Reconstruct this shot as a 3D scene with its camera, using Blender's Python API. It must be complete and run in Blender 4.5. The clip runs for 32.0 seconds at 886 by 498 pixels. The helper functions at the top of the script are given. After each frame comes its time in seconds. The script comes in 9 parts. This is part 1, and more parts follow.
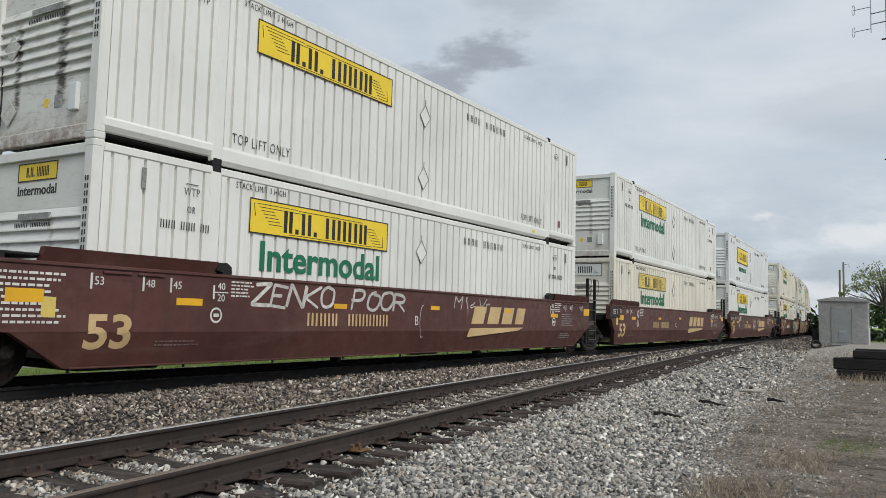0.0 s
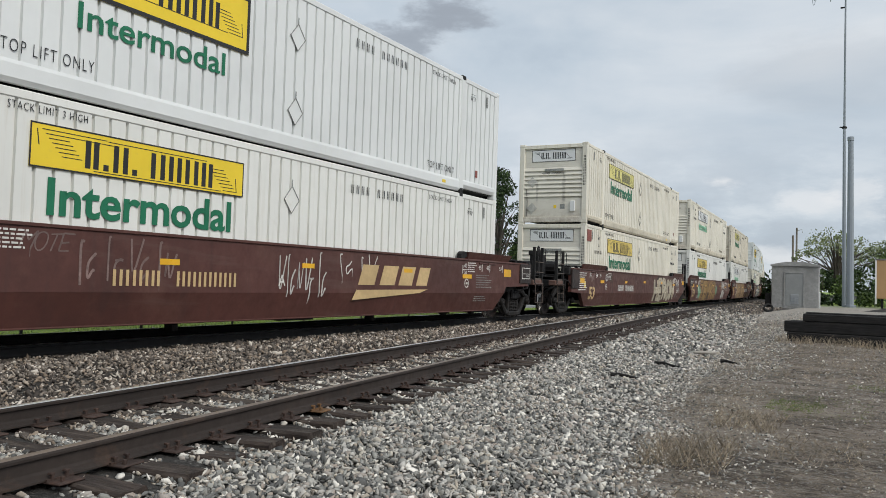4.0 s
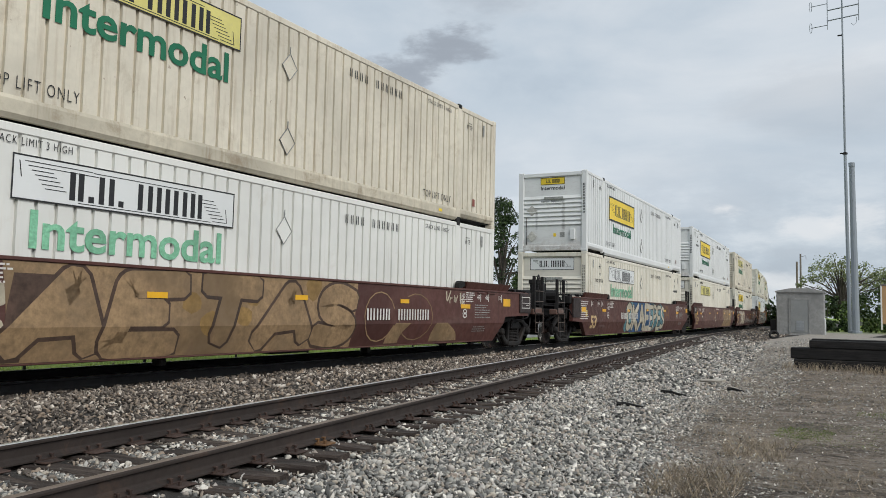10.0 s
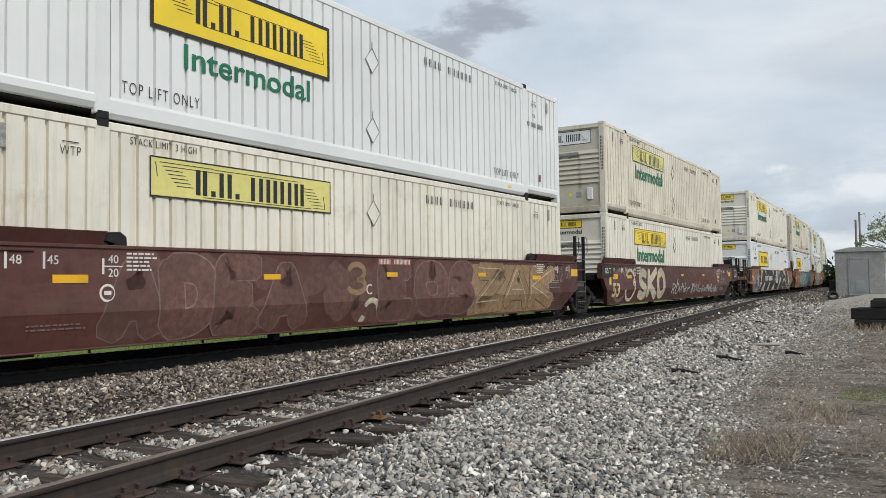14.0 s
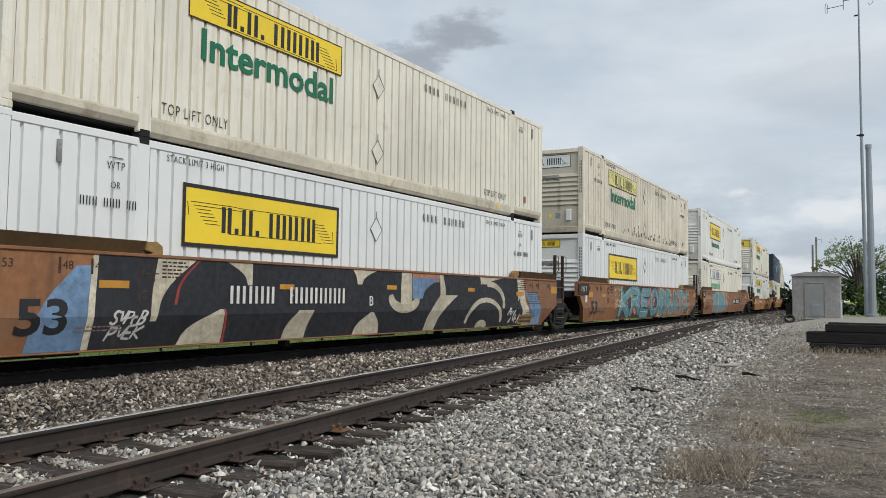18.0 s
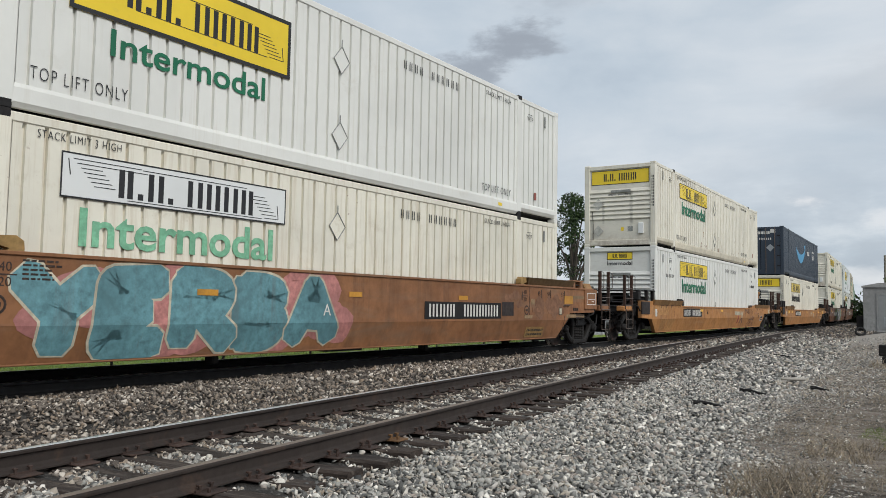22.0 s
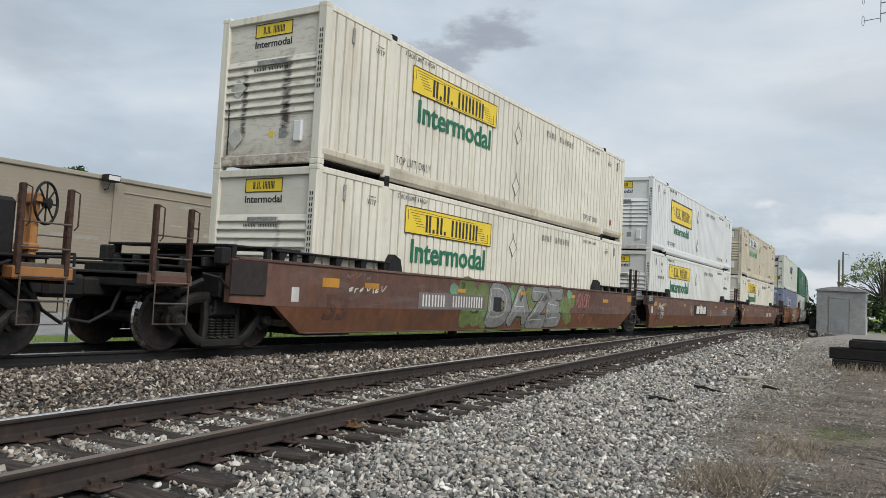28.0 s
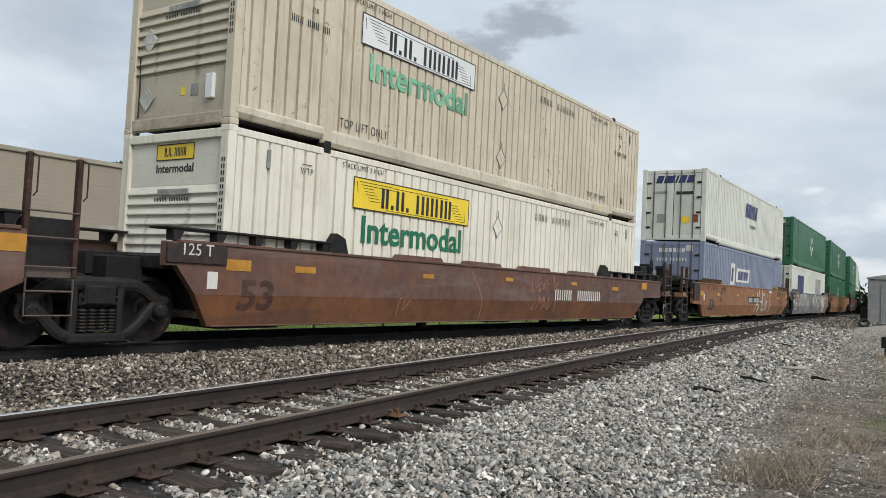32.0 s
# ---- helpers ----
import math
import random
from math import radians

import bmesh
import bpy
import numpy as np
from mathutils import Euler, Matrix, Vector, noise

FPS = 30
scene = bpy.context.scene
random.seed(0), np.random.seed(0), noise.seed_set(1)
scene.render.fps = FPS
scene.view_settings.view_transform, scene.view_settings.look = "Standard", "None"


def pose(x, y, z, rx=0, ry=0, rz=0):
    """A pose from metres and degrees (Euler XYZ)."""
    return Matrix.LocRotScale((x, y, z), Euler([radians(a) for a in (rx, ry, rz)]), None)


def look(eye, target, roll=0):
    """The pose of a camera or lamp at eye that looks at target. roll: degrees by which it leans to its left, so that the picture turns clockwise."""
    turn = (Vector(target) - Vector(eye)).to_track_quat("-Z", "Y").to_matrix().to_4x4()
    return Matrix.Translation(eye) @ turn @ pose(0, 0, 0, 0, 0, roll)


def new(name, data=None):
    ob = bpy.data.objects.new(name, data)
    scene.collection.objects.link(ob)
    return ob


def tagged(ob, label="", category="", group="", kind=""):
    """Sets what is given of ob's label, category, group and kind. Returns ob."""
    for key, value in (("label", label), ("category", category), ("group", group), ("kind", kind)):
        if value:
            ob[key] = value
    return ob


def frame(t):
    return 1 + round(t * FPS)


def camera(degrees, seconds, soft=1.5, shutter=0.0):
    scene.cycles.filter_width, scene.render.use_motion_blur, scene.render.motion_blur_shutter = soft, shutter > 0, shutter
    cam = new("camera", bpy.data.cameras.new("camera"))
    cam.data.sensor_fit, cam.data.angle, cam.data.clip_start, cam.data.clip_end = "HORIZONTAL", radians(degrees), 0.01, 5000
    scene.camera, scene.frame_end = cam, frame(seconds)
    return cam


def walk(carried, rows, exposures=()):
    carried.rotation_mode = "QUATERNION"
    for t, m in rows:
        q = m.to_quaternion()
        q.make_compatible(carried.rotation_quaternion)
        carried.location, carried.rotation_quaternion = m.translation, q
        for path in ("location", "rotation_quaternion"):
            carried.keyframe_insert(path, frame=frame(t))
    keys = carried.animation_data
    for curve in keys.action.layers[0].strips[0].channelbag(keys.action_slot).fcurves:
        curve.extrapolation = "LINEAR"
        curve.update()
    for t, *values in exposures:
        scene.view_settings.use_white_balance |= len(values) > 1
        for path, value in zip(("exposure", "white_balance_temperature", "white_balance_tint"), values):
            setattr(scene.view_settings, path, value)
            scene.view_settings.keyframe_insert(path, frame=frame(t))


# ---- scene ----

# ================= camera: stands still on the verge, turned by hand =================
EYE = 1.113
cam = camera(58.22, 32.0, soft=0.7)
TURNS = [  # seconds, yaw, pitch, roll
    (0, 32.35, 4.83, -1.51),
    (0.5, 32.79, 4.74, -1.77),
    (1, 32.86, 4.46, -1.97),
    (1.5, 32.26, 4.18, -2.08),
    (2, 31.09, 3.86, -2.13),
    (2.5, 29.75, 3.58, -2.08),
    (3, 28.87, 3.07, -2.07),
    (3.5, 28.88, 2.45, -2.00),
    (5.5, 32.69, 2.36, -0.84),
    (6, 32.31, 3.03, -0.95),
    (6.5, 31.35, 3.73, -0.94),
    (7, 30.30, 3.93, -1.04),
    (7.5, 29.72, 3.96, -0.95),
    (8, 29.67, 3.87, -0.94),
    (8.5, 29.93, 3.87, -1.00),
    (9, 30.22, 4.07, -1.10),
    (9.5, 30.19, 4.30, -1.14),
    (10, 29.85, 4.38, -1.18),
    (10.5, 29.42, 4.29, -1.11),
    (11, 29.10, 4.11, -0.92),
    (11.5, 29.11, 3.97, -0.86),
    (12, 29.45, 3.93, -0.86),
    (12.5, 29.98, 3.88, -0.99),
    (13, 30.85, 3.62, -0.99),
    (13.5, 32.06, 3.20, -0.29),
    (14, 33.41, 2.42, 0.78),
    (14.5, 34.28, 1.39, 1.65),
    (16.5, 30.66, 1.82, -0.30),
    (17, 29.92, 2.66, -0.82),
    (17.5, 30.04, 3.12, -0.85),
    (18, 30.82, 3.41, -0.71),
    (18.5, 32.08, 3.66, -0.46),
    (19, 33.15, 3.97, -0.23),
    (19.5, 33.74, 4.26, -0.15),
    (20, 34.05, 4.36, -0.31),
    (20.5, 34.30, 4.38, -0.45),
    (21, 34.63, 4.29, -0.72),
    (21.5, 34.92, 4.20, -0.89),
    (22, 34.94, 4.07, -1.00),
    (22.5, 34.52, 3.93, -1.08),
    (23, 33.62, 3.82, -1.11),
    (23.5, 32.70, 3.79, -1.14),
    (24, 31.96, 3.69, -1.31),
    (24.5, 31.76, 3.54, -1.62),
    (25, 31.86, 3.42, -1.96),
    (25.5, 32.08, 3.32, -2.35),
    (27.5, 32.03, 3.45, -2.87),
    (28, 32.26, 3.34, -3.05),
    (28.5, 32.47, 3.18, -3.10),
    (29, 32.73, 3.04, -3.26),
    (29.5, 32.93, 2.93, -3.42),
    (30, 33.14, 2.83, -3.46),
    (30.5, 33.40, 2.67, -3.39),
    (31, 33.77, 2.52, -3.21),
    (31.5, 34.39, 2.47, -3.01),
    (32, 35.23, 2.49, -2.82),
]
walk(cam, [(t, pose(0, 0, EYE, 90 + pitch, roll, yaw)) for t, yaw, pitch, roll in TURNS],
     [(0, -0.04), (3.5, -0.04), (6, 0.06), (8, 0.0), (13, -0.04), (14, 0.09), (14.6, 0.13), (16.5, 0.06), (18, 0.0), (23, -0.04), (27, 0.0), (30, 0.02), (32, 0.12)])

# ================= plan (metres; z = 0 is the top of the siding's rails) =================
MAIN_X, MAIN_LEAN, MAIN_BEND, MAIN_Z = -10.54, 0.00145, 0.00051, 0.10   # centre line of the main track at y = 0, its lean and bend, its rail top
MAIN_END = 130                                         # the bend runs out here
NEAR_X, NEAR_TAN, NEAR_BEND = -5.157, 0.1334, 0.00042  # near rail of the siding at y = 8, its angle and bend
GAUGE = 1.505
GROUND = -0.35
SPEED, FIRST = 10.575, 6.059                           # speed of the train, front of its first container at 0 s
GAP_IN, GAP_OUT, BOX_L, BOX_W, BOX_H = 3.522, 7.616, 16.154, 2.591, 2.896


def main_x(y):
    u = min(y, MAIN_END)
    return MAIN_X + MAIN_LEAN * y - MAIN_BEND * (u * u + 2 * u * (y - u))


def main_turn(y):
    return math.degrees(math.atan(2 * MAIN_BEND * min(y, MAIN_END) - MAIN_LEAN))


def near_x(y):
    """The siding's centre line, which joins the main track."""
    u = y - 8
    return NEAR_X - GAUGE / 2 - NEAR_TAN * u + NEAR_BEND * u * u


# ================= light =================
world = bpy.data.worlds.new("overcast_sky")
scene.world = world
world.use_nodes = True


def nodes_of(tree):
    """A short way to make and join nodes: n(type, inputs..., settings)."""
    def n(kind, sets=None, **ins):
        nd = tree.nodes.new(kind)
        for k, v in (sets or {}).items():
            if k == "operation":
                nd.operation = v
            elif k == "data_type":
                nd.data_type = v
            elif k == "blend_type":
                nd.blend_type = v
            elif k == "interpolation_type":
                nd.interpolation_type = v
            elif k == "feature":
                nd.feature = v
            elif k == "sky":
                nd.sky_type, nd.sun_disc, nd.sun_elevation, nd.sun_rotation = "NISHITA", False, radians(v[0]), radians(v[1])
        for k, v in ins.items():
            k = k.replace("_", " ")
            sock = nd.inputs[int(k[1:])] if k[0] == "i" and k[1:].isdigit() else nd.inputs[k]
            if isinstance(v, bpy.types.NodeSocket):
                tree.links.new(v, sock)
            else:
                sock.default_value = v
        return nd
    return n


def ramp(n, fac, stops):
    nd = n("ShaderNodeValToRGB", i0=fac)
    el = nd.color_ramp.elements
    while len(el) < len(stops):
        el.new(0.5)
    for e, (p, c) in zip(el, stops):
        e.position = p
        e.color = (c, c, c, 1) if isinstance(c, (int, float)) else (*c, 1)
    return nd.outputs[0]


def mix(n, fac, a, b, how="MIX"):
    nd = n("ShaderNodeMix", {"data_type": "RGBA", "blend_type": how})
    t = nd.id_data
    for sock, v in ((nd.inputs[0], fac), (nd.inputs[6], a), (nd.inputs[7], b)):
        if isinstance(v, bpy.types.NodeSocket):
            t.links.new(v, sock)
        else:
            sock.default_value = v if isinstance(v, (int, float)) else (*v, 1)
    return nd.outputs[2]


def build_sky():
    t = world.node_tree
    t.nodes.clear()
    n = nodes_of(t)
    way = n("ShaderNodeTexCoord").outputs["Generated"]
    sky = n("ShaderNodeTexSky", {"sky": (40, 110)})
    sky_c = mix(n, 1.0, sky.outputs[0], (0.10, 0.10, 0.10), "MULTIPLY")
    flat = n("ShaderNodeMapping", Vector=way, Scale=(1.0, 1.0, 2.6)).outputs[0]
    big = n("ShaderNodeTexNoise", Vector=flat, Scale=2.3, Detail=7.0, Roughness=0.55, Distortion=0.3).outputs[0]
    fine = n("ShaderNodeTexNoise", Vector=flat, Scale=7.0, Detail=8.0, Roughness=0.6).outputs[0]
    veil = ramp(n, big, [(0.30, (0.46, 0.54, 0.63)), (0.44, (0.57, 0.65, 0.73)), (0.58, (0.68, 0.74, 0.80)), (0.74, (0.80, 0.83, 0.86))])
    sep = n("ShaderNodeSeparateXYZ", Vector=way)
    # brighter heaps low over the horizon
    low = ramp(n, sep.outputs[2], [(0.0, 1.0), (0.06, 1.0), (0.22, 0.0)])
    heap = ramp(n, fine, [(0.48, 0.0), (0.62, 1.0)])
    heap = n("ShaderNodeMath", {"operation": "MULTIPLY"}, i0=low, i1=heap).outputs[0]
    veil = mix(n, n("ShaderNodeMath", {"operation": "MULTIPLY"}, i0=heap, i1=0.40).outputs[0], veil, (0.88, 0.89, 0.90))
    grey = ramp(n, fine, [(0.40, 1.0), (0.56, 0.0)])
    grey = n("ShaderNodeMath", {"operation": "MULTIPLY"}, i0=low, i1=grey).outputs[0]
    veil = mix(n, n("ShaderNodeMath", {"operation": "MULTIPLY"}, i0=grey, i1=0.5).outputs[0], veil, (0.40, 0.45, 0.52))
    # the few darker rags of cloud
    for az, el, size, depth in ((30.4, 17.9, 0.052, 1.0), (28.7, 18.3, 0.050, 0.95), (31.9, 17.2, 0.042, 0.8), (33.6, 16.2, 0.06, 0.3), (26.6, 23.4, 0.09, 0.45), (62.0, 15.0, 0.12, 0.5), (4.0, 13.5, 0.10, 0.25)):
        a, e = radians(az), radians(el)
        spot = (-math.sin(a) * math.cos(e), math.cos(a) * math.cos(e), math.sin(e))
        off = n("ShaderNodeVectorMath", {"operation": "SUBTRACT"}, i0=way, i1=spot).outputs[0]
        off = n("ShaderNodeVectorMath", {"operation": "MULTIPLY"}, i0=off, i1=(1, 1, 2.2)).outputs[0]
        far = n("ShaderNodeVectorMath", {"operation": "LENGTH"}, i0=off).outputs["Value"]
        rag = n("ShaderNodeMath", {"operation": "MULTIPLY_ADD"}, i0=fine, i1=-0.26, i2=far).outputs[0]
        rag = n("ShaderNodeMath", {"operation": "ADD"}, i0=rag, i1=0.13).outputs[0]
        m = n("ShaderNodeMapRange", {"interpolation_type": "SMOOTHSTEP"}, i0=rag, i1=size * 0.3, i2=size * 1.3, i3=depth, i4=0.0).outputs[0]
        veil = mix(n, m, veil, (0.37, 0.41, 0.465))
    for az, el, size, depth in ((10.3, 7.3, 0.032, 0.75), (5.4, 6.0, 0.030, 0.4), (2.0, 6.6, 0.030, 0.45), (7.0, 2.5, 0.035, 0.45), (12.5, 3.0, 0.035, 0.4), (-2.0, 5.0, 0.05, 0.5)):
        a, e = radians(az), radians(el)
        spot = (-math.sin(a) * math.cos(e), math.cos(a) * math.cos(e), math.sin(e))
        off = n("ShaderNodeVectorMath", {"operation": "SUBTRACT"}, i0=way, i1=spot).outputs[0]
        off = n("ShaderNodeVectorMath", {"operation": "MULTIPLY"}, i0=off, i1=(1, 1, 2.4)).outputs[0]
        far = n("ShaderNodeVectorMath", {"operation": "LENGTH"}, i0=off).outputs["Value"]
        puff = n("ShaderNodeMath", {"operation": "MULTIPLY_ADD"}, i0=fine, i1=-0.16, i2=far).outputs[0]
        puff = n("ShaderNodeMath", {"operation": "ADD"}, i0=puff, i1=0.08).outputs[0]
        m = n("ShaderNodeMapRange", {"interpolation_type": "SMOOTHSTEP"}, i0=puff, i1=size * 0.2, i2=size * 1.2, i3=depth, i4=0.0).outputs[0]
        veil = mix(n, m, veil, (0.90, 0.90, 0.91))
    all_c = mix(n, 0.93, sky_c, veil)
    bg = n("ShaderNodeBackground", Color=all_c, Strength=1.0)
    out = n("ShaderNodeOutputWorld")
    t.links.new(bg.outputs[0], out.inputs[0])


build_sky()
sun = new("sun", bpy.data.lights.new("sun", "SUN"))
sun.data.energy, sun.data.angle, sun.data.color = 2.3, radians(30), (1.0, 0.97, 0.92)
sun.matrix_world = look((34, -12, 30), (0, 0, 0))

# ================= materials =================
MATS = {}


def material(name, base, rough=0.6, metal=0.0, vary=(0.12, 3.0), grime=None, streak=None, bump=(0.0, 40.0), spec=0.4, per_piece=0.0, island=False, stretch=(1, 1, 1), shift=True, smear=None, specks=None):
    """A weathered surface: base colour, blotches at two scales, grime in patches, streaks that run down, fine relief."""
    if name in MATS:
        return MATS[name]
    m = bpy.data.materials.new(name)
    MATS[name] = m
    m.use_nodes = True
    t = m.node_tree
    t.nodes.clear()
    n = nodes_of(t)
    co = n("ShaderNodeTexCoord").outputs["Object"]
    info = n("ShaderNodeObjectInfo").outputs["Random"]
    if shift:
        off = n("ShaderNodeVectorMath", {"operation": "SCALE"}, i0=(31.0, 17.0, 7.0))
        t.links.new(info, off.inputs["Scale"])
        co = n("ShaderNodeVectorMath", {"operation": "ADD"}, i0=co, i1=off.outputs[0]).outputs[0]
    if stretch != (1, 1, 1):
        co = n("ShaderNodeMapping", Vector=co, Scale=stretch).outputs[0]
    big = n("ShaderNodeTexNoise", Vector=co, Scale=vary[1] * 0.3, Detail=4.0, Roughness=0.6).outputs[0]
    small = n("ShaderNodeTexNoise", Vector=co, Scale=vary[1] * 4, Detail=6.0, Roughness=0.65).outputs[0]
    v = vary[0]
    dark = tuple(c * (1 - 2.2 * v) for c in base)
    lite = tuple(min(1.0, c * (1 + 1.6 * v)) for c in base)
    c = ramp(n, big, [(0.30, dark), (0.50, base), (0.72, lite)])
    c = mix(n, ramp(n, small, [(0.35, 0.0), (0.70, min(1.0, v * 4))]), c, dark)
    if per_piece:
        c = mix(n, 1.0, c, ramp(n, info, [(0.0, 1 - per_piece), (1.0, 1.0)]), "MULTIPLY")
    if island:
        isl = n("ShaderNodeNewGeometry").outputs["Random Per Island"]
        c = mix(n, 1.0, c, ramp(n, isl, island), "MULTIPLY")
    if grime:
        g = n("ShaderNodeTexNoise", Vector=co, Scale=grime[1], Detail=8.0, Roughness=0.7, Distortion=0.4).outputs[0]
        c = mix(n, ramp(n, g, [(grime[2], 0.0), (grime[2] + 0.16, grime[3])]), c, grime[0])
    if streak:
        sc = n("ShaderNodeMapping", Vector=co, Scale=(streak[1], streak[1], streak[1] * 0.05)).outputs[0]
        g = n("ShaderNodeTexNoise", Vector=sc, Scale=1.0, Detail=5.0, Roughness=0.7).outputs[0]
        c = mix(n, ramp(n, g, [(streak[2], 0.0), (streak[2] + 0.2, streak[3])]), c, streak[0])
    if smear:
        sc = n("ShaderNodeMapping", Vector=co, Scale=(smear[1], smear[1] * 0.16, smear[1])).outputs[0]
        g = n("ShaderNodeTexNoise", Vector=sc, Scale=1.0, Detail=6.0, Roughness=0.68, Distortion=0.5).outputs[0]
        c = mix(n, ramp(n, g, [(smear[2], 0.0), (smear[2] + 0.14, smear[3])]), c, smear[0])
    if specks:
        g = n("ShaderNodeTexNoise", Vector=co, Scale=specks[1], Detail=3.0, Roughness=0.5).outputs[0]
        k = n("ShaderNodeMath", {"operation": "MULTIPLY"}, i0=ramp(n, g, [(specks[2], 0.0), (specks[2] + 0.04, 1.0)]), i1=ramp(n, big, [(0.42, 0.0), (0.62, specks[3])])).outputs[0]
        c = mix(n, k, c, specks[0])
    r = ramp(n, small, [(0.3, max(0.02, rough - 0.10)), (0.7, min(1.0, rough + 0.10))])
    bs = n("ShaderNodeBsdfPrincipled", Roughness=r, Metallic=metal)
    t.links.new(c, bs.inputs["Base Color"])
    bs.inputs["Specular IOR Level"].default_value = spec
    if bump[0]:
        bn = n("ShaderNodeTexNoise", Vector=co, Scale=bump[1], Detail=6.0, Roughness=0.6).outputs[0]
        bp = n("ShaderNodeBump", Strength=1.0, Distance=bump[0], Height=bn)
        t.links.new(bp.outputs[0], bs.inputs["Normal"])
    out = n("ShaderNodeOutputMaterial")
    t.links.new(bs.outputs[0], out.inputs[0])
    return m


SOOT = (0.05, 0.042, 0.035)
WHITE = material("white_paint", (0.72, 0.72, 0.68), 0.45, vary=(0.05, 1.5), grime=((0.50, 0.46, 0.38), 1.2, 0.60, 0.35), streak=((0.52, 0.47, 0.38), 9.0, 0.55, 0.35), bump=(0.0015, 12))
BRIGHT = material("bright_white_paint", (0.70, 0.715, 0.705), 0.40, vary=(0.04, 1.5), streak=((0.60, 0.58, 0.52), 9.0, 0.62, 0.3), bump=(0.0015, 12))
CREAM = material("cream_paint", (0.73, 0.70, 0.60), 0.50, vary=(0.07, 1.5), grime=((0.42, 0.35, 0.24), 1.5, 0.58, 0.45), streak=((0.44, 0.34, 0.21), 9.0, 0.50, 0.45), specks=((0.20, 0.10, 0.045), 11.0, 0.73, 0.6), bump=(0.0015, 12))
DIRTY = material("dirty_cream_paint", (0.67, 0.62, 0.51), 0.55, vary=(0.10, 1.8), grime=((0.34, 0.27, 0.18), 1.3, 0.56, 0.5), streak=((0.32, 0.22, 0.12), 8.0, 0.53, 0.45), specks=((0.15, 0.065, 0.03), 10.0, 0.71, 0.7), bump=(0.002, 12))
BEIGE = material("beige_paint", (0.58, 0.52, 0.40), 0.55, vary=(0.08, 1.8), grime=((0.30, 0.23, 0.14), 1.3, 0.56, 0.5), streak=((0.28, 0.20, 0.11), 8.0, 0.52, 0.5), specks=((0.15, 0.07, 0.03), 10.0, 0.65, 0.8), bump=(0.002, 12))
SOILED = material("soiled_rail_paint", (0.58, 0.53, 0.42), 0.6, vary=(0.14, 2.0), grime=((0.24, 0.17, 0.10), 2.2, 0.54, 0.6), streak=((0.20, 0.13, 0.07), 6.0, 0.56, 0.5), bump=(0.002, 12))
NAVY = material("navy_paint", (0.028, 0.040, 0.060), 0.45, vary=(0.10, 1.5), streak=((0.10, 0.11, 0.12), 9.0, 0.58, 0.3), bump=(0.0015, 12))
SLATE = material("slate_blue_paint", (0.20, 0.23, 0.32), 0.45, vary=(0.10, 1.5), streak=((0.30, 0.31, 0.33), 9.0, 0.55, 0.35), bump=(0.0015, 12))
GREEN = material("green_paint", (0.028, 0.125, 0.062), 0.45, vary=(0.12, 1.5), streak=((0.09, 0.15, 0.10), 9.0, 0.57, 0.3), bump=(0.0015, 12))
PALE = material("pale_grey_paint", (0.62, 0.63, 0.56), 0.5, vary=(0.08, 1.5), grime=((0.38, 0.33, 0.24), 1.2, 0.58, 0.4), streak=((0.42, 0.36, 0.26), 9.0, 0.52, 0.4), bump=(0.0015, 12))
MAROON = material("maroon_steel", (0.090, 0.034, 0.027), 0.55, vary=(0.16, 1.2), grime=((0.135, 0.066, 0.050), 1.1, 0.52, 0.5), streak=((0.045, 0.024, 0.022), 4.0, 0.54, 0.5), smear=((0.12, 0.072, 0.060), 2.2, 0.54, 0.5), bump=(0.002, 9))
FADED = material("faded_maroon_steel", (0.125, 0.066, 0.050), 0.62, vary=(0.18, 1.2), grime=((0.18, 0.075, 0.035), 1.0, 0.50, 0.6), streak=((0.065, 0.035, 0.028), 3.5, 0.52, 0.5), smear=((0.17, 0.125, 0.110), 2.0, 0.50, 0.6), bump=(0.002, 9))
BROWN = material("rusty_orange_steel", (0.27, 0.120, 0.052), 0.62, vary=(0.18, 1.2), grime=((0.16, 0.065, 0.03), 1.1, 0.50, 0.6), streak=((0.075, 0.040, 0.026), 3.5, 0.52, 0.6), smear=((0.20, 0.125, 0.080), 2.0, 0.50, 0.6), bump=(0.002, 9))
ORANGE = material("orange_steel", (0.42, 0.19, 0.060), 0.58, vary=(0.16, 1.2), grime=((0.24, 0.095, 0.035), 1.1, 0.50, 0.7), streak=((0.13, 0.065, 0.03), 3.5, 0.54, 0.55), smear=((0.36, 0.22, 0.12), 2.2, 0.52, 0.5), bump=(0.002, 9))
GREYCAR = material("grey_steel", (0.17, 0.155, 0.15), 0.6, vary=(0.12, 1.2), grime=((0.12, 0.07, 0.05), 1.0, 0.52, 0.5), bump=(0.002, 9))
RUSTLOW = material("rusty_lower_plate", (0.165, 0.072, 0.036), 0.65, vary=(0.18, 1.2), grime=((0.24, 0.095, 0.035), 1.0, 0.52, 0.6), streak=((0.06, 0.035, 0.028), 3.0, 0.53, 0.5), smear=((0.09, 0.05, 0.038), 2.0, 0.52, 0.6), bump=(0.002, 9))
BOARD = material("sooted_board_steel", (0.034, 0.024, 0.022), 0.65, vary=(0.2, 2), grime=((0.075, 0.05, 0.042), 2.0, 0.52, 0.5), bump=(0.002, 20))
POSTRUST = material("rusty_post_steel", (0.060, 0.030, 0.020), 0.75, vary=(0.25, 4), grime=((0.12, 0.055, 0.03), 5.0, 0.52, 0.6), bump=(0.002, 30))
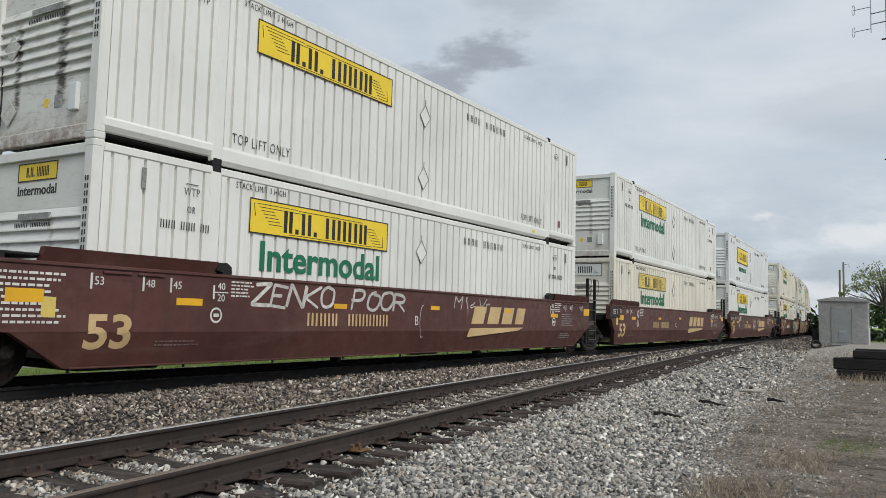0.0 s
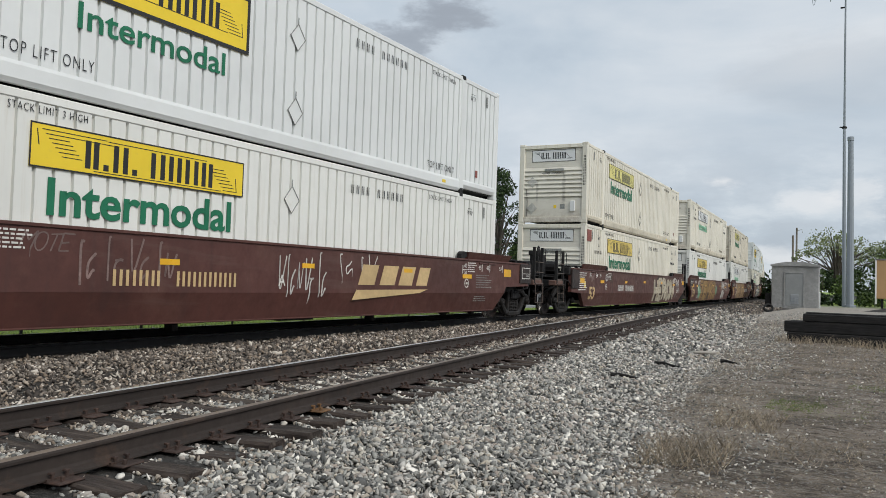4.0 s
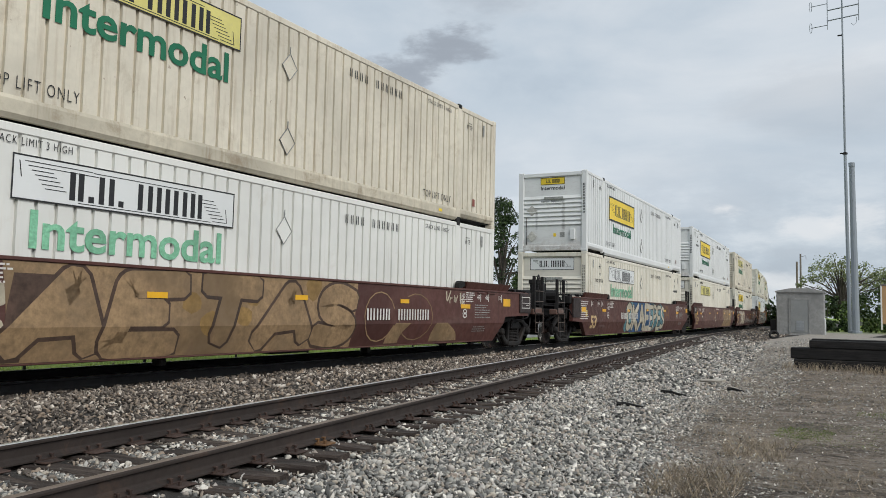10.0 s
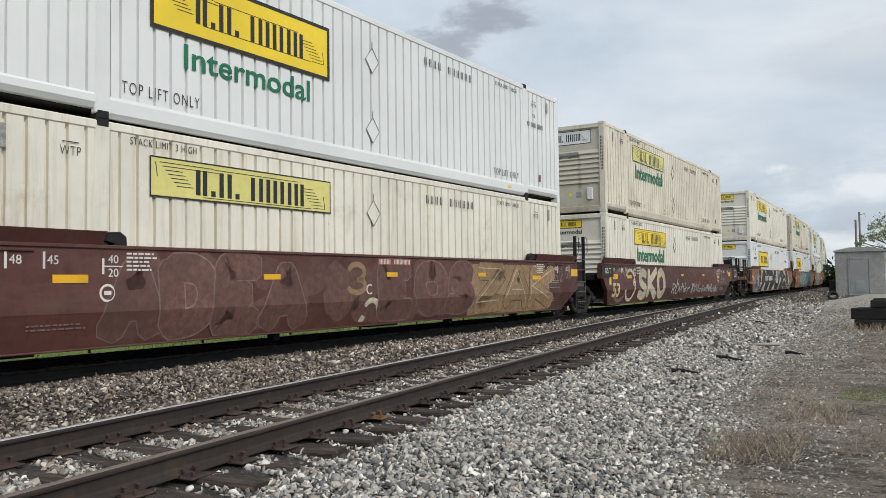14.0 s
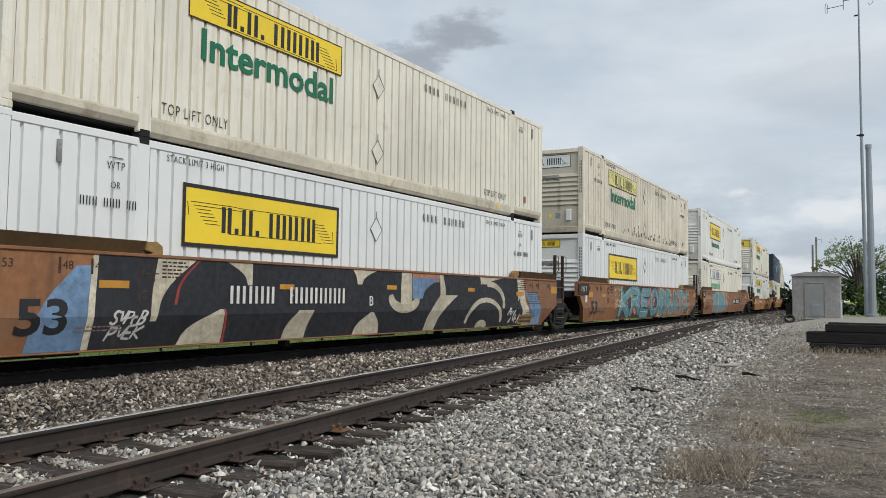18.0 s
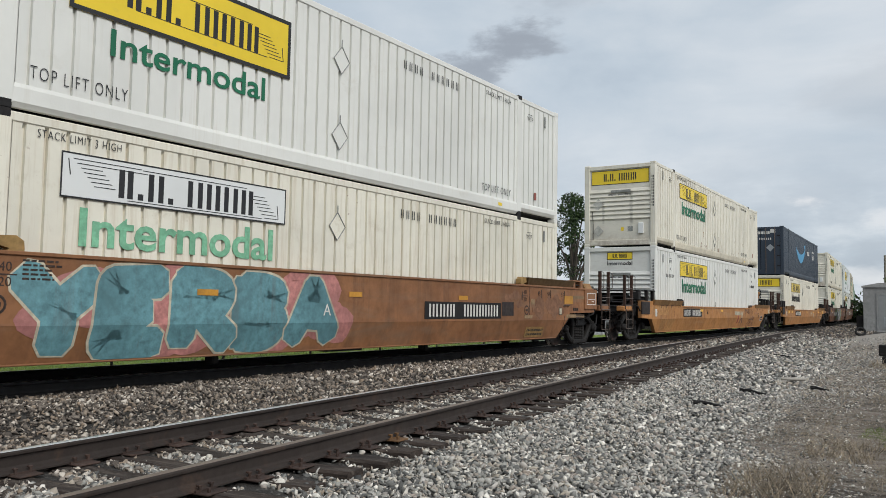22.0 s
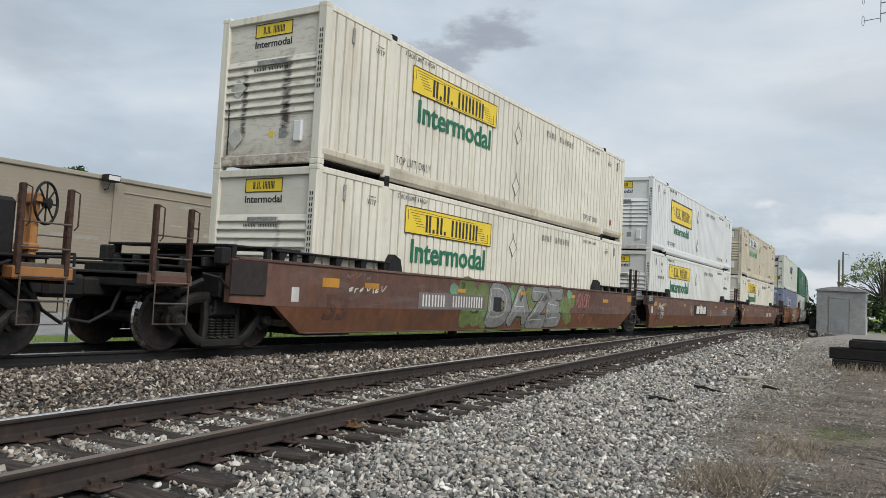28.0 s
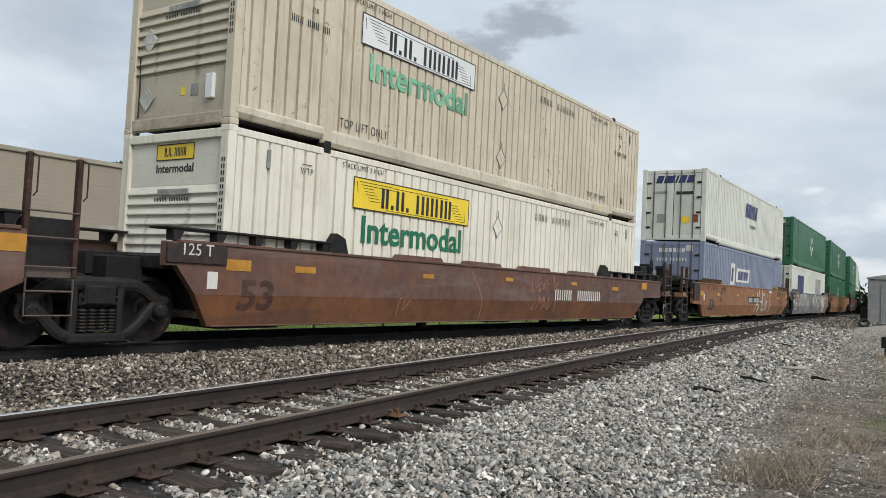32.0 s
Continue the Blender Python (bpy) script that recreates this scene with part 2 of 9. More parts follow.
GEAR = material("grimy_black_steel", (0.010, 0.009, 0.009), 0.7, vary=(0.2, 3), grime=((0.034, 0.026, 0.021), 3.0, 0.54, 0.6), bump=(0.003, 20))
CAST = material("dusty_cast_steel", (0.015, 0.013, 0.012), 0.7, vary=(0.25, 3), grime=((0.040, 0.029, 0.023), 3.0, 0.54, 0.6), bump=(0.003, 20))
TREAD = material("polished_tread", (0.42, 0.40, 0.38), 0.28, 1.0, vary=(0.1, 3))
WHEEL = material("dark_wheel_steel", (0.022, 0.017, 0.016), 0.65, vary=(0.25, 3), grime=((0.10, 0.045, 0.028), 4.0, 0.52, 0.5), bump=(0.002, 25))
PIPE = material("bare_pipe", (0.13, 0.10, 0.085), 0.6, 0.3, vary=(0.15, 6))
YELLOW = material("yellow_sign_paint", (0.80, 0.58, 0.035), 0.45, vary=(0.05, 2), streak=((0.55, 0.40, 0.08), 9.0, 0.58, 0.35))
DULLYEL = material("dull_yellow_sign_paint", (0.66, 0.50, 0.12), 0.5, vary=(0.08, 2), streak=((0.42, 0.33, 0.14), 9.0, 0.52, 0.5))
PALEYEL = material("faded_yellow_sign_paint", (0.66, 0.60, 0.20), 0.5, vary=(0.08, 2), streak=((0.50, 0.44, 0.25), 9.0, 0.52, 0.5))
OLDREFLECT = material("dull_orange_reflector", (0.52, 0.25, 0.035), 0.5, vary=(0.15, 5), grime=((0.25, 0.12, 0.04), 5.0, 0.55, 0.6))
REFLECT = material("yellow_reflector", (0.74, 0.40, 0.02), 0.35, vary=(0.08, 5))
OLDNUM = material("faded_dark_number", (0.092, 0.047, 0.036), 0.6, vary=(0.2, 5))
BLACK = material("black_lettering", (0.022, 0.022, 0.024), 0.5, vary=(0.15, 6))
GREENTX = material("green_lettering", (0.012, 0.150, 0.075), 0.5, vary=(0.1, 4))
FADEGRN = material("faded_green_lettering", (0.22, 0.52, 0.33), 0.5, vary=(0.2, 4))
GREYTX = material("faded_grey_lettering", (0.34, 0.35, 0.33), 0.6, vary=(0.25, 6))
WHITETX = material("white_lettering", (0.66, 0.64, 0.60), 0.5, vary=(0.12, 6))
TAN = material("tan_lettering", (0.56, 0.40, 0.20), 0.5, vary=(0.12, 4))
BLUETX = material("blue_lettering", (0.07, 0.30, 0.52), 0.45, vary=(0.1, 4))
DKBLUE = material("dark_blue_lettering", (0.03, 0.035, 0.12), 0.5, vary=(0.1, 4))
REDTX = material("red_patch", (0.27, 0.075, 0.055), 0.5, vary=(0.15, 6))
PLAC = material("dull_placard_metal", (0.58, 0.57, 0.52), 0.6, 0.1, vary=(0.2, 4))
GUIDE = material("olive_brown_plate", (0.105, 0.062, 0.026), 0.6, vary=(0.18, 1.5), grime=((0.06, 0.036, 0.02), 1.6, 0.52, 0.5), streak=((0.16, 0.085, 0.035), 4.0, 0.55, 0.4), bump=(0.002, 9))
GUIDETAN = material("dull_tan_plate", (0.29, 0.155, 0.060), 0.6, vary=(0.18, 1.5), grime=((0.16, 0.085, 0.035), 1.4, 0.50, 0.6), streak=((0.09, 0.05, 0.03), 4.0, 0.55, 0.5), bump=(0.002, 9))
WORNMARK = material("worn_dark_mark", (0.052, 0.034, 0.027), 0.65, vary=(0.3, 9), grime=((0.14, 0.07, 0.04), 9.0, 0.54, 0.6))
DARKRUST = material("dark_rust_stain", (0.11, 0.045, 0.02), 0.85, vary=(0.3, 14), grime=((0.24, 0.10, 0.04), 12.0, 0.52, 0.7), bump=(0.002, 60))
RUSTED = material("rust_stain", (0.27, 0.095, 0.03), 0.85, vary=(0.25, 9), bump=(0.002, 60))
GALV = material("galvanised_steel", (0.36, 0.38, 0.40), 0.5, 0.5, vary=(0.1, 2))
RAILSIDE = material("rusty_rail", (0.034, 0.025, 0.021), 0.75, vary=(0.14, 2), grime=((0.10, 0.054, 0.033), 3.0, 0.56, 0.5), bump=(0.001, 30))
RAILDARK = material("black_rail", (0.014, 0.013, 0.013), 0.75, vary=(0.14, 2), bump=(0.001, 30))
RAILTOP = material("polished_rail_head", (0.78, 0.77, 0.76), 0.36, 1.0, vary=(0.06, 4), stretch=(1, 0.05, 1))
RAILWORN = material("worn_rail_head", (0.20, 0.155, 0.125), 0.42, 0.55, vary=(0.12, 4), stretch=(1, 0.05, 1))
TIE = material("weathered_tie", (0.056, 0.039, 0.031), 0.85, vary=(0.28, 5), grime=((0.15, 0.122, 0.10), 7.0, 0.53, 0.65), bump=(0.010, 22), per_piece=0.4, stretch=(0.35, 2.2, 2.2))
PLATE = material("rusty_tie_plate", (0.062, 0.038, 0.030), 0.8, vary=(0.2, 6), grime=((0.11, 0.058, 0.036), 9.0, 0.54, 0.5), bump=(0.002, 60), per_piece=0.3)
RUSTPLATE = material("bright_rusty_plate", (0.20, 0.105, 0.045), 0.85, vary=(0.25, 8), bump=(0.002, 60))
STONE = material("ballast_stone", (0.51, 0.487, 0.452), 0.85, vary=(0.10, 25), bump=(0.002, 90), shift=False,
                 island=[(0.0, (0.11, 0.115, 0.12)), (0.20, (0.30, 0.31, 0.315)), (0.45, (0.62, 0.635, 0.62)), (0.62, (0.92, 0.91, 0.90)), (0.72, (0.60, 0.53, 0.49)), (0.82, (0.78, 0.72, 0.63)), (0.90, (1.20, 1.19, 1.15)), (1.0, (1.62, 1.60, 1.55))])
STONEOLD = material("old_ballast_stone", (0.36, 0.333, 0.303), 0.88, vary=(0.12, 25), bump=(0.002, 90), shift=False,
                    island=[(0.0, (0.10, 0.09, 0.085)), (0.25, (0.30, 0.27, 0.25)), (0.6, (0.68, 0.63, 0.58)), (0.80, (0.80, 0.66, 0.53)), (0.90, (1.35, 1.30, 1.22)), (1.0, (1.9, 1.85, 1.78))])
# near-black base paints the shade in gaps between loose stones; pale speckle is stone
BEDSHADE = material("ballast_bed", (0.045, 0.041, 0.037), 0.95, vary=(0.25, 14), grime=((0.17, 0.16, 0.148), 16.0, 0.54, 0.8), bump=(0.05, 16), shift=False)

# ================= mesh building =================


class Shape:
    """Collects vertices and faces of one part."""

    def __init__(self):
        self.v, self.f, self.m, self.smooth = [], [], [], False

    def add(self, verts, faces, mat=0):
        k = len(self.v)
        self.v += [tuple(p) for p in verts]
        self.f += [tuple(i + k for i in q) for q in faces]
        self.m += [mat] * len(faces)
        return self

    def box(self, x0, x1, y0, y1, z0, z1, mat=0):
        return self.add([(x0, y0, z0), (x1, y0, z0), (x1, y1, z0), (x0, y1, z0), (x0, y0, z1), (x1, y0, z1), (x1, y1, z1), (x0, y1, z1)],
                        [(0, 3, 2, 1), (4, 5, 6, 7), (0, 1, 5, 4), (1, 2, 6, 5), (2, 3, 7, 6), (3, 0, 4, 7)], mat)

    def soft(self, x0, x1, y0, y1, z0, z1, r=0.01, mat=0):
        """A box with its edges cut back by r."""
        v, idx = [], {}
        for i, (xa, sx) in enumerate(((x0, 1), (x1, -1))):
            for j, (ya, sy) in enumerate(((y0, 1), (y1, -1))):
                for k, (za, sz) in enumerate(((z0, 1), (z1, -1))):
                    for ax in range(3):
                        p = [xa + sx * r, ya + sy * r, za + sz * r]
                        p[ax] = (xa, ya, za)[ax]
                        idx[i, j, k, ax] = len(v)
                        v.append(p)
        f = []
        for ax in range(3):
            o = [a for a in range(3) if a != ax]
            for s in (0, 1):
                q = []
                for a, b in ((0, 0), (1, 0), (1, 1), (0, 1)):
                    c = [0, 0, 0]
                    c[ax], c[o[0]], c[o[1]] = s, a, b
                    q.append(idx[(*c, ax)])
                f.append(q if (s == 1) == (ax != 1) else q[::-1])
            for a in (0, 1):
                for b in (0, 1):
                    c, d = [0, 0, 0], [0, 0, 0]
                    c[o[0]] = d[o[0]] = a
                    c[o[1]] = d[o[1]] = b
                    d[ax] = 1
                    f.append([idx[(*c, o[0])], idx[(*d, o[0])], idx[(*d, o[1])], idx[(*c, o[1])]])
        for i in (0, 1):
            for j in (0, 1):
                for k in (0, 1):
                    f.append([idx[i, j, k, 0], idx[i, j, k, 1], idx[i, j, k, 2]])
        return self.add(v, f, mat)

    def prism(self, poly, axis, a, b, mat=0):
        """A polygon in the two other axes, drawn out along axis from a to b."""
        def at(p, h):
            return {0: (h, p[0], p[1]), 1: (p[0], h, p[1]), 2: (p[0], p[1], h)}[axis]
        k = len(poly)
        v = [at(p, a) for p in poly] + [at(p, b) for p in poly]
        f = [tuple(range(k))[::-1], tuple(range(k, 2 * k))] + [(i, (i + 1) % k, k + (i + 1) % k, k + i) for i in range(k)]
        return self.add(v, f, mat)

    def tube(self, pts, r, n=8, mat=0, r2=None):
        pts = [Vector(p) for p in pts]
        v, f = [], []
        for i, p in enumerate(pts):
            d = (pts[min(i + 1, len(pts) - 1)] - pts[max(i - 1, 0)]).normalized()
            u = d.cross((0, 0, 1) if abs(d.z) < 0.9 else (1, 0, 0)).normalized()
            w = d.cross(u)
            rr = r if r2 is None else r + (r2 - r) * i / (len(pts) - 1)
            v += [p + (u * math.cos(6.2832 * j / n) + w * math.sin(6.2832 * j / n)) * rr for j in range(n)]
        for i in range(len(pts) - 1):
            f += [(i * n + j, i * n + (j + 1) % n, (i + 1) * n + (j + 1) % n, (i + 1) * n + j) for j in range(n)]
        e = (len(pts) - 1) * n
        f += [tuple(range(n))[::-1], tuple(range(e, e + n))]
        return self.add(v, f, mat)

    def lathe(self, prof, axis, n=24, centre=(0, 0, 0), mats=None):
        """Turns a profile of (radius, along) about an axis (0 = x, 2 = z)."""
        v, f, k = [], [], len(prof)
        for j in range(n):
            a = 6.2832 * j / n
            for r, h in prof:
                p = (h, r * math.cos(a), r * math.sin(a)) if axis == 0 else (r * math.cos(a), r * math.sin(a), h)
                v.append((p[0] + centre[0], p[1] + centre[1], p[2] + centre[2]))
        for j in range(n):
            b = ((j + 1) % n) * k
            for i in range(k - 1):
                self.add([], [], 0)
                f.append((j * k + i, b + i, b + i + 1, j * k + i + 1))
        start = len(self.f)
        self.add(v, f, 0)
        if mats:
            for q in range(len(f)):
                self.m[start + q] = mats[q % (k - 1)]
        return self

    def mesh(self, name, mats):
        me = bpy.data.meshes.new(name)
        me.from_pydata(self.v, [], self.f)
        for m in mats if isinstance(mats, (list, tuple)) else [mats]:
            me.materials.append(m)
        me.polygons.foreach_set("material_index", self.m)
        if self.smooth:
            me.polygons.foreach_set("use_smooth", [True] * len(self.f))
        me.update()
        return me


def part(name, data, parent, label="", at=None):
    ob = new(name, data)
    ob.parent = parent
    if at is not None:
        ob.matrix_basis = at
    return tagged(ob, label) if label else ob


def thing(name, label, category, group="", kind="", at=None):
    ob = tagged(new(name), label, category, group, kind)
    ob.empty_display_size = 0.3
    if at is not None:
        ob.matrix_basis = at
    return ob


MESHES = {}


def cached(key, make):
    if key not in MESHES:
        MESHES[key] = make()
    return MESHES[key]


def words(text, size, mat, wide=1.0, bold=0.0, space=1.0):
    """Lettering as a thin mesh, centred, in the built-in font; it faces +z."""
    def make():
        cu = bpy.data.curves.new("lettering", "FONT")
        cu.body, cu.size, cu.align_x, cu.align_y, cu.extrude, cu.offset = text, size, "CENTER", "CENTER", 0.002, bold
        cu.resolution_u, cu.space_character = 3, space
        ob = new("lettering", cu)
        bpy.context.view_layer.update()
        me = bpy.data.meshes.new_from_object(ob.evaluated_get(bpy.context.evaluated_depsgraph_get()))
        bpy.data.objects.remove(ob)
        me.transform(Matrix.Diagonal((wide, 1, 1, 1)))
        me.materials.clear()
        me.materials.append(mat)
        return me
    return cached(("words", text, size, mat.name, wide, bold, space), make)


def on_side(x, y, z):
    """A pose on a side that faces +x, read from there."""
    return Matrix(((0, 0, 1, x), (1, 0, 0, y), (0, 1, 0, z), (0, 0, 0, 1)))


def on_end(x, y, z):
    """A pose on an end that faces -y, read from there."""
    return Matrix(((1, 0, 0, x), (0, 0, -1, y), (0, 1, 0, z), (0, 0, 0, 1)))


def bars(cells, mat, key, thick=0.004):
    """Plain bars (x, y, width, height, lean) that face +z."""
    def make():
        s = Shape()
        for x, y, w, h, *lean in cells:
            k = lean[0] if lean else 0
            s.prism([(x, y), (x + w, y), (x + w + k, y + h), (x + k, y + h)], 2, 0, thick)
        return s.mesh("bars", mat)
    return cached(("bars", key, mat.name), make)


def stencil(wide, rows, h, gap, seed):
    """Rows of small painted words that cannot be read, as short bars."""
    q, out = random.Random(seed), []
    for i in range(rows):
        x, end = -wide / 2, wide / 2 - q.uniform(0, 0.3) * wide
        while x < end:
            w = q.uniform(0.03, 0.11)
            out.append((x, -i * (h + gap), min(w, end - x + 0.02), h))
            x += w + 0.022
    return out


def name_cells(widths, h, gap, lean=0.0):
    """Blocks in place of a name: a row of centred bars of the given widths (0: a space)."""
    total = sum(w + gap for w in widths) - gap
    x, out = -total / 2, []
    for w in widths:
        if w:
            out.append((x, -h / 2, w, h, lean))
        x += w + gap
    return out

# ================= the train: containers =================
SIDE_X = BOX_W / 2
POST_A, POST_B = 2.06, 14.10      # middle of the lifting posts, from the front end


def ribbed(y0, y1, z0, z1, x, step=0.268, deep=0.058):
    """A side sheet with narrow upright grooves."""
    s = Shape()
    k = max(1, round((y1 - y0) / step))
    w = (y1 - y0) / k
    prof = [(y0, 0)]
    for i in range(k):
        c = y0 + (i + 0.5) * w
        prof += [(c - 0.027, 0), (c - 0.020, -deep), (c + 0.020, -deep), (c + 0.027, 0)]
    prof.append((y1, 0))
    v = [(x + d, y, z) for z in (z0, z1 - 0.06) for y, d in prof] + [(x, y, z1) for y, d in prof]
    v += [(x - 0.05, y, z) for y in (y0, y1) for z in (z0, z1)]
    n = len(prof)
    f = [(i, i + 1, n + i + 1, n + i) for i in range(n - 1)] + [(n + i, n + i + 1, 2 * n + i + 1, 2 * n + i) for i in range(n - 1)]
    b = 3 * n
    f += [(b + 2, b, b + 1, b + 3)]
    return s.add(v, f)


def end_paint(name, base_mat_name, base, bands, heavy):
    """Paint of an end wall with soot that has run down from its vents."""
    if name in MATS:
        return MATS[name]
    m = bpy.data.materials.new(name)
    MATS[name] = m
    m.use_nodes = True
    t = m.node_tree
    t.nodes.clear()
    n = nodes_of(t)
    co = n("ShaderNodeTexCoord").outputs["Object"]
    ns = n("ShaderNodeTexNoise", Vector=co, Scale=5.0, Detail=7.0, Roughness=0.7).outputs[0]
    bl = n("ShaderNodeTexNoise", Vector=co, Scale=1.3, Detail=5.0).outputs[0]
    c = ramp(n, bl, [(0.3, tuple(b * 0.88 for b in base)), (0.6, base)])
    sep = n("ShaderNodeSeparateXYZ", Vector=co)
    low = n("ShaderNodeMapRange", i0=sep.outputs[2], i1=0.05, i2=0.55, i3=0.85 if heavy > 0.6 else 0.55, i4=0.0).outputs[0]
    low = n("ShaderNodeMath", {"operation": "MULTIPLY"}, i0=low, i1=ramp(n, ns, [(0.36, 0.0), (0.60, 1.0)])).outputs[0]
    c = mix(n, low, c, (0.17, 0.095, 0.05))
    rs = n("ShaderNodeTexNoise", Vector=n("ShaderNodeMapping", Vector=co, Scale=(2.2, 1.0, 9.0)).outputs[0], Scale=1.6, Detail=6.0, Roughness=0.65).outputs[0]
    c = mix(n, ramp(n, rs, [(0.52, 0.0), (0.66, 0.45 if heavy > 0.6 else 0.12)]), c, (0.20, 0.10, 0.05))
    for x0, z0, z1, w in bands:
        d = n("ShaderNodeMath", {"operation": "SUBTRACT"}, i0=sep.outputs[0], i1=x0).outputs[0]
        d = n("ShaderNodeMath", {"operation": "ABSOLUTE"}, i0=d).outputs[0]
        d = n("ShaderNodeMath", {"operation": "MULTIPLY_ADD"}, i0=ns, i1=0.14, i2=d).outputs[0]
        mk = n("ShaderNodeMapRange", i0=d, i1=w * 0.6 + 0.06, i2=w + 0.10, i3=heavy, i4=0.0).outputs[0]
        lo = n("ShaderNodeMapRange", i0=sep.outputs[2], i1=z0 - 0.12, i2=z0 + 0.1, i3=0.0, i4=1.0).outputs[0]
        hi = n("ShaderNodeMapRange", i0=sep.outputs[2], i1=z1 - 0.1, i2=z1 + 0.15, i3=1.0, i4=0.0).outputs[0]
        mk = n("ShaderNodeMath", {"operation": "MULTIPLY"}, i0=mk, i1=lo).outputs[0]
        mk = n("ShaderNodeMath", {"operation": "MULTIPLY"}, i0=mk, i1=hi).outputs[0]
        mk = n("ShaderNodeMath", {"operation": "MULTIPLY"}, i0=mk, i1=ramp(n, rs, [(0.38, 0.25), (0.55, 1.0)])).outputs[0]
        c = mix(n, mk, c, SOOT)
    bs = n("ShaderNodeBsdfPrincipled", Roughness=0.55)
    t.links.new(c, bs.inputs["Base Color"])
    out = n("ShaderNodeOutputMaterial")
    t.links.new(bs.outputs[0], out.inputs[0])
    return m


BASES = {"white_paint": (0.70, 0.70, 0.66), "bright_white_paint": (0.73, 0.745, 0.73), "cream_paint": (0.70, 0.67, 0.58), "dirty_cream_paint": (0.52, 0.48, 0.39), "beige_paint": (0.50, 0.45, 0.34)}


def louvred_end():
    """The closed end: a flat head panel, lapped ribs, a flat foot panel."""
    prof = [(0.06, 2.72), (0.06, 2.04)]
    z = 2.04
    for i in range(7):
        prof += [(0.062, z - 0.010), (0.016, z - 0.118), (0.014, z - 0.136), (0.062, z - 0.148)]
        z -= 0.157
    prof += [(0.035, z - 0.012), (0.05, z - 0.03), (0.05, 0.22)]
    s = Shape()
    n = len(prof)
    v = [(x, y, zz) for x in (-1.12, 1.12) for y, zz in prof]
    s.add(v, [(i, i + 1, n + i + 1, n + i) for i in range(n - 1)])
    s.box(-1.12, 1.12, 0.07, 0.09, 0.22, 2.72)
    return s


def pair_cells(letters, h, w, inner, gap):
    """Two strokes for each letter of a name, None: a space, 0: a dot."""
    x, out = 0.0, []
    for q in letters:
        if q is None:
            x += gap * 2.2
        elif q == 0:
            out.append((x, 0.0, w, w))
            x += w + gap
        else:
            out += [(x, 0.0, w, h), (x + (w + inner) * q, 0.0, w, h)]
            x += (w + inner) * q + w + gap
    return [(a - (x - gap) / 2, b - h / 2, c, d) for a, b, c, d in out]


NAME = pair_cells((0.8, 0, 1.0, 0, None, 1.1, 1.0, 1.1, 0.9), 0.30, 0.068, 0.062, 0.062)


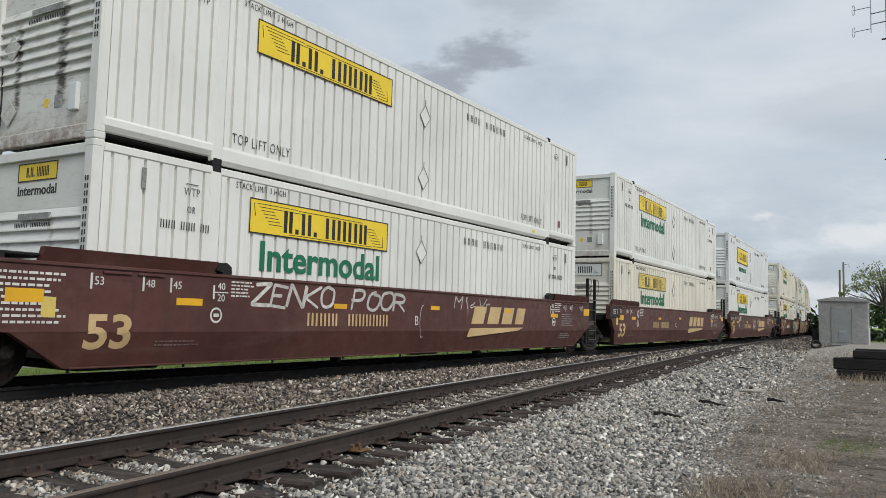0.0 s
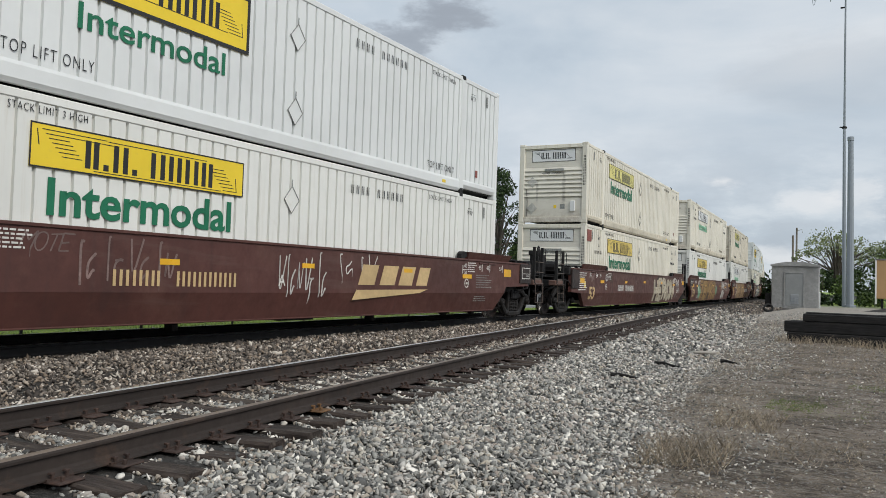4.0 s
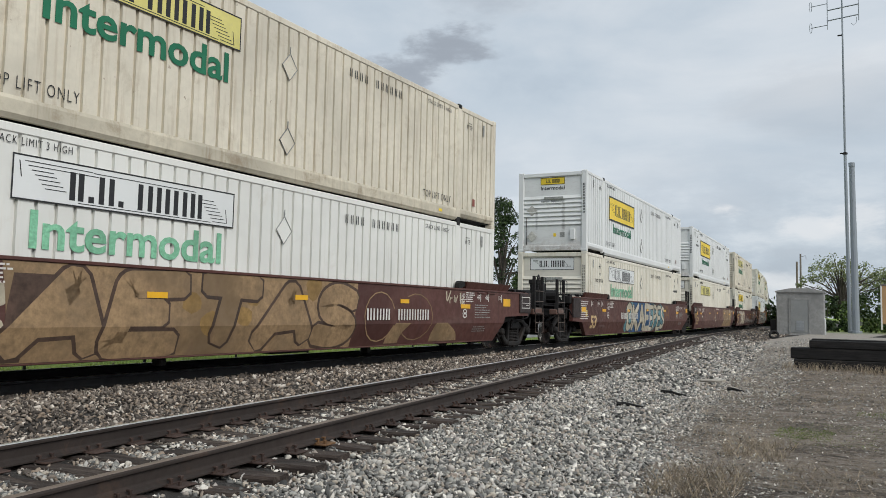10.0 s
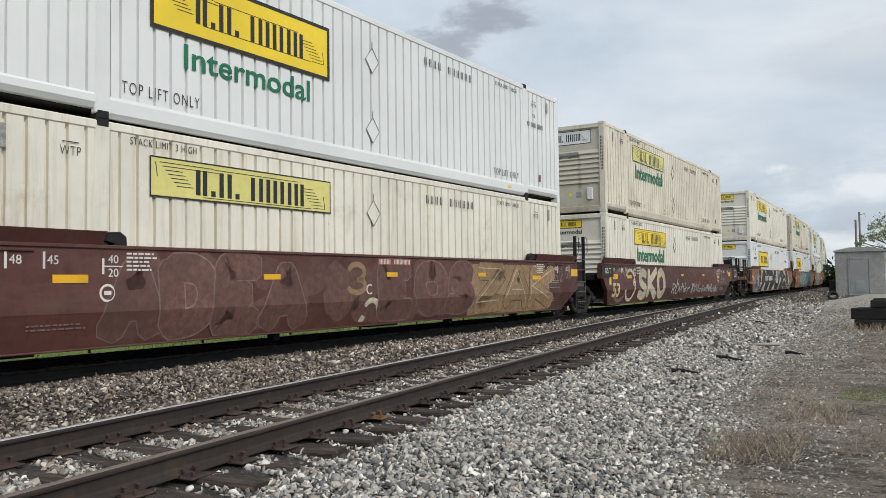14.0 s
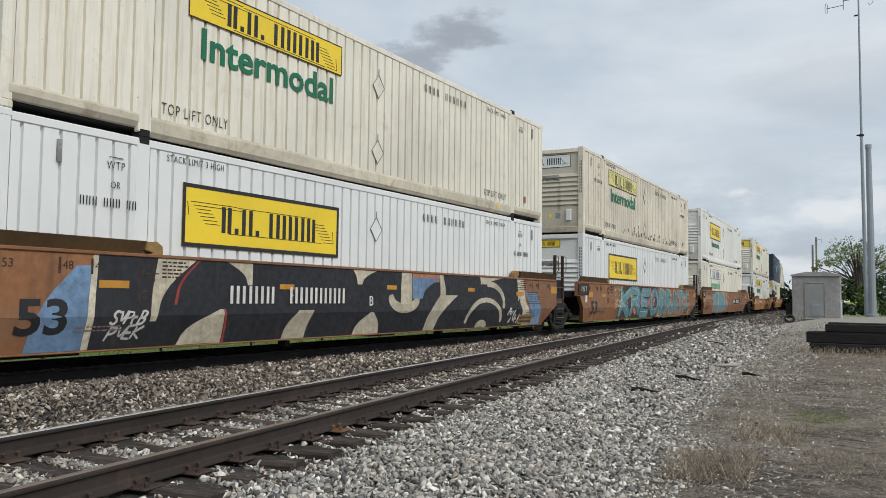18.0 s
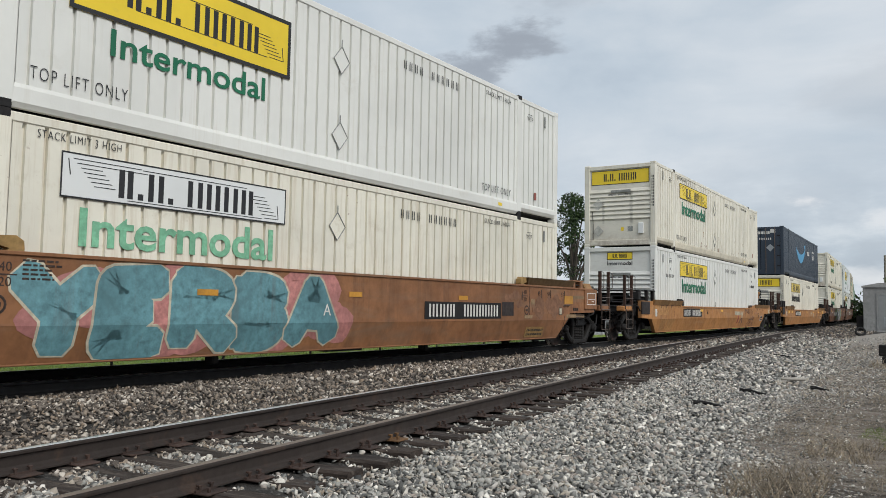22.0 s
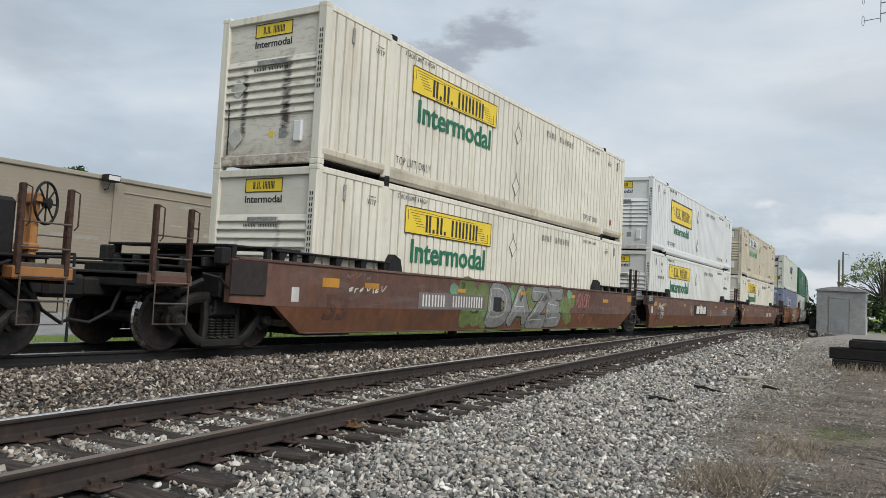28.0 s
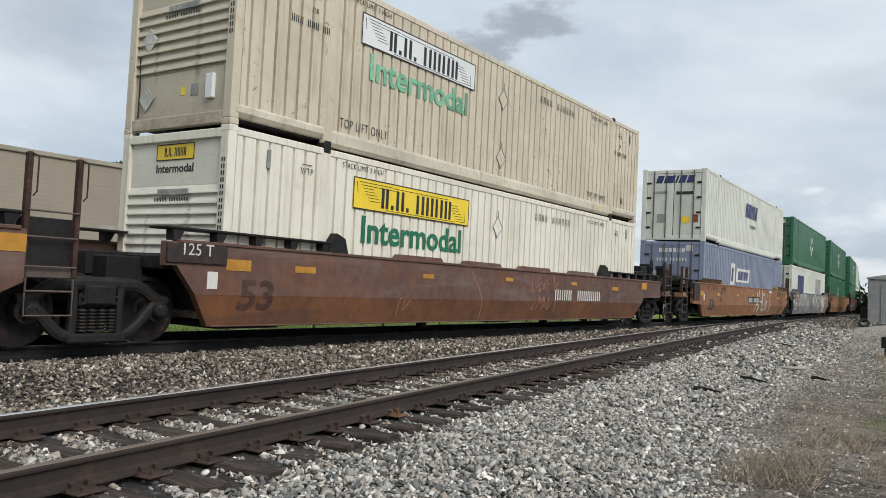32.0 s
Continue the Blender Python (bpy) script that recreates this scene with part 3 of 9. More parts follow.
def make_container(k, paint, logo, word, endlogo, flags):
    """One 53-foot container. Its front end is at y = 0, its foot at z = 0; it is seen from +x."""
    tone = {"white_paint": "white", "bright_white_paint": "bright white", "cream_paint": "cream", "dirty_cream_paint": "dirty cream", "beige_paint": "beige", "navy_paint": "dark navy",
            "slate_blue_paint": "slate blue", "green_paint": "dark green", "pale_grey_paint": "pale grey"}[paint.name]
    what = {"yellow": "yellow sign", "dull": "dull yellow sign", "pale": "faded yellow sign", "bordered": "black-edged yellow sign", "big": "large black-edged yellow sign", "white": "white outlined sign",
            "plain": "plain yellow sign", "arc": "light blue arc", "slant": "dark slanting lettering", "badge": "white and blue badge", "swirl": "white swirl", "panel": "pale blue panels", None: "no sign"}[logo]
    tail = " and rust runs" if "rust" in flags else " and sooty end" if "soot" in flags else ""
    ob = thing("shipping_container", f"{tone} ribbed steel container with {what}{tail}", "container", "containers on the train")
    p = paint
    pn = p.name
    far = "far" in flags
    soil = SOILED if pn in ("cream_paint", "dirty_cream_paint", "beige_paint") else p

    def mk(key, fill, mat=p):
        def go():
            s = Shape()
            fill(s)
            return s.mesh(key, mat)
        return cached(("box", key, mat.name), go)

    part("floor_frame", mk("floor_frame", lambda s: s.box(-1.2, 1.2, 0.1, 16.05, 0.10, 0.24), GEAR), ob, "dark steel floor frame")
    part("roof", mk("roof", lambda s: s.box(-1.24, 1.24, 0.08, 16.08, 2.82, 2.872)), ob)
    for a, b in ((0.16, 1.96), (2.18, 14.0), (14.2, 16.0)):
        part("side_panel", cached(("rib", a, pn), lambda: ribbed(a, b, 0.30, 2.76, SIDE_X - 0.012).mesh("side_panel", p)), ob)
    part("side_panel", mk("back_side", lambda s: s.box(-SIDE_X + 0.01, -SIDE_X + 0.04, 0.16, 16.0, 0.30, 2.76)), ob)
    for sx in (1, -1):
        part("top_rail", mk(f"top_rail{sx}", lambda s: s.soft(min(sx * 1.20, sx * (SIDE_X + 0.004)), max(sx * 1.20, sx * (SIDE_X + 0.004)), 0.16, 16.0, 2.76, 2.875, 0.012)), ob)
        part("bottom_rail", mk(f"bottom_rail{sx}", lambda s: s.prism([(sx * 1.18, 0.03), (sx * 1.262, 0.03), (sx * (SIDE_X + 0.006), 0.09), (sx * (SIDE_X + 0.006), 0.26), (sx * (SIDE_X - 0.01), 0.31), (sx * 1.18, 0.31)], 1, 2.0, 14.16), soil), ob)
        for a, b in ((0.1, 1.98), (14.18, 16.05)):
            part("bottom_rail", mk(f"bottom_rail_end{sx}{a}", lambda s: s.prism([(sx * 1.16, 0.11), (sx * 1.255, 0.13), (sx * (SIDE_X + 0.004), 0.20), (sx * (SIDE_X + 0.004), 0.29), (sx * (SIDE_X - 0.012), 0.32), (sx * 1.16, 0.32)], 1, a, b), soil), ob)
        for y in (POST_A, POST_B) if sx > 0 else ():
            part("lifting_post", mk(f"lifting_post{sx}{y}", lambda s: s.soft(min(sx * 1.20, sx * (SIDE_X + 0.008)), max(sx * 1.20, sx * (SIDE_X + 0.008)), y - 0.11, y + 0.11, 0.06, 2.84, 0.015)), ob)
            for z in (-0.004, 2.79):
                part("corner_casting", mk(f"post_casting{sx}{y}{z}", lambda s: s.soft(min(sx * 1.14, sx * (SIDE_X + 0.012)), max(sx * 1.14, sx * (SIDE_X + 0.012)), y - 0.09, y + 0.09, z, z + 0.115, 0.012), GEAR), ob, "black steel lifting casting")
        for y in (0.0, 15.994):
            part("corner_post", mk(f"corner_post{sx}{y}", lambda s: s.soft(min(sx * 1.10, sx * SIDE_X), max(sx * 1.10, sx * SIDE_X), y, y + 0.16, 0.09, 2.83, 0.018)), ob)
            for z in (0.0, 2.80):
                part("corner_casting", mk(f"corner_casting{sx}{y}{z}", lambda s: s.soft(min(sx * 1.09, sx * (SIDE_X + 0.004)), max(sx * 1.09, sx * (SIDE_X + 0.004)), y - 0.004, y + 0.164, z, z + 0.10, 0.014)), ob)
    # ends
    if endlogo in ("doors", "doors_dark"):
        for sx in (-1, 1):
            d = part("door", mk(f"door{sx}", lambda s: s.soft(min(sx * 0.015, sx * 1.09), max(sx * 0.015, sx * 1.09), 0.02, 0.07, 0.14, 2.78, 0.012)), ob)
            for x in (0.30, 0.80):
                part("lock_rod", mk(f"lock_rod{sx}{x}", lambda s: s.tube([(sx * x, 0.0, 0.10), (sx * x, 0.0, 2.82)], 0.022), PIPE), d, "bare steel lock rod")
            for z in (0.5, 1.1, 1.7, 2.3):
                part("hinge", mk(f"hinge{sx}{z}", lambda s: s.box(min(sx * 0.92, sx * 1.10), max(sx * 0.92, sx * 1.10), -0.005, 0.02, z, z + 0.07), GEAR), d)
    else:
        bands = ((0.42, 0.55, 2.0, 0.10), (-0.62, 0.6, 1.75, 0.06)) if "soot" in flags else ((0.42, 0.75, 1.85, 0.05), (-0.60, 0.8, 1.5, 0.03))
        em = end_paint(f"end_of_{pn}_{'sooty' if 'soot' in flags else 'worn'}", pn, BASES[pn], bands, 0.97 if "soot" in flags else 0.45) if pn in BASES else p
        part("end_wall", cached(("end", em.name), lambda: louvred_end().mesh("end_wall", em)), ob)
        part("end_rail", cached(("efoot", em.name), lambda: Shape().soft(-1.11, 1.11, 0.005, 0.12, 0.03, 0.22, 0.012).mesh("end_rail", em)), ob)
    part("end_wall", mk("rear_wall", lambda s: s.box(-1.1, 1.1, 16.06, 16.1, 0.2, 2.74)), ob)
    for y in (0.0, 16.03):
        part("end_rail", mk(f"end_head{y}", lambda s: s.soft(-1.11, 1.11, y + 0.005, y + 0.12, 2.72, 2.86, 0.012)), ob)
        if y or endlogo in ("doors", "doors_dark"):
            part("end_rail", mk(f"end_foot{y}", lambda s: s.soft(-1.11, 1.11, y + 0.005, y + 0.12, 0.03, 0.22, 0.012), GEAR if y else p), ob)
    if far:
        if logo in ("yellow", "bordered"):
            part("sign_panel", cached(("sp", "far"), lambda: bars([(-1.8, -0.3, 3.6, 0.6)], YELLOW, "far")), ob, "yellow sign", at=on_side(SIDE_X + 0.001, 4.6, 2.25))
        return ob
    # signs of the near side
    X = SIDE_X + 0.002
    ink = WHITETX if pn in ("navy_paint", "green_paint", "slate_blue_paint") else BLACK
    names = NAME
    if logo in ("yellow", "dull", "pale", "plain", "white", "bordered", "big"):
        h, zc = {"bordered": (0.94, 1.90), "big": (0.94, 1.92)}.get(logo, (0.56, 2.27))
        sm = {"dull": DULLYEL, "pale": PALEYEL, "white": BRIGHT if pn != "bright_white_paint" else WHITE}.get(logo, YELLOW)
        sign = part("sign_panel", bars([(-1.86, -h / 2, 3.72, h)], sm, ("panel", h), 0.004), ob, "white sign panel" if logo == "white" else "yellow sign panel", at=on_side(X, 4.63, zc - 0.03))
        t = 0.06 if logo in ("bordered", "big") else 0.020
        part("sign_border", bars([(-1.86, h / 2 - t, 3.72, t), (-1.86, -h / 2, 3.72, t), (-1.86, -h / 2 + t, t, h - 2 * t), (1.86 - t, -h / 2 + t, t, h - 2 * t)], BLACK, ("border", h, t), 0.003), sign, "black border", at=Matrix.Translation((0, 0, 0.004)))
        part("name_bars", bars(names, BLACK, "name", 0.003), sign, "dark bars in place of a name", at=Matrix.Translation((0.05, -0.02, 0.004)) @ Matrix.Diagonal((1.2, 1.22 if h < 0.9 else 1.35, 1, 1)))
        lines = [(-1.62 + 0.045 * i, 0.20 - 0.052 * i, 0.9 + 0.05 * i if i < 2 else 0.28, 0.010, 0.0) for i in range(7)]
        lines += [(1.34 - 0.045 * i, -0.22 + 0.052 * i, 0.28, 0.010, 0.0) for i in range(7)] + [(-0.7, 0.19, 1.7, 0.010), (-0.9, -0.235, 2.2, 0.010), (-1.66, 0.0, 0.012, 0.20, -0.03), (1.62, -0.22, 0.012, 0.22, -0.03)]
        part("sign_lines", bars(lines, BLACK, "lines", 0.003), sign, "fine black scroll lines", at=Matrix.Translation((0, 0, 0.004)) @ Matrix.Diagonal((1.05, 1.0, 1, 1)))
    if word:
        wm = {"green": GREENTX, "faded": FADEGRN, "black": BLACK, "small": GREENTX}[word]
        if word == "small":
            part("lettering", words("Intermodal", 0.50, wm, 1.22, 0.006), ob, "green word", at=on_side(X, 4.66, 1.10))
        else:
            part("lettering", words("Intermodal", 0.66, wm, 1.12, 0.014), ob, "green word" if word != "black" else "black word", at=on_side(X, 4.64, 1.59))
    if logo == "arc":
        s = Shape()
        pts = [(-1.9 + 0.2 * i, 0.55 * ((-1.9 + 0.2 * i) / 1.9) ** 2) for i in range(20)]
        wd = [0.05 + 0.24 * math.sin(math.pi * (i + 1) / 22) ** 0.8 for i in range(20)]
        for (xa, ya), (xb, yb), wa, wb in zip(pts, pts[1:], wd, wd[1:]):
            s.prism([(xa, ya - wa), (xb, yb - wb), (xb, yb + wb), (xa, ya + wa)], 2, 0, 0.004)
        s.prism([(1.55, 0.95), (2.25, 1.05), (2.1, 0.3), (1.95, 0.78)], 2, 0, 0.004)
        part("arc_sign", s.mesh("arc_sign", BLUETX), ob, "light blue arc", at=on_side(X, 7.0, 1.35))
        part("name_bars", bars(name_cells((0.16, 0.16, 0.1, 0.2, 0.16), 0.26, 0.05), WHITETX, "w1"), ob, "white bars in place of a name", at=on_side(X, 10.6, 1.9))
        part("name_bars", bars([(-0.3, -0.3, 0.2, 0.35, 0.05), (0.15, -0.3, 0.2, 0.35, 0.05), (-0.5, 0.2, 1.0, 0.1)], WHITETX, "w2"), ob, "white marks", at=on_side(X, 13.2, 1.9))
    if logo == "slant":
        part("name_bars", bars(name_cells((0.42, 0.62, 0.14, 0.40, 0.42), 0.66, 0.10, 0.22), DKBLUE, "s1"), ob, "dark slanting bars in place of a name", at=on_side(X, 8.0, 1.95))
        part("name_bars", bars(name_cells((0.16, 0.0, 0.16, 0.14, 0.16, 0.14), 0.16, 0.08), GREYTX, "s2"), ob, "grey bars", at=on_side(X, 8.4, 1.25))
    if logo == "badge":
        b = part("badge", bars([(-1.9, -0.45, 0.75, 0.95, 0.1), (-0.9, -0.3, 2.6, 0.62, 0.15)], WHITETX, "bd"), ob, "white badge", at=on_side(X, 6.2, 1.75))
        part("name_bars", bars(name_cells((0.36, 0.46, 0.1, 0.36, 0.34), 0.40, 0.07, 0.12), DKBLUE, "bd2", 0.003), b, "dark blue bars in place of a name", at=Matrix.Translation((0.42, 0, 0.004)))
        part("name_bars", bars([(-1.75, -0.3, 0.28, 0.6, 0.12)], DKBLUE, "bd3", 0.003), b, "", at=Matrix.Translation((0, 0, 0.004)))
    if logo == "swirl":
        s = Shape()
        for j in range(5):
            a = j * 1.2566 + 0.4
            s.prism([(0.16 * math.cos(a), 0.16 * math.sin(a)), (0.62 * math.cos(a + 0.25), 0.62 * math.sin(a + 0.25)), (0.70 * math.cos(a + 0.75), 0.70 * math.sin(a + 0.75)), (0.34 * math.cos(a + 0.85), 0.34 * math.sin(a + 0.85))], 2, 0, 0.004)
        part("swirl_sign", s.mesh("swirl_sign", WHITETX), ob, "white swirl", at=on_side(X, 8.0, 1.6))
    if logo == "panel":
        for y, w in ((3.5, 2.6), (12.2, 2.6)):
            part("sign_panel", bars([(-w / 2, -0.75, w, 1.5)], DKBLUE if y < 5 else GREYTX, ("pb", y)), ob, "blue panel", at=on_side(X, y, 1.6))
    if not any(q in flags for q in ("bare",)):
        part("notice", words("TOP LIFT ONLY", 0.235, ink, 0.66, -0.004, 1.22), ob, "painted notice", at=on_side(X, 2.98, 0.47))
        part("notice", words("TOP LIFT ONLY", 0.235, ink, 0.66, -0.004, 1.22), ob, "painted notice", at=on_side(X, 13.05, 0.47))
        part("notice", words("STACK LIMIT 3 HIGH", 0.145, ink, 0.70, -0.002, 1.2), ob, "painted notice", at=on_side(X, 3.02, 2.67))
        part("notice", words("STACK LIMIT 3 HIGH", 0.145, ink, 0.70, -0.002, 1.2), ob, "painted notice", at=on_side(X, 13.10, 2.62))
        for y in (1.62, 14.62):
            part("notice", words("WTP", 0.17, ink, 0.72, -0.003, 1.15), ob, "painted notice", at=on_side(X, y, 2.42))
            part("notice_rule", bars([(-0.11, 0.0, 0.22, 0.011)], ink, "rule"), ob, "", at=on_side(X, y, 2.53))
        if k % 3 == 0:
            for y in (1.62, 14.62):
                part("notice", words("OR", 0.14, ink, 0.75, -0.002, 1.15), ob, "painted notice", at=on_side(X, y, 2.16))
                part("notice_bars", bars(pair_cells((1, 1, 1, None, 1, 1, 1, None, 1, 1, 1, 1), 0.12, 0.014, 0.03, 0.035), ink, "nb2"), ob, "", at=on_side(X, y, 1.92))
        part("number_bars", bars(pair_cells((1, 1, 1, 1, None, 1, 1, 1, 1, 1, 1), 0.17, 0.016, 0.045, 0.10), ink, "num"), ob, "dark bars in place of a number", at=on_side(X, 10.45, 2.46))
        for y in (0.78, 15.4):
            part("vent_plate", bars([(-0.035, -0.14, 0.07, 0.28)], GREYTX, "vent", 0.012), ob, "grey vent plate", at=on_side(X, y, 2.50))
        part("red_mark", bars([(-0.06, -0.09, 0.12, 0.18)], REDTX, "red"), ob, "small red mark", at=on_side(X, 14.9, 0.55))
        part("yellow_mark", bars([(-0.08, -0.035, 0.16, 0.07)], YELLOW, "ym"), ob, "small yellow mark", at=on_side(SIDE_X + 0.008, 13.2, 0.17))
        for z in (2.05, 0.72):
            dia = [(0, 0.24), (0.20, 0.0), (0, -0.24), (-0.20, 0.0)]
            s = cached(("dia", pn), lambda: Shape().prism(dia, 2, 0, 0.006).tube([(*p, 0.010) for p in dia + dia[:1]], 0.010, 5, 1).tube([(0.0, 0.24, 0.012), (0.0, 0.36, 0.012)], 0.008, 5, 1).mesh("placard", [p if pn in BASES else GREYTX, GREYTX]))
            part("placard_holder", s, ob, "bare metal placard holder", at=on_side(X - 0.006, 7.72, z))
    # signs of the front end
    E = -0.003
    if endlogo in ("small", "framed", "full"):
        w, h, z = {"small": (0.92, 0.26, 2.56), "framed": ((0.84, 0.28, 2.50) if k in (9, 10, 11, 22, 34) else (1.66, 0.44, 2.46)), "full": (2.10, 0.50, 2.44)}[endlogo]
        sm = {"small": YELLOW if logo not in ("white",) or k % 2 else BRIGHT, "framed": BRIGHT, "full": YELLOW}[endlogo]
        es = part("end_sign", bars([(-w / 2, -h / 2, w, h)], sm, ("es", w)), ob, "yellow end sign" if sm is YELLOW else "white end sign", at=on_end(0, 0.058, z))
        t = 0.018
        part("sign_border", bars([(-w / 2, h / 2 - t, w, t), (-w / 2, -h / 2, w, t), (-w / 2, -h / 2 + t, t, h - 2 * t), (w / 2 - t, -h / 2 + t, t, h - 2 * t)], BLACK, ("esb", w), 0.003), es, "black border", at=Matrix.Translation((0, 0, 0.004)))
        part("name_bars", bars(NAME, BLACK, "name", 0.003), es, "dark bars in place of a name", at=Matrix.Translation((0, 0, 0.004)) @ Matrix.Diagonal((w * 0.30, h * 1.75, 1, 1)))
        if endlogo == "framed":
            part("sign_lines", bars([(-0.72, 0.12, 0.2, 0.012), (-0.70, 0.09, 0.16, 0.012), (-0.66, 0.06, 0.12, 0.012), (0.52, -0.12, 0.2, 0.012), (0.54, -0.09, 0.16, 0.012), (-0.6, 0.08, 0.012, -0.2, 0.18), (0.45, 0.1, 0.012, -0.2, 0.18)], BLACK, "esl", 0.003), es, "", at=Matrix.Translation((0, 0, 0.004)))
        if endlogo == "small" and word:
            part("lettering", words("Intermodal", 0.19, BLACK, 1.1, 0.003), ob, "black word", at=on_end(0, 0.057, 2.30))
        part("vent_slot", bars([(-0.36, -0.045, 0.72, 0.09)], GREYTX, "vs", 0.03), ob, "grey vent slot", at=on_end(0.05, 0.03, 1.93))
        part("number_bars", bars(pair_cells((1, 1, 1, 1, None, 1, 1, 1, 1, 1, 1), 0.10, 0.012, 0.028, 0.028), BLACK, "enum", 0.006), ob, "dark bars in place of a number", at=on_end(0.0, 0.03, 1.80))
        part("number_bars", bars([(-0.04 + 0.05 * j, 0.10 * i, 0.022, 0.065) for i in range(11) for j in (0, 1)], BLACK, "vnum"), ob, "dark bars in place of a number", at=on_end(1.20, -0.004, 1.35))
        dia = [(0, 0.20), (0.20, 0.0), (0, -0.20), (-0.20, 0.0)]
        for x, z in ((-0.78, 0.55),) + (((-0.78, 1.50),) if k % 2 else ()):
            part("placard_holder", cached(("edia",), lambda: Shape().prism(dia, 2, 0, 0.012).mesh("placard", PLAC)), ob, "bare metal placard holder", at=on_end(x, 0.03, z))
        part("yellow_label", bars([(-0.05, -0.06, 0.10, 0.12)], YELLOW, "yl"), ob, "small yellow label", at=on_end(0.10, 0.048, 0.60))
        part("grey_label", bars([(-0.09, -0.09, 0.18, 0.18)], GREYTX, "gl"), ob, "grey label", at=on_end(0.38, 0.048, 0.60))
        part("document_box", mk("document_box", lambda s: s.soft(0.68, 0.86, -0.01, 0.06, 0.42, 0.80, 0.015), BRIGHT), ob, "white document box")
        if "soot" in flags or k % 2:
            part("air_pipe", mk("air_pipe", lambda s: s.tube([(-1.0, 0.02, 1.25), (-0.97, 0.02, 0.8), (-0.97, 0.02, 0.25)], 0.012), GEAR), ob, "black pipe")
    if endlogo == "doors":
        part("name_bars", bars(name_cells((0.26, 0.40, 0.08, 0.26, 0.26), 0.30, 0.06, 0.10), DKBLUE, "dn"), ob, "dark bars in place of a name", at=on_end(0, 0.015, 2.48))
        for i, (x, z, w, h, mt) in enumerate(((-0.55, 1.95, 0.6, 0.10, GREYTX), (0.45, 1.92, 0.7, 0.12, BLACK), (0.5, 0.85, 0.30, 0.26, YELLOW), (-0.5, 0.9, 0.3, 0.35, GREYTX), (0.9, 0.9, 0.2, 0.3, RUSTED))):
            part("door_label", bars([(-w / 2, -h / 2, w, h)], mt, ("dl", i)), ob, "", at=on_end(x, 0.015, z))
    if endlogo == "doors_dark":
        part("name_bars", bars(name_cells((0.12, 0.18, 0.12, 0.13, 0.12, 0.12), 0.16, 0.05), WHITETX, "dd"), ob, "white bars in place of a name", at=on_end(0.0, 0.015, 2.52))
        part("number_bars", bars(name_cells((0.06,) * 4 + (0.0,) + (0.06,) * 6, 0.13, 0.06), WHITETX, "dd2"), ob, "white bars in place of a number", at=on_end(0.0, 0.015, 2.15))
        for x in (-0.55, 0.55):
            part("placard", bars([(-0.16, -0.16, 0.32, 0.32)], GALV, "ddp"), ob, "metal diamond placard", at=on_end(x, 0.015, 1.62) @ pose(0, 0, 0, 0, 0, 45))
        part("end_label", bars([(-0.14, -0.11, 0.28, 0.22)], WHITETX, "ddl"), ob, "white label", at=on_end(0.7, 0.015, 2.62))
    # stains
    rng = random.Random(k * 7 + 3)
    if "rust" in flags:
        s = Shape()
        for i in range(100):
            g = rng.choice((rng.randint(9, 43), rng.randint(14, 26), rng.randint(30, 38)))
            y = 2.18 + g * 0.2686 + rng.uniform(-0.07, 0.07)
            zc, h, w = 0.32 + abs(rng.gauss(0, 0.16)), rng.uniform(0.02, 0.11), rng.uniform(0.012, 0.050)
            s.prism([(y + w * math.cos(0.785 * j) * rng.uniform(0.6, 1.2), max(0.305, zc + h * math.sin(0.785 * j) * rng.uniform(0.6, 1.2))) for j in range(8)], 0, SIDE_X - 0.012, SIDE_X - 0.009 + 0.0003 * (i % 5))
            if i % 4 == 0:
                lo = max(0.305, zc - rng.uniform(0.1, 0.5))
                s.prism([(y - 0.006, lo), (y + 0.008, lo), (y + 0.014, zc), (y - 0.012, zc)], 0, SIDE_X - 0.012, SIDE_X - 0.0085)
        part("rust_stain", s.mesh("rust_stain", DARKRUST), ob, "dark rust stains along the foot")
    if "spots" in flags:
        s = Shape()
        for i in range(22):
            y, z = 2.18 + rng.randint(6, 42) * 0.2686 + rng.uniform(-0.06, 0.06), rng.choice((0.34, 0.36, 0.42, 0.5, 0.95))
            r, run = rng.uniform(0.012, 0.032), rng.uniform(0.05, 0.30)
            s.prism([(y + r * math.cos(0.8976 * j) * rng.uniform(0.6, 1.3), max(0.305, z + 1.5 * r * math.sin(0.8976 * j) * rng.uniform(0.6, 1.3))) for j in range(7)], 0, SIDE_X - 0.012, SIDE_X - 0.0095 + 0.0002 * (i % 5))
            lo = max(0.305, z - run)
            s.prism([(y - 0.004, lo), (y + 0.005, lo), (y + 0.010, z), (y - 0.009, z)], 0, SIDE_X - 0.012, SIDE_X - 0.0098)
        part("rust_stain", s.mesh("rust_stain", RUSTED), ob, "orange rust spots with runs")
    if "patch" in flags:
        part("red_patch", bars([(-0.25, -0.21, 0.50, 0.42)], REDTX, "patch"), ob, "faded red patch", at=on_side(X, 0.43, 2.48))
    return ob


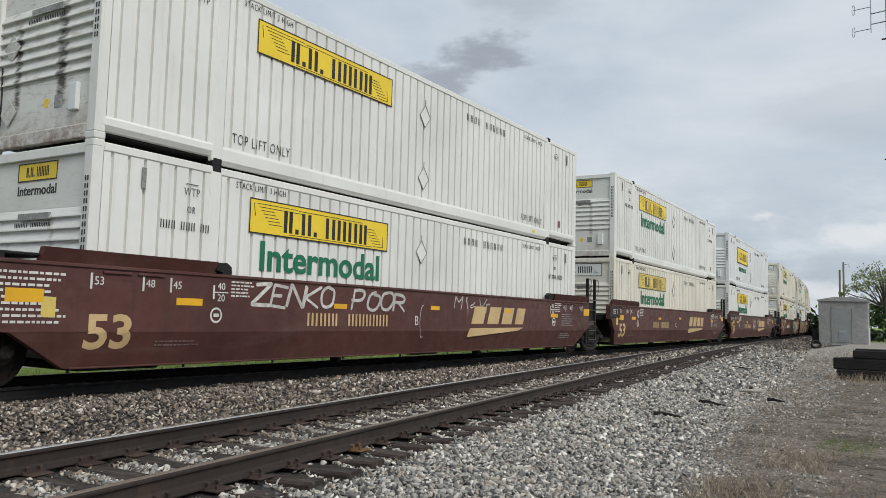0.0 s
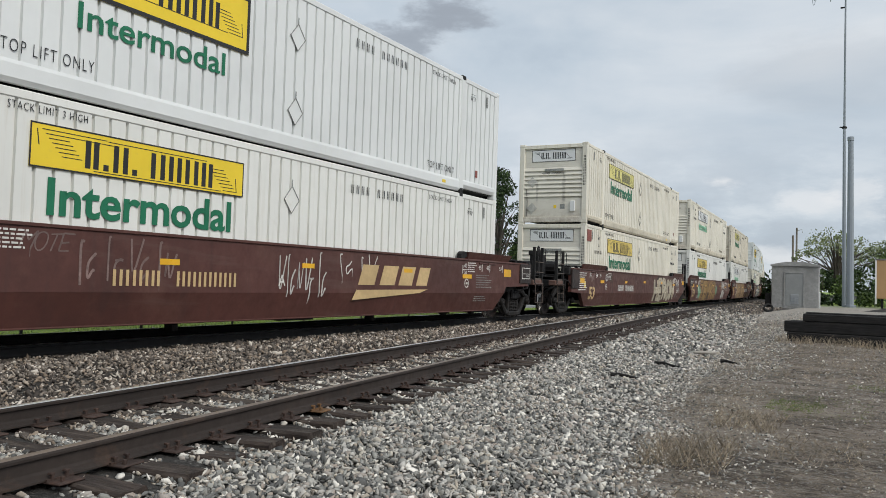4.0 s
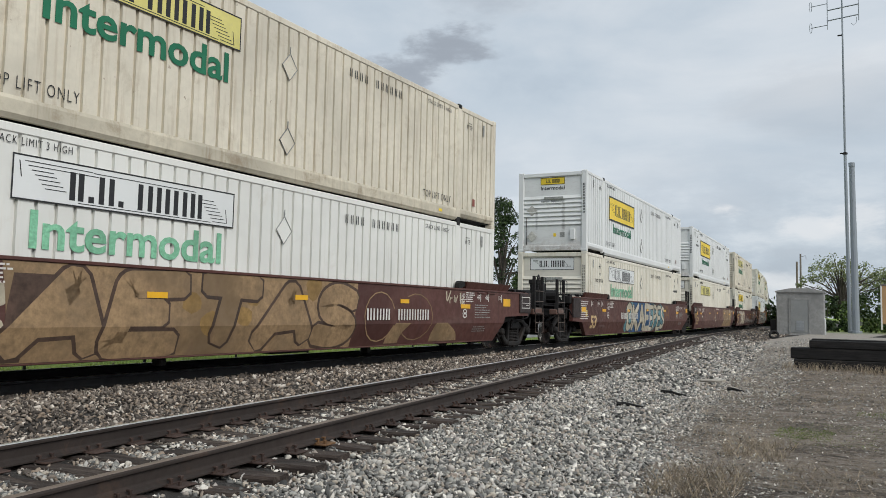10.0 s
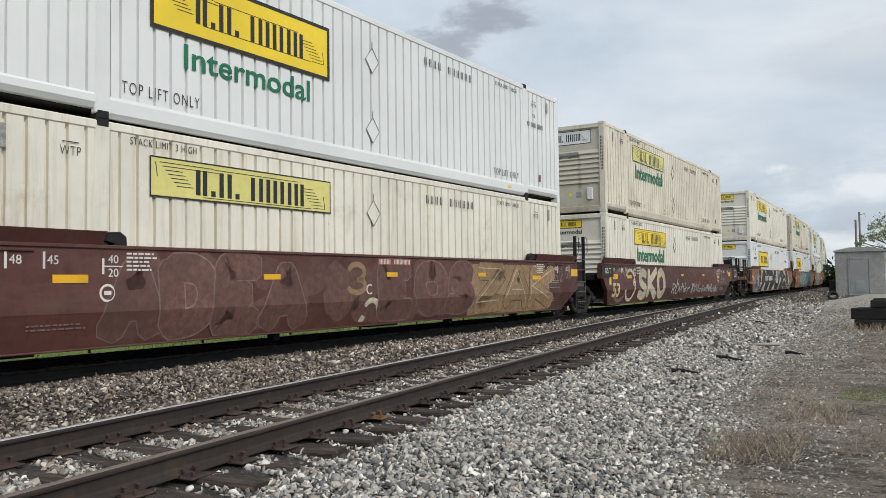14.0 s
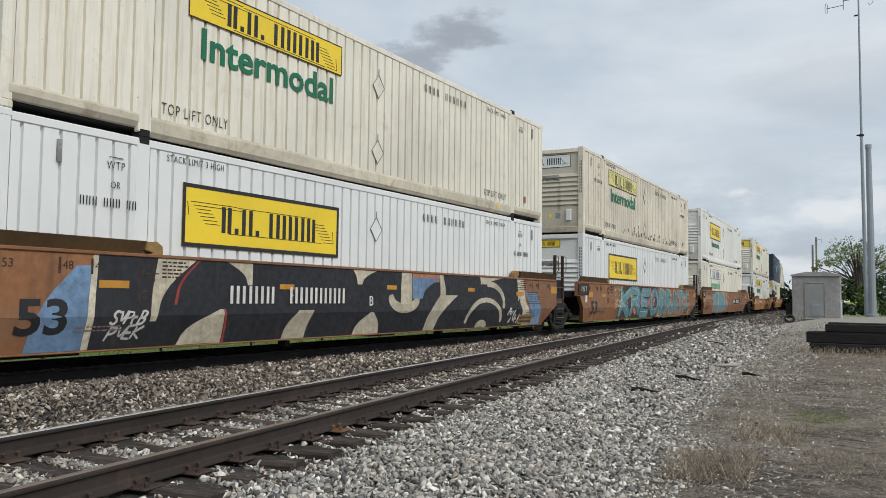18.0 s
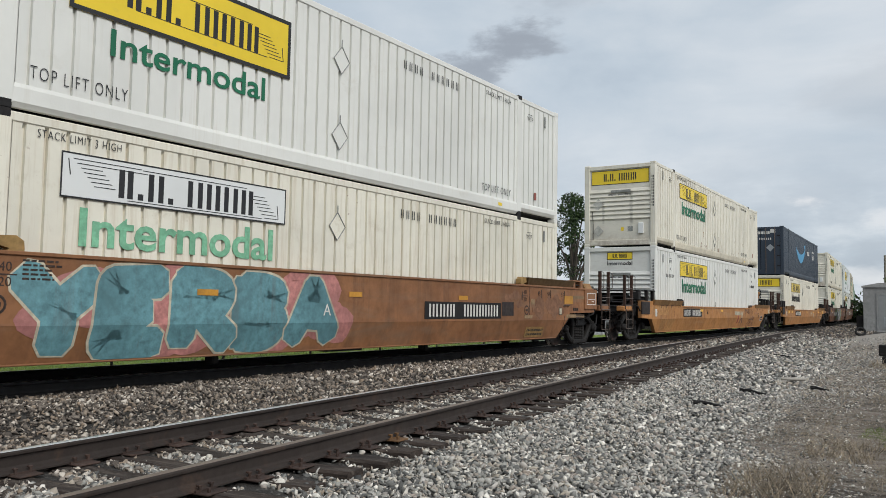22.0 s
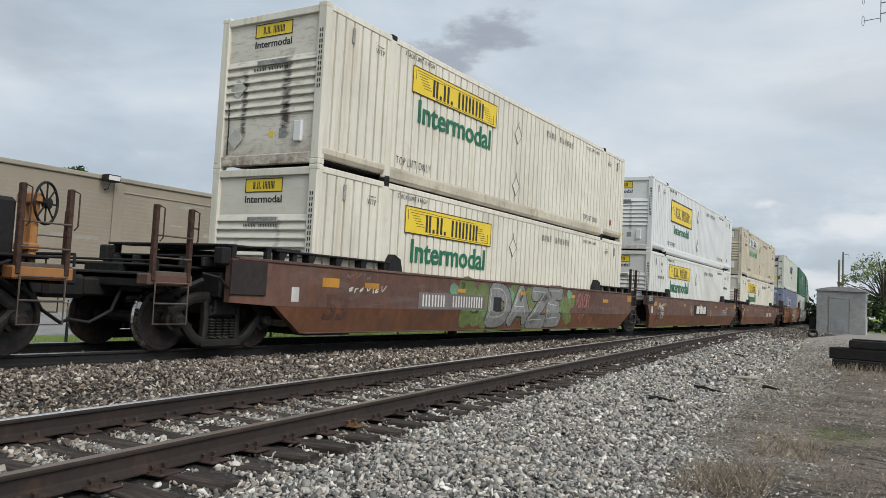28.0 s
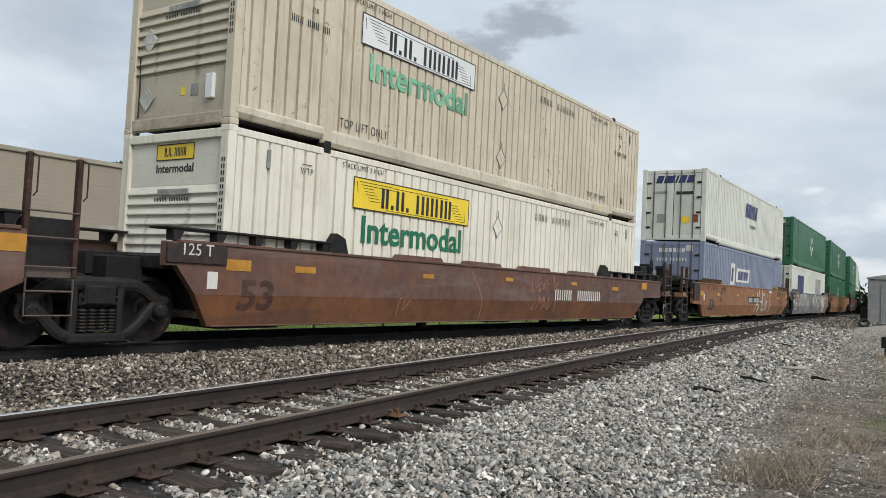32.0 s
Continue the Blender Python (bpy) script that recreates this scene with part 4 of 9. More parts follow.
# ================= the train: well cars =================
def truck_meshes():
    def frame_side():
        """A cast side frame: bowed top member, sloping tension members, columns, spring seat, journals."""
        s = Shape()
        a, b, mid = 0.98, 1.11, 1.045

        def arm(pts, r0, r1, flat=0.85):
            """A rounded member through points (y, z), thicker at its ends than in its middle where r1 is less."""
            pts = rounded(pts)
            n, k = len(pts), 10
            v = []
            for i, (y, z) in enumerate(pts):
                d = Vector((pts[min(i + 1, n - 1)][0] - pts[max(i - 1, 0)][0], pts[min(i + 1, n - 1)][1] - pts[max(i - 1, 0)][1])).normalized()
                r = r0 + (r1 - r0) * math.sin(math.pi * i / (n - 1))
                for j in range(k):
                    t = 6.2832 * (j + 0.5) / k
                    u, w = math.cos(t), math.sin(t)
                    e = 1 / max(abs(u), abs(w)) ** 0.6
                    v.append((mid + 0.075 * u * e * flat, y - d.y * r * w * e, z + d.x * r * w * e))
            f = [(i * k + j, i * k + (j + 1) % k, (i + 1) * k + (j + 1) % k, (i + 1) * k + j) for i in range(n - 1) for j in range(k)]
            s.add(v, f + [tuple(range(k))[::-1], tuple(range((n - 1) * k, n * k))])
        arm([(-1.04, 0.585), (-0.86, 0.60), (-0.62, 0.78), (-0.30, 0.80), (0.30, 0.80), (0.62, 0.78), (0.86, 0.60), (1.04, 0.585)], 0.060, 0.085)
        for q in (-1, 1):
            arm([(q * 0.98, 0.56), (q * 0.80, 0.50), (q * 0.52, 0.17), (q * 0.30, 0.12)], 0.060, 0.075)
            arm([(q * 0.33, 0.12), (q * 0.31, 0.45), (q * 0.33, 0.78)], 0.065, 0.050)
            s.lathe([(0.0, b + 0.10), (0.055, b + 0.10), (0.085, b + 0.085), (0.105, b + 0.045), (0.11, b - 0.02), (0.16, b - 0.03), (0.165, a)], 0, 16, (0, q * 0.89, 0.455))
            for j in range(3):
                t = 2.0944 * j + 0.5
                s.soft(b + 0.085, b + 0.115, q * 0.89 + 0.055 * math.cos(t) - 0.014, q * 0.89 + 0.055 * math.cos(t) + 0.014, 0.455 + 0.055 * math.sin(t) - 0.014, 0.455 + 0.055 * math.sin(t) + 0.014, 0.005)
        s.soft(a - 0.04, b + 0.03, -0.40, 0.40, 0.04, 0.17, 0.03)
        return s.mesh("side_frame", CAST)

    def springs():
        s = Shape()
        for y in (-0.20, -0.07, 0.07, 0.20):
            prof = [(0.0, 0.18)]
            for i in range(7):
                z = 0.19 + i * 0.042
                prof += [(0.062, z), (0.068, z + 0.012), (0.062, z + 0.024), (0.045, z + 0.030)]
            prof.append((0.0, 0.49))
            s.lathe(prof, 2, 8, (1.07, y, 0))
        s.soft(0.90, 1.10, -0.25, 0.25, 0.49, 0.68, 0.03)
        for z in (0.53, 0.61):
            s.soft(1.12, 1.145, -0.25, 0.25, z, z + 0.035, 0.008)
        return s.mesh("spring_nest", CAST)

    def wheelset():
        s = Shape()
        for q in (1, -1):
            prof = [(0.08, 0.58), (0.13, 0.62), (0.14, 0.70), (0.36, 0.735), (0.40, 0.70), (0.485, 0.70), (0.485, 0.725), (0.458, 0.745), (0.452, 0.83), (0.40, 0.835), (0.37, 0.80), (0.17, 0.775), (0.13, 0.80), (0.11, 0.86), (0.0, 0.87)]
            s.lathe([(r, q * h) for r, h in prof], 0, 28, mats=[0, 0, 0, 0, 0, 0, 1, 1, 0, 0, 0, 0, 0, 0])
        s.tube([(-1.05, 0, 0), (1.05, 0, 0)], 0.085, 10)
        s.box(0.845, 0.86, 0.12, 0.16, 0.02, 0.05)
        return s.mesh("wheelset", [WHEEL, TREAD])

    def bolster():
        s = Shape()
        s.soft(-1.16, 1.16, -0.22, 0.22, 0.52, 0.78, 0.03)
        s.soft(-0.4, 0.4, -0.4, 0.4, 0.70, 0.92, 0.04)
        for q in (-1, 1):
            s.box(-0.8, 0.8, q * 0.36 - 0.04, q * 0.36 + 0.04, 0.26, 0.38)
        return s.mesh("bolster", GEAR)
    return (cached("side_frame", frame_side), cached("springs", springs), cached("wheelset", wheelset), cached("bolster", bolster))


WHEELS = []


def add_truck(car, y):
    fm, sm, wm, bm = truck_meshes()
    tr = part("truck", bm, car, "grimy steel wheel truck", at=pose(0, y, 0))
    for a in (0, 180):
        part("side_frame", fm, tr, at=pose(0, 0, 0, 0, 0, a))
        part("spring_nest", sm, tr, "stack of coil springs", at=pose(0, 0, 0, 0, 0, a))
    for q in (-0.89, 0.89):
        WHEELS.append((part("wheelset", wm, tr, "dark wheels with polished treads", at=pose(0, q, 0.455)), q))
    return tr


def sill_outline(front_out, rear_out, top, low):
    """Outline (y, z) of a car's side, in an upper and a lower piece that meet at the crease."""
    L, zb, zk = BOX_L, 0.25, 0.70
    if front_out:
        fu, fl = [(-1.05, zk), (-2.03, zk + 0.04), (-2.03, top - 0.02)], (-0.28, zb, -1.05)
    else:
        fu, fl = [(-0.60, zk), (-0.92, 1.08), (-1.10, 1.08), (-1.10, top - 0.02)], (-0.26, zb, -0.60)
    if rear_out:
        ru, rl = [(L + 1.88, top - 0.02), (L + 1.88, 0.90), (L + 0.34, 0.87), (L + 0.22, zk)], (L - 0.17, zb, L + 0.22)
    else:
        ru, rl = [(L + 0.62, top - 0.02), (L + 0.62, 0.80), (L + 0.42, zk)], (L - 0.23, zb, L + 0.42)
    mid = [(2.4, low), (L - 2.4, low)] if low < top - 0.05 else []
    mid = [(2.1, top - 0.02), *mid, (L - 2.1, top - 0.02)] if mid else []
    upper = fu + mid + ru
    lower = [(fl[0], zb), (fl[2], zk), (rl[2], zk), (rl[0], zb)]
    return upper, lower


def flared(poly, q, x0=0.0):
    """A guide plate that leans out towards its top."""
    s = Shape().prism(poly[::q], 0, q * (1.34 + x0), q * (1.44 + x0))
    s.v = [(x + q * 0.45 * z, y, z) for x, y, z in s.v]
    return s


def make_well(k, kind, front_out, rear_out, letter, art):
    steel = {"maroon": MAROON, "faded": FADED, "brown": BROWN, "orange": ORANGE, "grey": GREYCAR}[kind[0]]
    top, low = {"M": (1.53, 1.53), "S": (1.30, 1.14), "T": (1.42, 1.42)}[kind[1]]
    L = BOX_L
    tone = {"maroon": "maroon", "faded": "faded brown-red", "brown": "rusty orange-brown", "orange": "worn orange", "grey": "dusty grey"}[kind[0]]
    deco = "painted graffiti on its side" if art else "plain sides"
    car = thing("well_car", f"{tone} steel intermodal well car with {deco}", "railway car", "well cars of the train")
    upper, lower = sill_outline(front_out, rear_out, top, low)
    tag = (kind, front_out, rear_out)

    def side(q):
        s = Shape()
        s.prism([p for p in upper][::q], 0, q * 1.38, q * 1.50)
        n0 = len(s.v)
        s.prism([p for p in lower][::q], 0, q * 1.38, q * 1.497, 1)
        for i in range(n0, len(s.v)):
            x, y, z = s.v[i]
            if z < 0.5:
                s.v[i] = (x - q * 0.13, y, z)
        return s.mesh("side_sill", [steel, RUSTLOW if kind[0] == "faded" else steel])

    for q in (1, -1):
        sill = part("side_sill", cached(("sill", tag, q), lambda: side(q)), car)
        y0, y1 = upper[0][0] if not front_out else -1.9, L + (1.8 if rear_out else 0.55)
        if low == top:
            part("top_chord", cached(("chord", tag, q), lambda: Shape().soft(min(q * 1.34, q * 1.525), max(q * 1.34, q * 1.525), -0.9 if not front_out else -1.9, y1, top - 0.035, top + 0.012, 0.008).mesh("top_chord", steel)), sill)
        else:
            part("top_chord", cached(("chord", tag, q), lambda: Shape().soft(min(q * 1.34, q * 1.525), max(q * 1.34, q * 1.525), 2.4, L - 2.4, low - 0.035, low + 0.012, 0.008).mesh("top_chord", steel)), sill)
        part("bottom_chord", cached(("bchord", tag, q), lambda: Shape().soft(min(q * 1.20, q * 1.385), max(q * 1.20, q * 1.385), -0.2, L - 0.2, 0.238, 0.264, 0.008).mesh("bottom_chord", steel)), sill)
        if kind[1] == "M":
            for a, b in ((-0.70, 1.95), (L - 1.86, L + 0.52)):
                part("guide_plate", cached(("guide", tag, q, a), lambda: flared([(a, 0.0), (b, 0.0), (b + (0.10 if a > 1 else 0.03), 0.20), (a - (0.10 if a > 1 else 0.0), 0.20)], q).mesh("guide_plate", GUIDE if kind[0] == "brown" else steel)), sill, "olive-brown leaning guide plate" if kind[0] == "brown" else "", at=Matrix.Translation((0, 0, 1.515)))
                e, w = (b + 0.20, 1) if a < 1 else (a - 0.24, -1)
                part("guide_latch", cached(("latch", tag, q, a), lambda: Shape().prism([(e + w * u, z) for u, z in ((-0.13, 1.46), (0.10, 1.46), (0.15, 1.56), (0.14, 1.66), (0.05, 1.72), (-0.12, 1.71), (-0.15, 1.60), (-0.02, 1.57))][::q * w], 0, q * 1.34, q * 1.47).mesh("guide_latch", PAINTS["gold"] if kind[0] == "brown" else GEAR)), sill, "rusty golden guide latch" if kind[0] == "brown" else "black guide latch")
            for a in (0.10, 0.62, L - 1.35, L - 0.80) if q > 0 and kind[0] == "maroon" else ():
                part("rub_strip", cached(("rub", tag, q, a), lambda: Shape().soft(min(q * 1.50, q * 1.53), max(q * 1.50, q * 1.53), a, a + 0.42, 1.435, 1.475, 0.01).mesh("rub_strip", steel)), sill)
        elif kind[1] == "T":
            for a in (2.3, L - 2.6):
                part("guide_latch", cached(("latchT", q, a), lambda: Shape().prism([(a - 0.25, top), (a + 0.25, top), (a + 0.16, top + 0.26), (a - 0.05, top + 0.34), (a - 0.22, top + 0.12)][::q], 0, q * 1.30, q * 1.46).mesh("guide_latch", GEAR)), sill, "black guide latch")
            for a, b in ((-1.05, 2.15), (L - 2.4, L + 0.6)):
                rl = part("guide_rail", cached(("railT", q, a), lambda: Shape().soft(min(q * 1.02, q * 1.46), max(q * 1.02, q * 1.46), a, b, top + 0.15, top + 0.185, 0.008).mesh("guide_rail", GEAR)), sill, "thin black guide rail")
                for j in range(5):
                    yy = a + 0.15 + j * (b - a - 0.3) / 4
                    part("guide_bracket", cached(("brT", q, j, a), lambda: Shape().prism([(yy - 0.05, top), (yy + 0.05, top), (yy + 0.13, top + 0.15), (yy - 0.06, top + 0.15)][::q], 0, q * 1.28, q * 1.44).mesh("guide_bracket", GEAR)), rl)
            for a in (3.9, 6.2, 8.6, 11.3) if k == 16 else ():
                part("guide_plate", cached(("flapT", q, a), lambda: Shape().prism([(a, top), (a + 1.5, top), (a + 1.4, top + 0.09), (a + 0.10, top + 0.09)][::q], 0, q * 1.32, q * 1.48).mesh("guide_plate", steel if 3 < a < 12 else GEAR)), sill)
        else:
            for a, b in ((-0.90, 0.69), (0.70, 2.14), (L - 1.76, L - 0.31), (L - 0.30, L + 1.30)):
                part("guide_plate", cached(("guideS", tag, q, a), lambda: flared([(a, 0.0), (b, 0.0), (b + 0.05, 0.165), (a - 0.02, 0.165)], q, 0.085).mesh("guide_plate", GUIDETAN)), sill, "dull tan leaning guide plate", at=Matrix.Translation((0, 0, 1.165)))
            for a, h in ((2.35, 1.40), (L - 2.27, 1.28)):
                part("guide_latch", cached(("latchS", q, a), lambda: Shape().prism([(a - 0.05, 1.14), (a + 0.36, 1.14), (a + 0.30, h - 0.05), (a + 0.06, h), (a - 0.04, h - 0.08)][::q], 0, q * 1.30, q * 1.46).mesh("guide_latch", GEAR if h > 1.3 else POSTRUST)), sill, "dark guide latch")
    # floor of the well, cross members, end structures
    part("well_floor", cached(("floor", kind[1]), lambda: Shape().box(-1.26, 1.26, 0.0, 1.2, 0.20, 0.275).box(-1.26, 1.26, L - 1.2, L, 0.20, 0.275).box(-1.26, 1.26, 7.6, 8.5, 0.20, 0.275).mesh("well_floor", GEAR)), car, "dark cross members of the well")
    part("drain_valve", cached("drain", lambda: Shape().soft(0.9, 1.1, 0.0, 0.12, 0.10, 0.22, 0.02).mesh("drain_valve", GEAR)), car, at=pose(0, L * 0.33, 0))
    part("drain_valve", MESHES["drain"], car, at=pose(0, L * 0.66, 0))

    def end_frame(out, front):
        """The structure over a truck: bulkhead, centre sill, deck."""
        s = Shape()
        d = -1 if front else 1
        o = 0.0 if front else L
        reach = 3.15 if out else 1.55

        def bx(x0, x1, a, b, z0, z1, r=0.02):
            s.soft(x0, x1, min(o + d * a, o + d * b), max(o + d * a, o + d * b), z0, z1, r)
        bx(-1.36, 1.36, 0.06, 0.30, 0.45, 1.26)
        bx(-0.42, 0.42, 0.25, reach, 0.90, 1.24)
        if out:
            bx(-1.30, 1.30, 1.20, 1.62, 0.98, 1.20)
            bx(-1.22, 1.22, 2.55, 3.25, 1.00, 1.12)
            bx(-1.30, 1.30, 3.05, 3.25, 0.90, 1.10)
            bx(-0.95, 0.95, 0.3, 3.1, 1.20, 1.25)
            for x in (-1.05, -0.55, 0.55, 1.05):
                bx(x - 0.04, x + 0.04, 0.35, 2.2, 1.25, 1.40)
            for x in (-1.36, 1.36):
                for y in (0.55, 1.15, 1.9):
                    bx(x - 0.06, x + 0.06, y - 0.05, y + 0.05, 1.2, 1.62)
                bx(x - 0.10, x + 0.10, 2.0, 2.18, 1.30, 1.56)
            bx(-1.42, 1.42, 0.42, 1.25, 1.60, 1.635, 0.008)
            bx(-1.42, 1.42, 1.55, 2.05, 1.58, 1.615, 0.008)
            bx(-1.2, 1.2, 0.4, 2.1, 1.40, 1.43, 0.008)
            s.tube([(-0.7, o + d * 1.6, 1.40), (0.9, o + d * 1.6, 1.40)], 0.13, 10)
            s.tube([(1.30, o + d * 2.4, 1.15), (1.44, o + d * 2.2, 1.1), (1.46, o + d * 1.9, 0.85), (1.2, o + d * 1.6, 0.7)], 0.022, 6)
            for x in (-1.1, 1.1):
                s.tube([(x, o + d * 2.2, 1.05), (x * 0.8, o + d * 2.75, 0.75), (x * 0.5, o + d * 3.1, 0.72)], 0.05, 6)
            bx(-1.30, 1.30, 1.95, 2.05, 0.80, 1.18)
        else:
            bx(-1.25, 1.25, 0.30, 0.95, 1.02, 1.22)
            bx(-0.75, 0.75, 0.9, 1.45, 0.80, 1.18)
        return s.mesh("end_frame", GEAR)
    part("end_frame", cached(("ef", front_out, True), lambda: end_frame(front_out, True)), car, "grimy black end structure")
    part("end_frame", cached(("ef", rear_out, False), lambda: end_frame(rear_out, False)), car, "grimy black end structure")

    def posts(y, z0, z1, q, out):
        """A pair of grab posts with their ladder."""
        lad = part("ladder", cached(("ladder", z0, z1, q, out), lambda: Shape()
                   .tube([(q * 1.50, -0.28, z0), (q * 1.50, -0.28, 0.42), (q * 1.50, 0.28, 0.42), (q * 1.50, 0.28, z0)], 0.014, 6)
                   .tube([(q * 1.50, -0.30, 0.98), (q * 1.50, 0.30, 0.98)], 0.013, 6)
                   .tube([(q * 1.50, -0.30, 1.32), (q * 1.50, 0.30, 1.32)], 0.013, 6)
                   .tube([(q * 1.50, -0.28, 0.70), (q * 1.50, 0.28, 0.70)], 0.013, 6)
                   .tube([(q * 1.50, -0.30, 1.62), (q * 1.50, 0.30, 1.62)], 0.013, 6)
                   .soft(min(q * 1.38, q * 1.46), max(q * 1.38, q * 1.46), -0.32, 0.32, z0, z0 + 0.14, 0.01).mesh("ladder", PIPE)), car, "bare pipe ladder", at=pose(0, y, 0))
        for dy in (-0.30, 0.30):
            part("grab_post", cached(("post", z0, z1, q, kind[0] == "maroon"), lambda: Shape().soft(min(q * 1.40, q * 1.49), max(q * 1.40, q * 1.49), -0.030, 0.030, z0, z1, 0.01)
                 .tube([(q * 1.51, 0.0, z1 - 0.02), (q * 1.54, 0.06, z1 - 0.05), (q * 1.54, 0.06, z1 - 0.45), (q * 1.50, 0.04, z1 - 0.5)], 0.011, 6).mesh("grab_post", GEAR if kind[0] == "maroon" else POSTRUST)), lad, "grimy steel grab post", at=pose(0, dy, 0))
    for q in (1, -1):
        if not rear_out:
            posts(L + 0.92, 0.85, 2.28, q, False)
            part("end_post_plate", cached(("epp", q), lambda: Shape().soft(min(q * 1.25, q * 1.42), max(q * 1.25, q * 1.42), L + 0.60, L + 1.25, 0.86, 1.55, 0.02).mesh("end_post_plate", GEAR)), car)
        else:
            posts(L + 2.70, 1.0, 2.06, q, True)
            part("step_plate", cached(("stp", q, kind[0]), lambda: Shape().soft(min(q * 1.22, q * 1.47), max(q * 1.22, q * 1.47), L + 2.35, L + 3.1, 0.94, 1.10, 0.02).mesh("step_plate", steel if kind[0] in ("orange", "brown") else FADED)), car)
        if front_out:
            posts(-3.10, 1.0, 2.04, q, True)
            part("step_plate", cached(("stpf", q, kind[0]), lambda: Shape().soft(min(q * 1.22, q * 1.47), max(q * 1.22, q * 1.47), -3.48, -2.72, 0.94, 1.10, 0.02).mesh("step_plate", steel if kind[0] in ("orange", "brown") else FADED)), car)
        # marking board beside the front end
        ya, yb, za, zb = (-2.05, -1.30, 0.86, top - 0.02) if front_out else (-1.10, -0.10, 1.12, 1.48)
        part("marking_board", cached(("mb", tag, q), lambda: Shape().soft(min(q * 1.49, q * 1.535), max(q * 1.49, q * 1.535), ya, yb, za, min(zb, top - 0.04), 0.006).mesh("marking_board", BOARD)), car, "sooted marking board")
    if rear_out and kind[1] == "M":
        rb = part("marking_board", cached(("rmb", kind[0]), lambda: Shape().soft(1.49, 1.54, L + 1.22, L + 1.98, 0.98, 1.52, 0.01).mesh("marking_board", BOARD if kind[0] == "maroon" else steel)), car, "rear marking board")
        part("board_frame", bars([(-0.28, 0.14, 0.56, 0.022), (-0.28, -0.16, 0.56, 0.022), (-0.28, -0.14, 0.022, 0.28), (0.26, -0.14, 0.022, 0.28), (0.02, -0.08, 0.16, 0.02), (-0.20, -0.02, 0.44, 0.015)], WHITETX, "bfr"), rb, "thin white frame", at=on_side(1.541, L + 1.60, 1.26))
    # couplers, hoses, handbrake at the ends of the car
    for out, d, o in ((front_out, -1, 0.0), (rear_out, 1, L)):
        if not out:
            continue
        part("coupler", cached(("coupler", d), lambda: Shape().soft(-0.12, 0.12, min(o + d * 2.9, o + d * 3.62), max(o + d * 2.9, o + d * 3.62), 0.74, 1.0, 0.03).soft(-0.20, 0.20, min(o + d * 3.5, o + d * 3.86), max(o + d * 3.5, o + d * 3.86), 0.70, 1.04, 0.06).mesh("coupler", CAST)), car, "cast steel coupler")
        part("air_hose", cached(("hose", d), lambda: Shape().tube([(0.45, o + d * 3.1, 0.9), (0.5, o + d * 3.3, 0.55), (0.45, o + d * 3.6, 0.38), (0.3, o + d * 3.85, 0.42)], 0.025, 8).mesh("air_hose", GEAR)), car, "black rubber air hose")
        part("end_handrail", cached(("eh", d), lambda: Shape().tube([(-1.3, o + d * 3.2, 1.12), (-1.3, o + d * 3.2, 1.28), (1.3, o + d * 3.2, 1.28), (1.3, o + d * 3.2, 1.12)], 0.02, 6).mesh("end_handrail", GEAR)), car)
    if rear_out and kind[1] != "M" or front_out and kind[1] == "M":
        d, o = (-1, 0.0) if front_out and kind[1] == "M" else (1, L)
        yb = o + d * 3.0
        br = part("handbrake_stand", cached(("hb", d, kind[0]), lambda: Shape().soft(0.40, 0.50, yb - 0.05, yb + 0.05, 1.1, 2.0, 0.02).soft(0.62, 0.72, yb - 0.05, yb + 0.05, 1.1, 2.0, 0.02).soft(0.36, 0.76, yb - 0.08, yb + 0.06, 1.90, 2.04, 0.02).soft(0.36, 0.76, yb - 0.08, yb + 0.06, 1.3, 1.40, 0.02).mesh("handbrake_stand", steel if kind[0] == "orange" else GEAR)), car, "handbrake housing")

        part("handbrake_box", cached(("hbx", d), lambda: Shape().soft(0.30, 0.70, yb + d * -0.45 - 0.22, yb + d * -0.45 + 0.22, 1.2, 1.95, 0.05).mesh("handbrake_box", GEAR)), br, "black brake housing")

        def wheel():
            s = Shape()
            ring = [(0.0, 0.27 * math.cos(0.2618 * i), 0.27 * math.sin(0.2618 * i)) for i in range(25)]
            s.tube(ring, 0.018, 6)
            for i in range(8):
                a = i * 0.7854
                s.tube([(0, 0.05 * math.cos(a), 0.05 * math.sin(a)), (0, 0.27 * math.cos(a), 0.27 * math.sin(a))], 0.012, 5)
            s.lathe([(0.0, -0.04), (0.07, -0.03), (0.07, 0.05), (0.0, 0.06)], 0, 10)
            return s.mesh("handbrake_wheel", GEAR)
        part("handbrake_wheel", cached("hbw", wheel), br, "spoked handbrake wheel", at=pose(0.72, yb + d * 0.12, 1.92, 0, 0, 30))
        part("air_tank", cached(("tank", d), lambda: Shape().tube([(-0.5, yb - d * 1.1, 1.55), (0.9, yb - d * 1.1, 1.55)], 0.20, 12).mesh("air_tank", GEAR)), br, "black air tank")
    add_truck(car, -1.76)
    if rear_out:
        add_truck(car, L + 1.76)
    # marks on the near side
    X = 1.503
    ink = TAN if kind[0] == "maroon" else WHITETX if kind[0] in ("faded", "grey") else BLACK
    if kind[1] != "S":
        part("lettering", bent(words("53", 0.60, ink if kind[0] != "faded" else OLDNUM, 1.2, 0.016), 0.68), car, "large painted number", at=on_side(X, 0.25 if kind[0] == "maroon" else 0.53, 0.68))
    if k > 18:
        return car
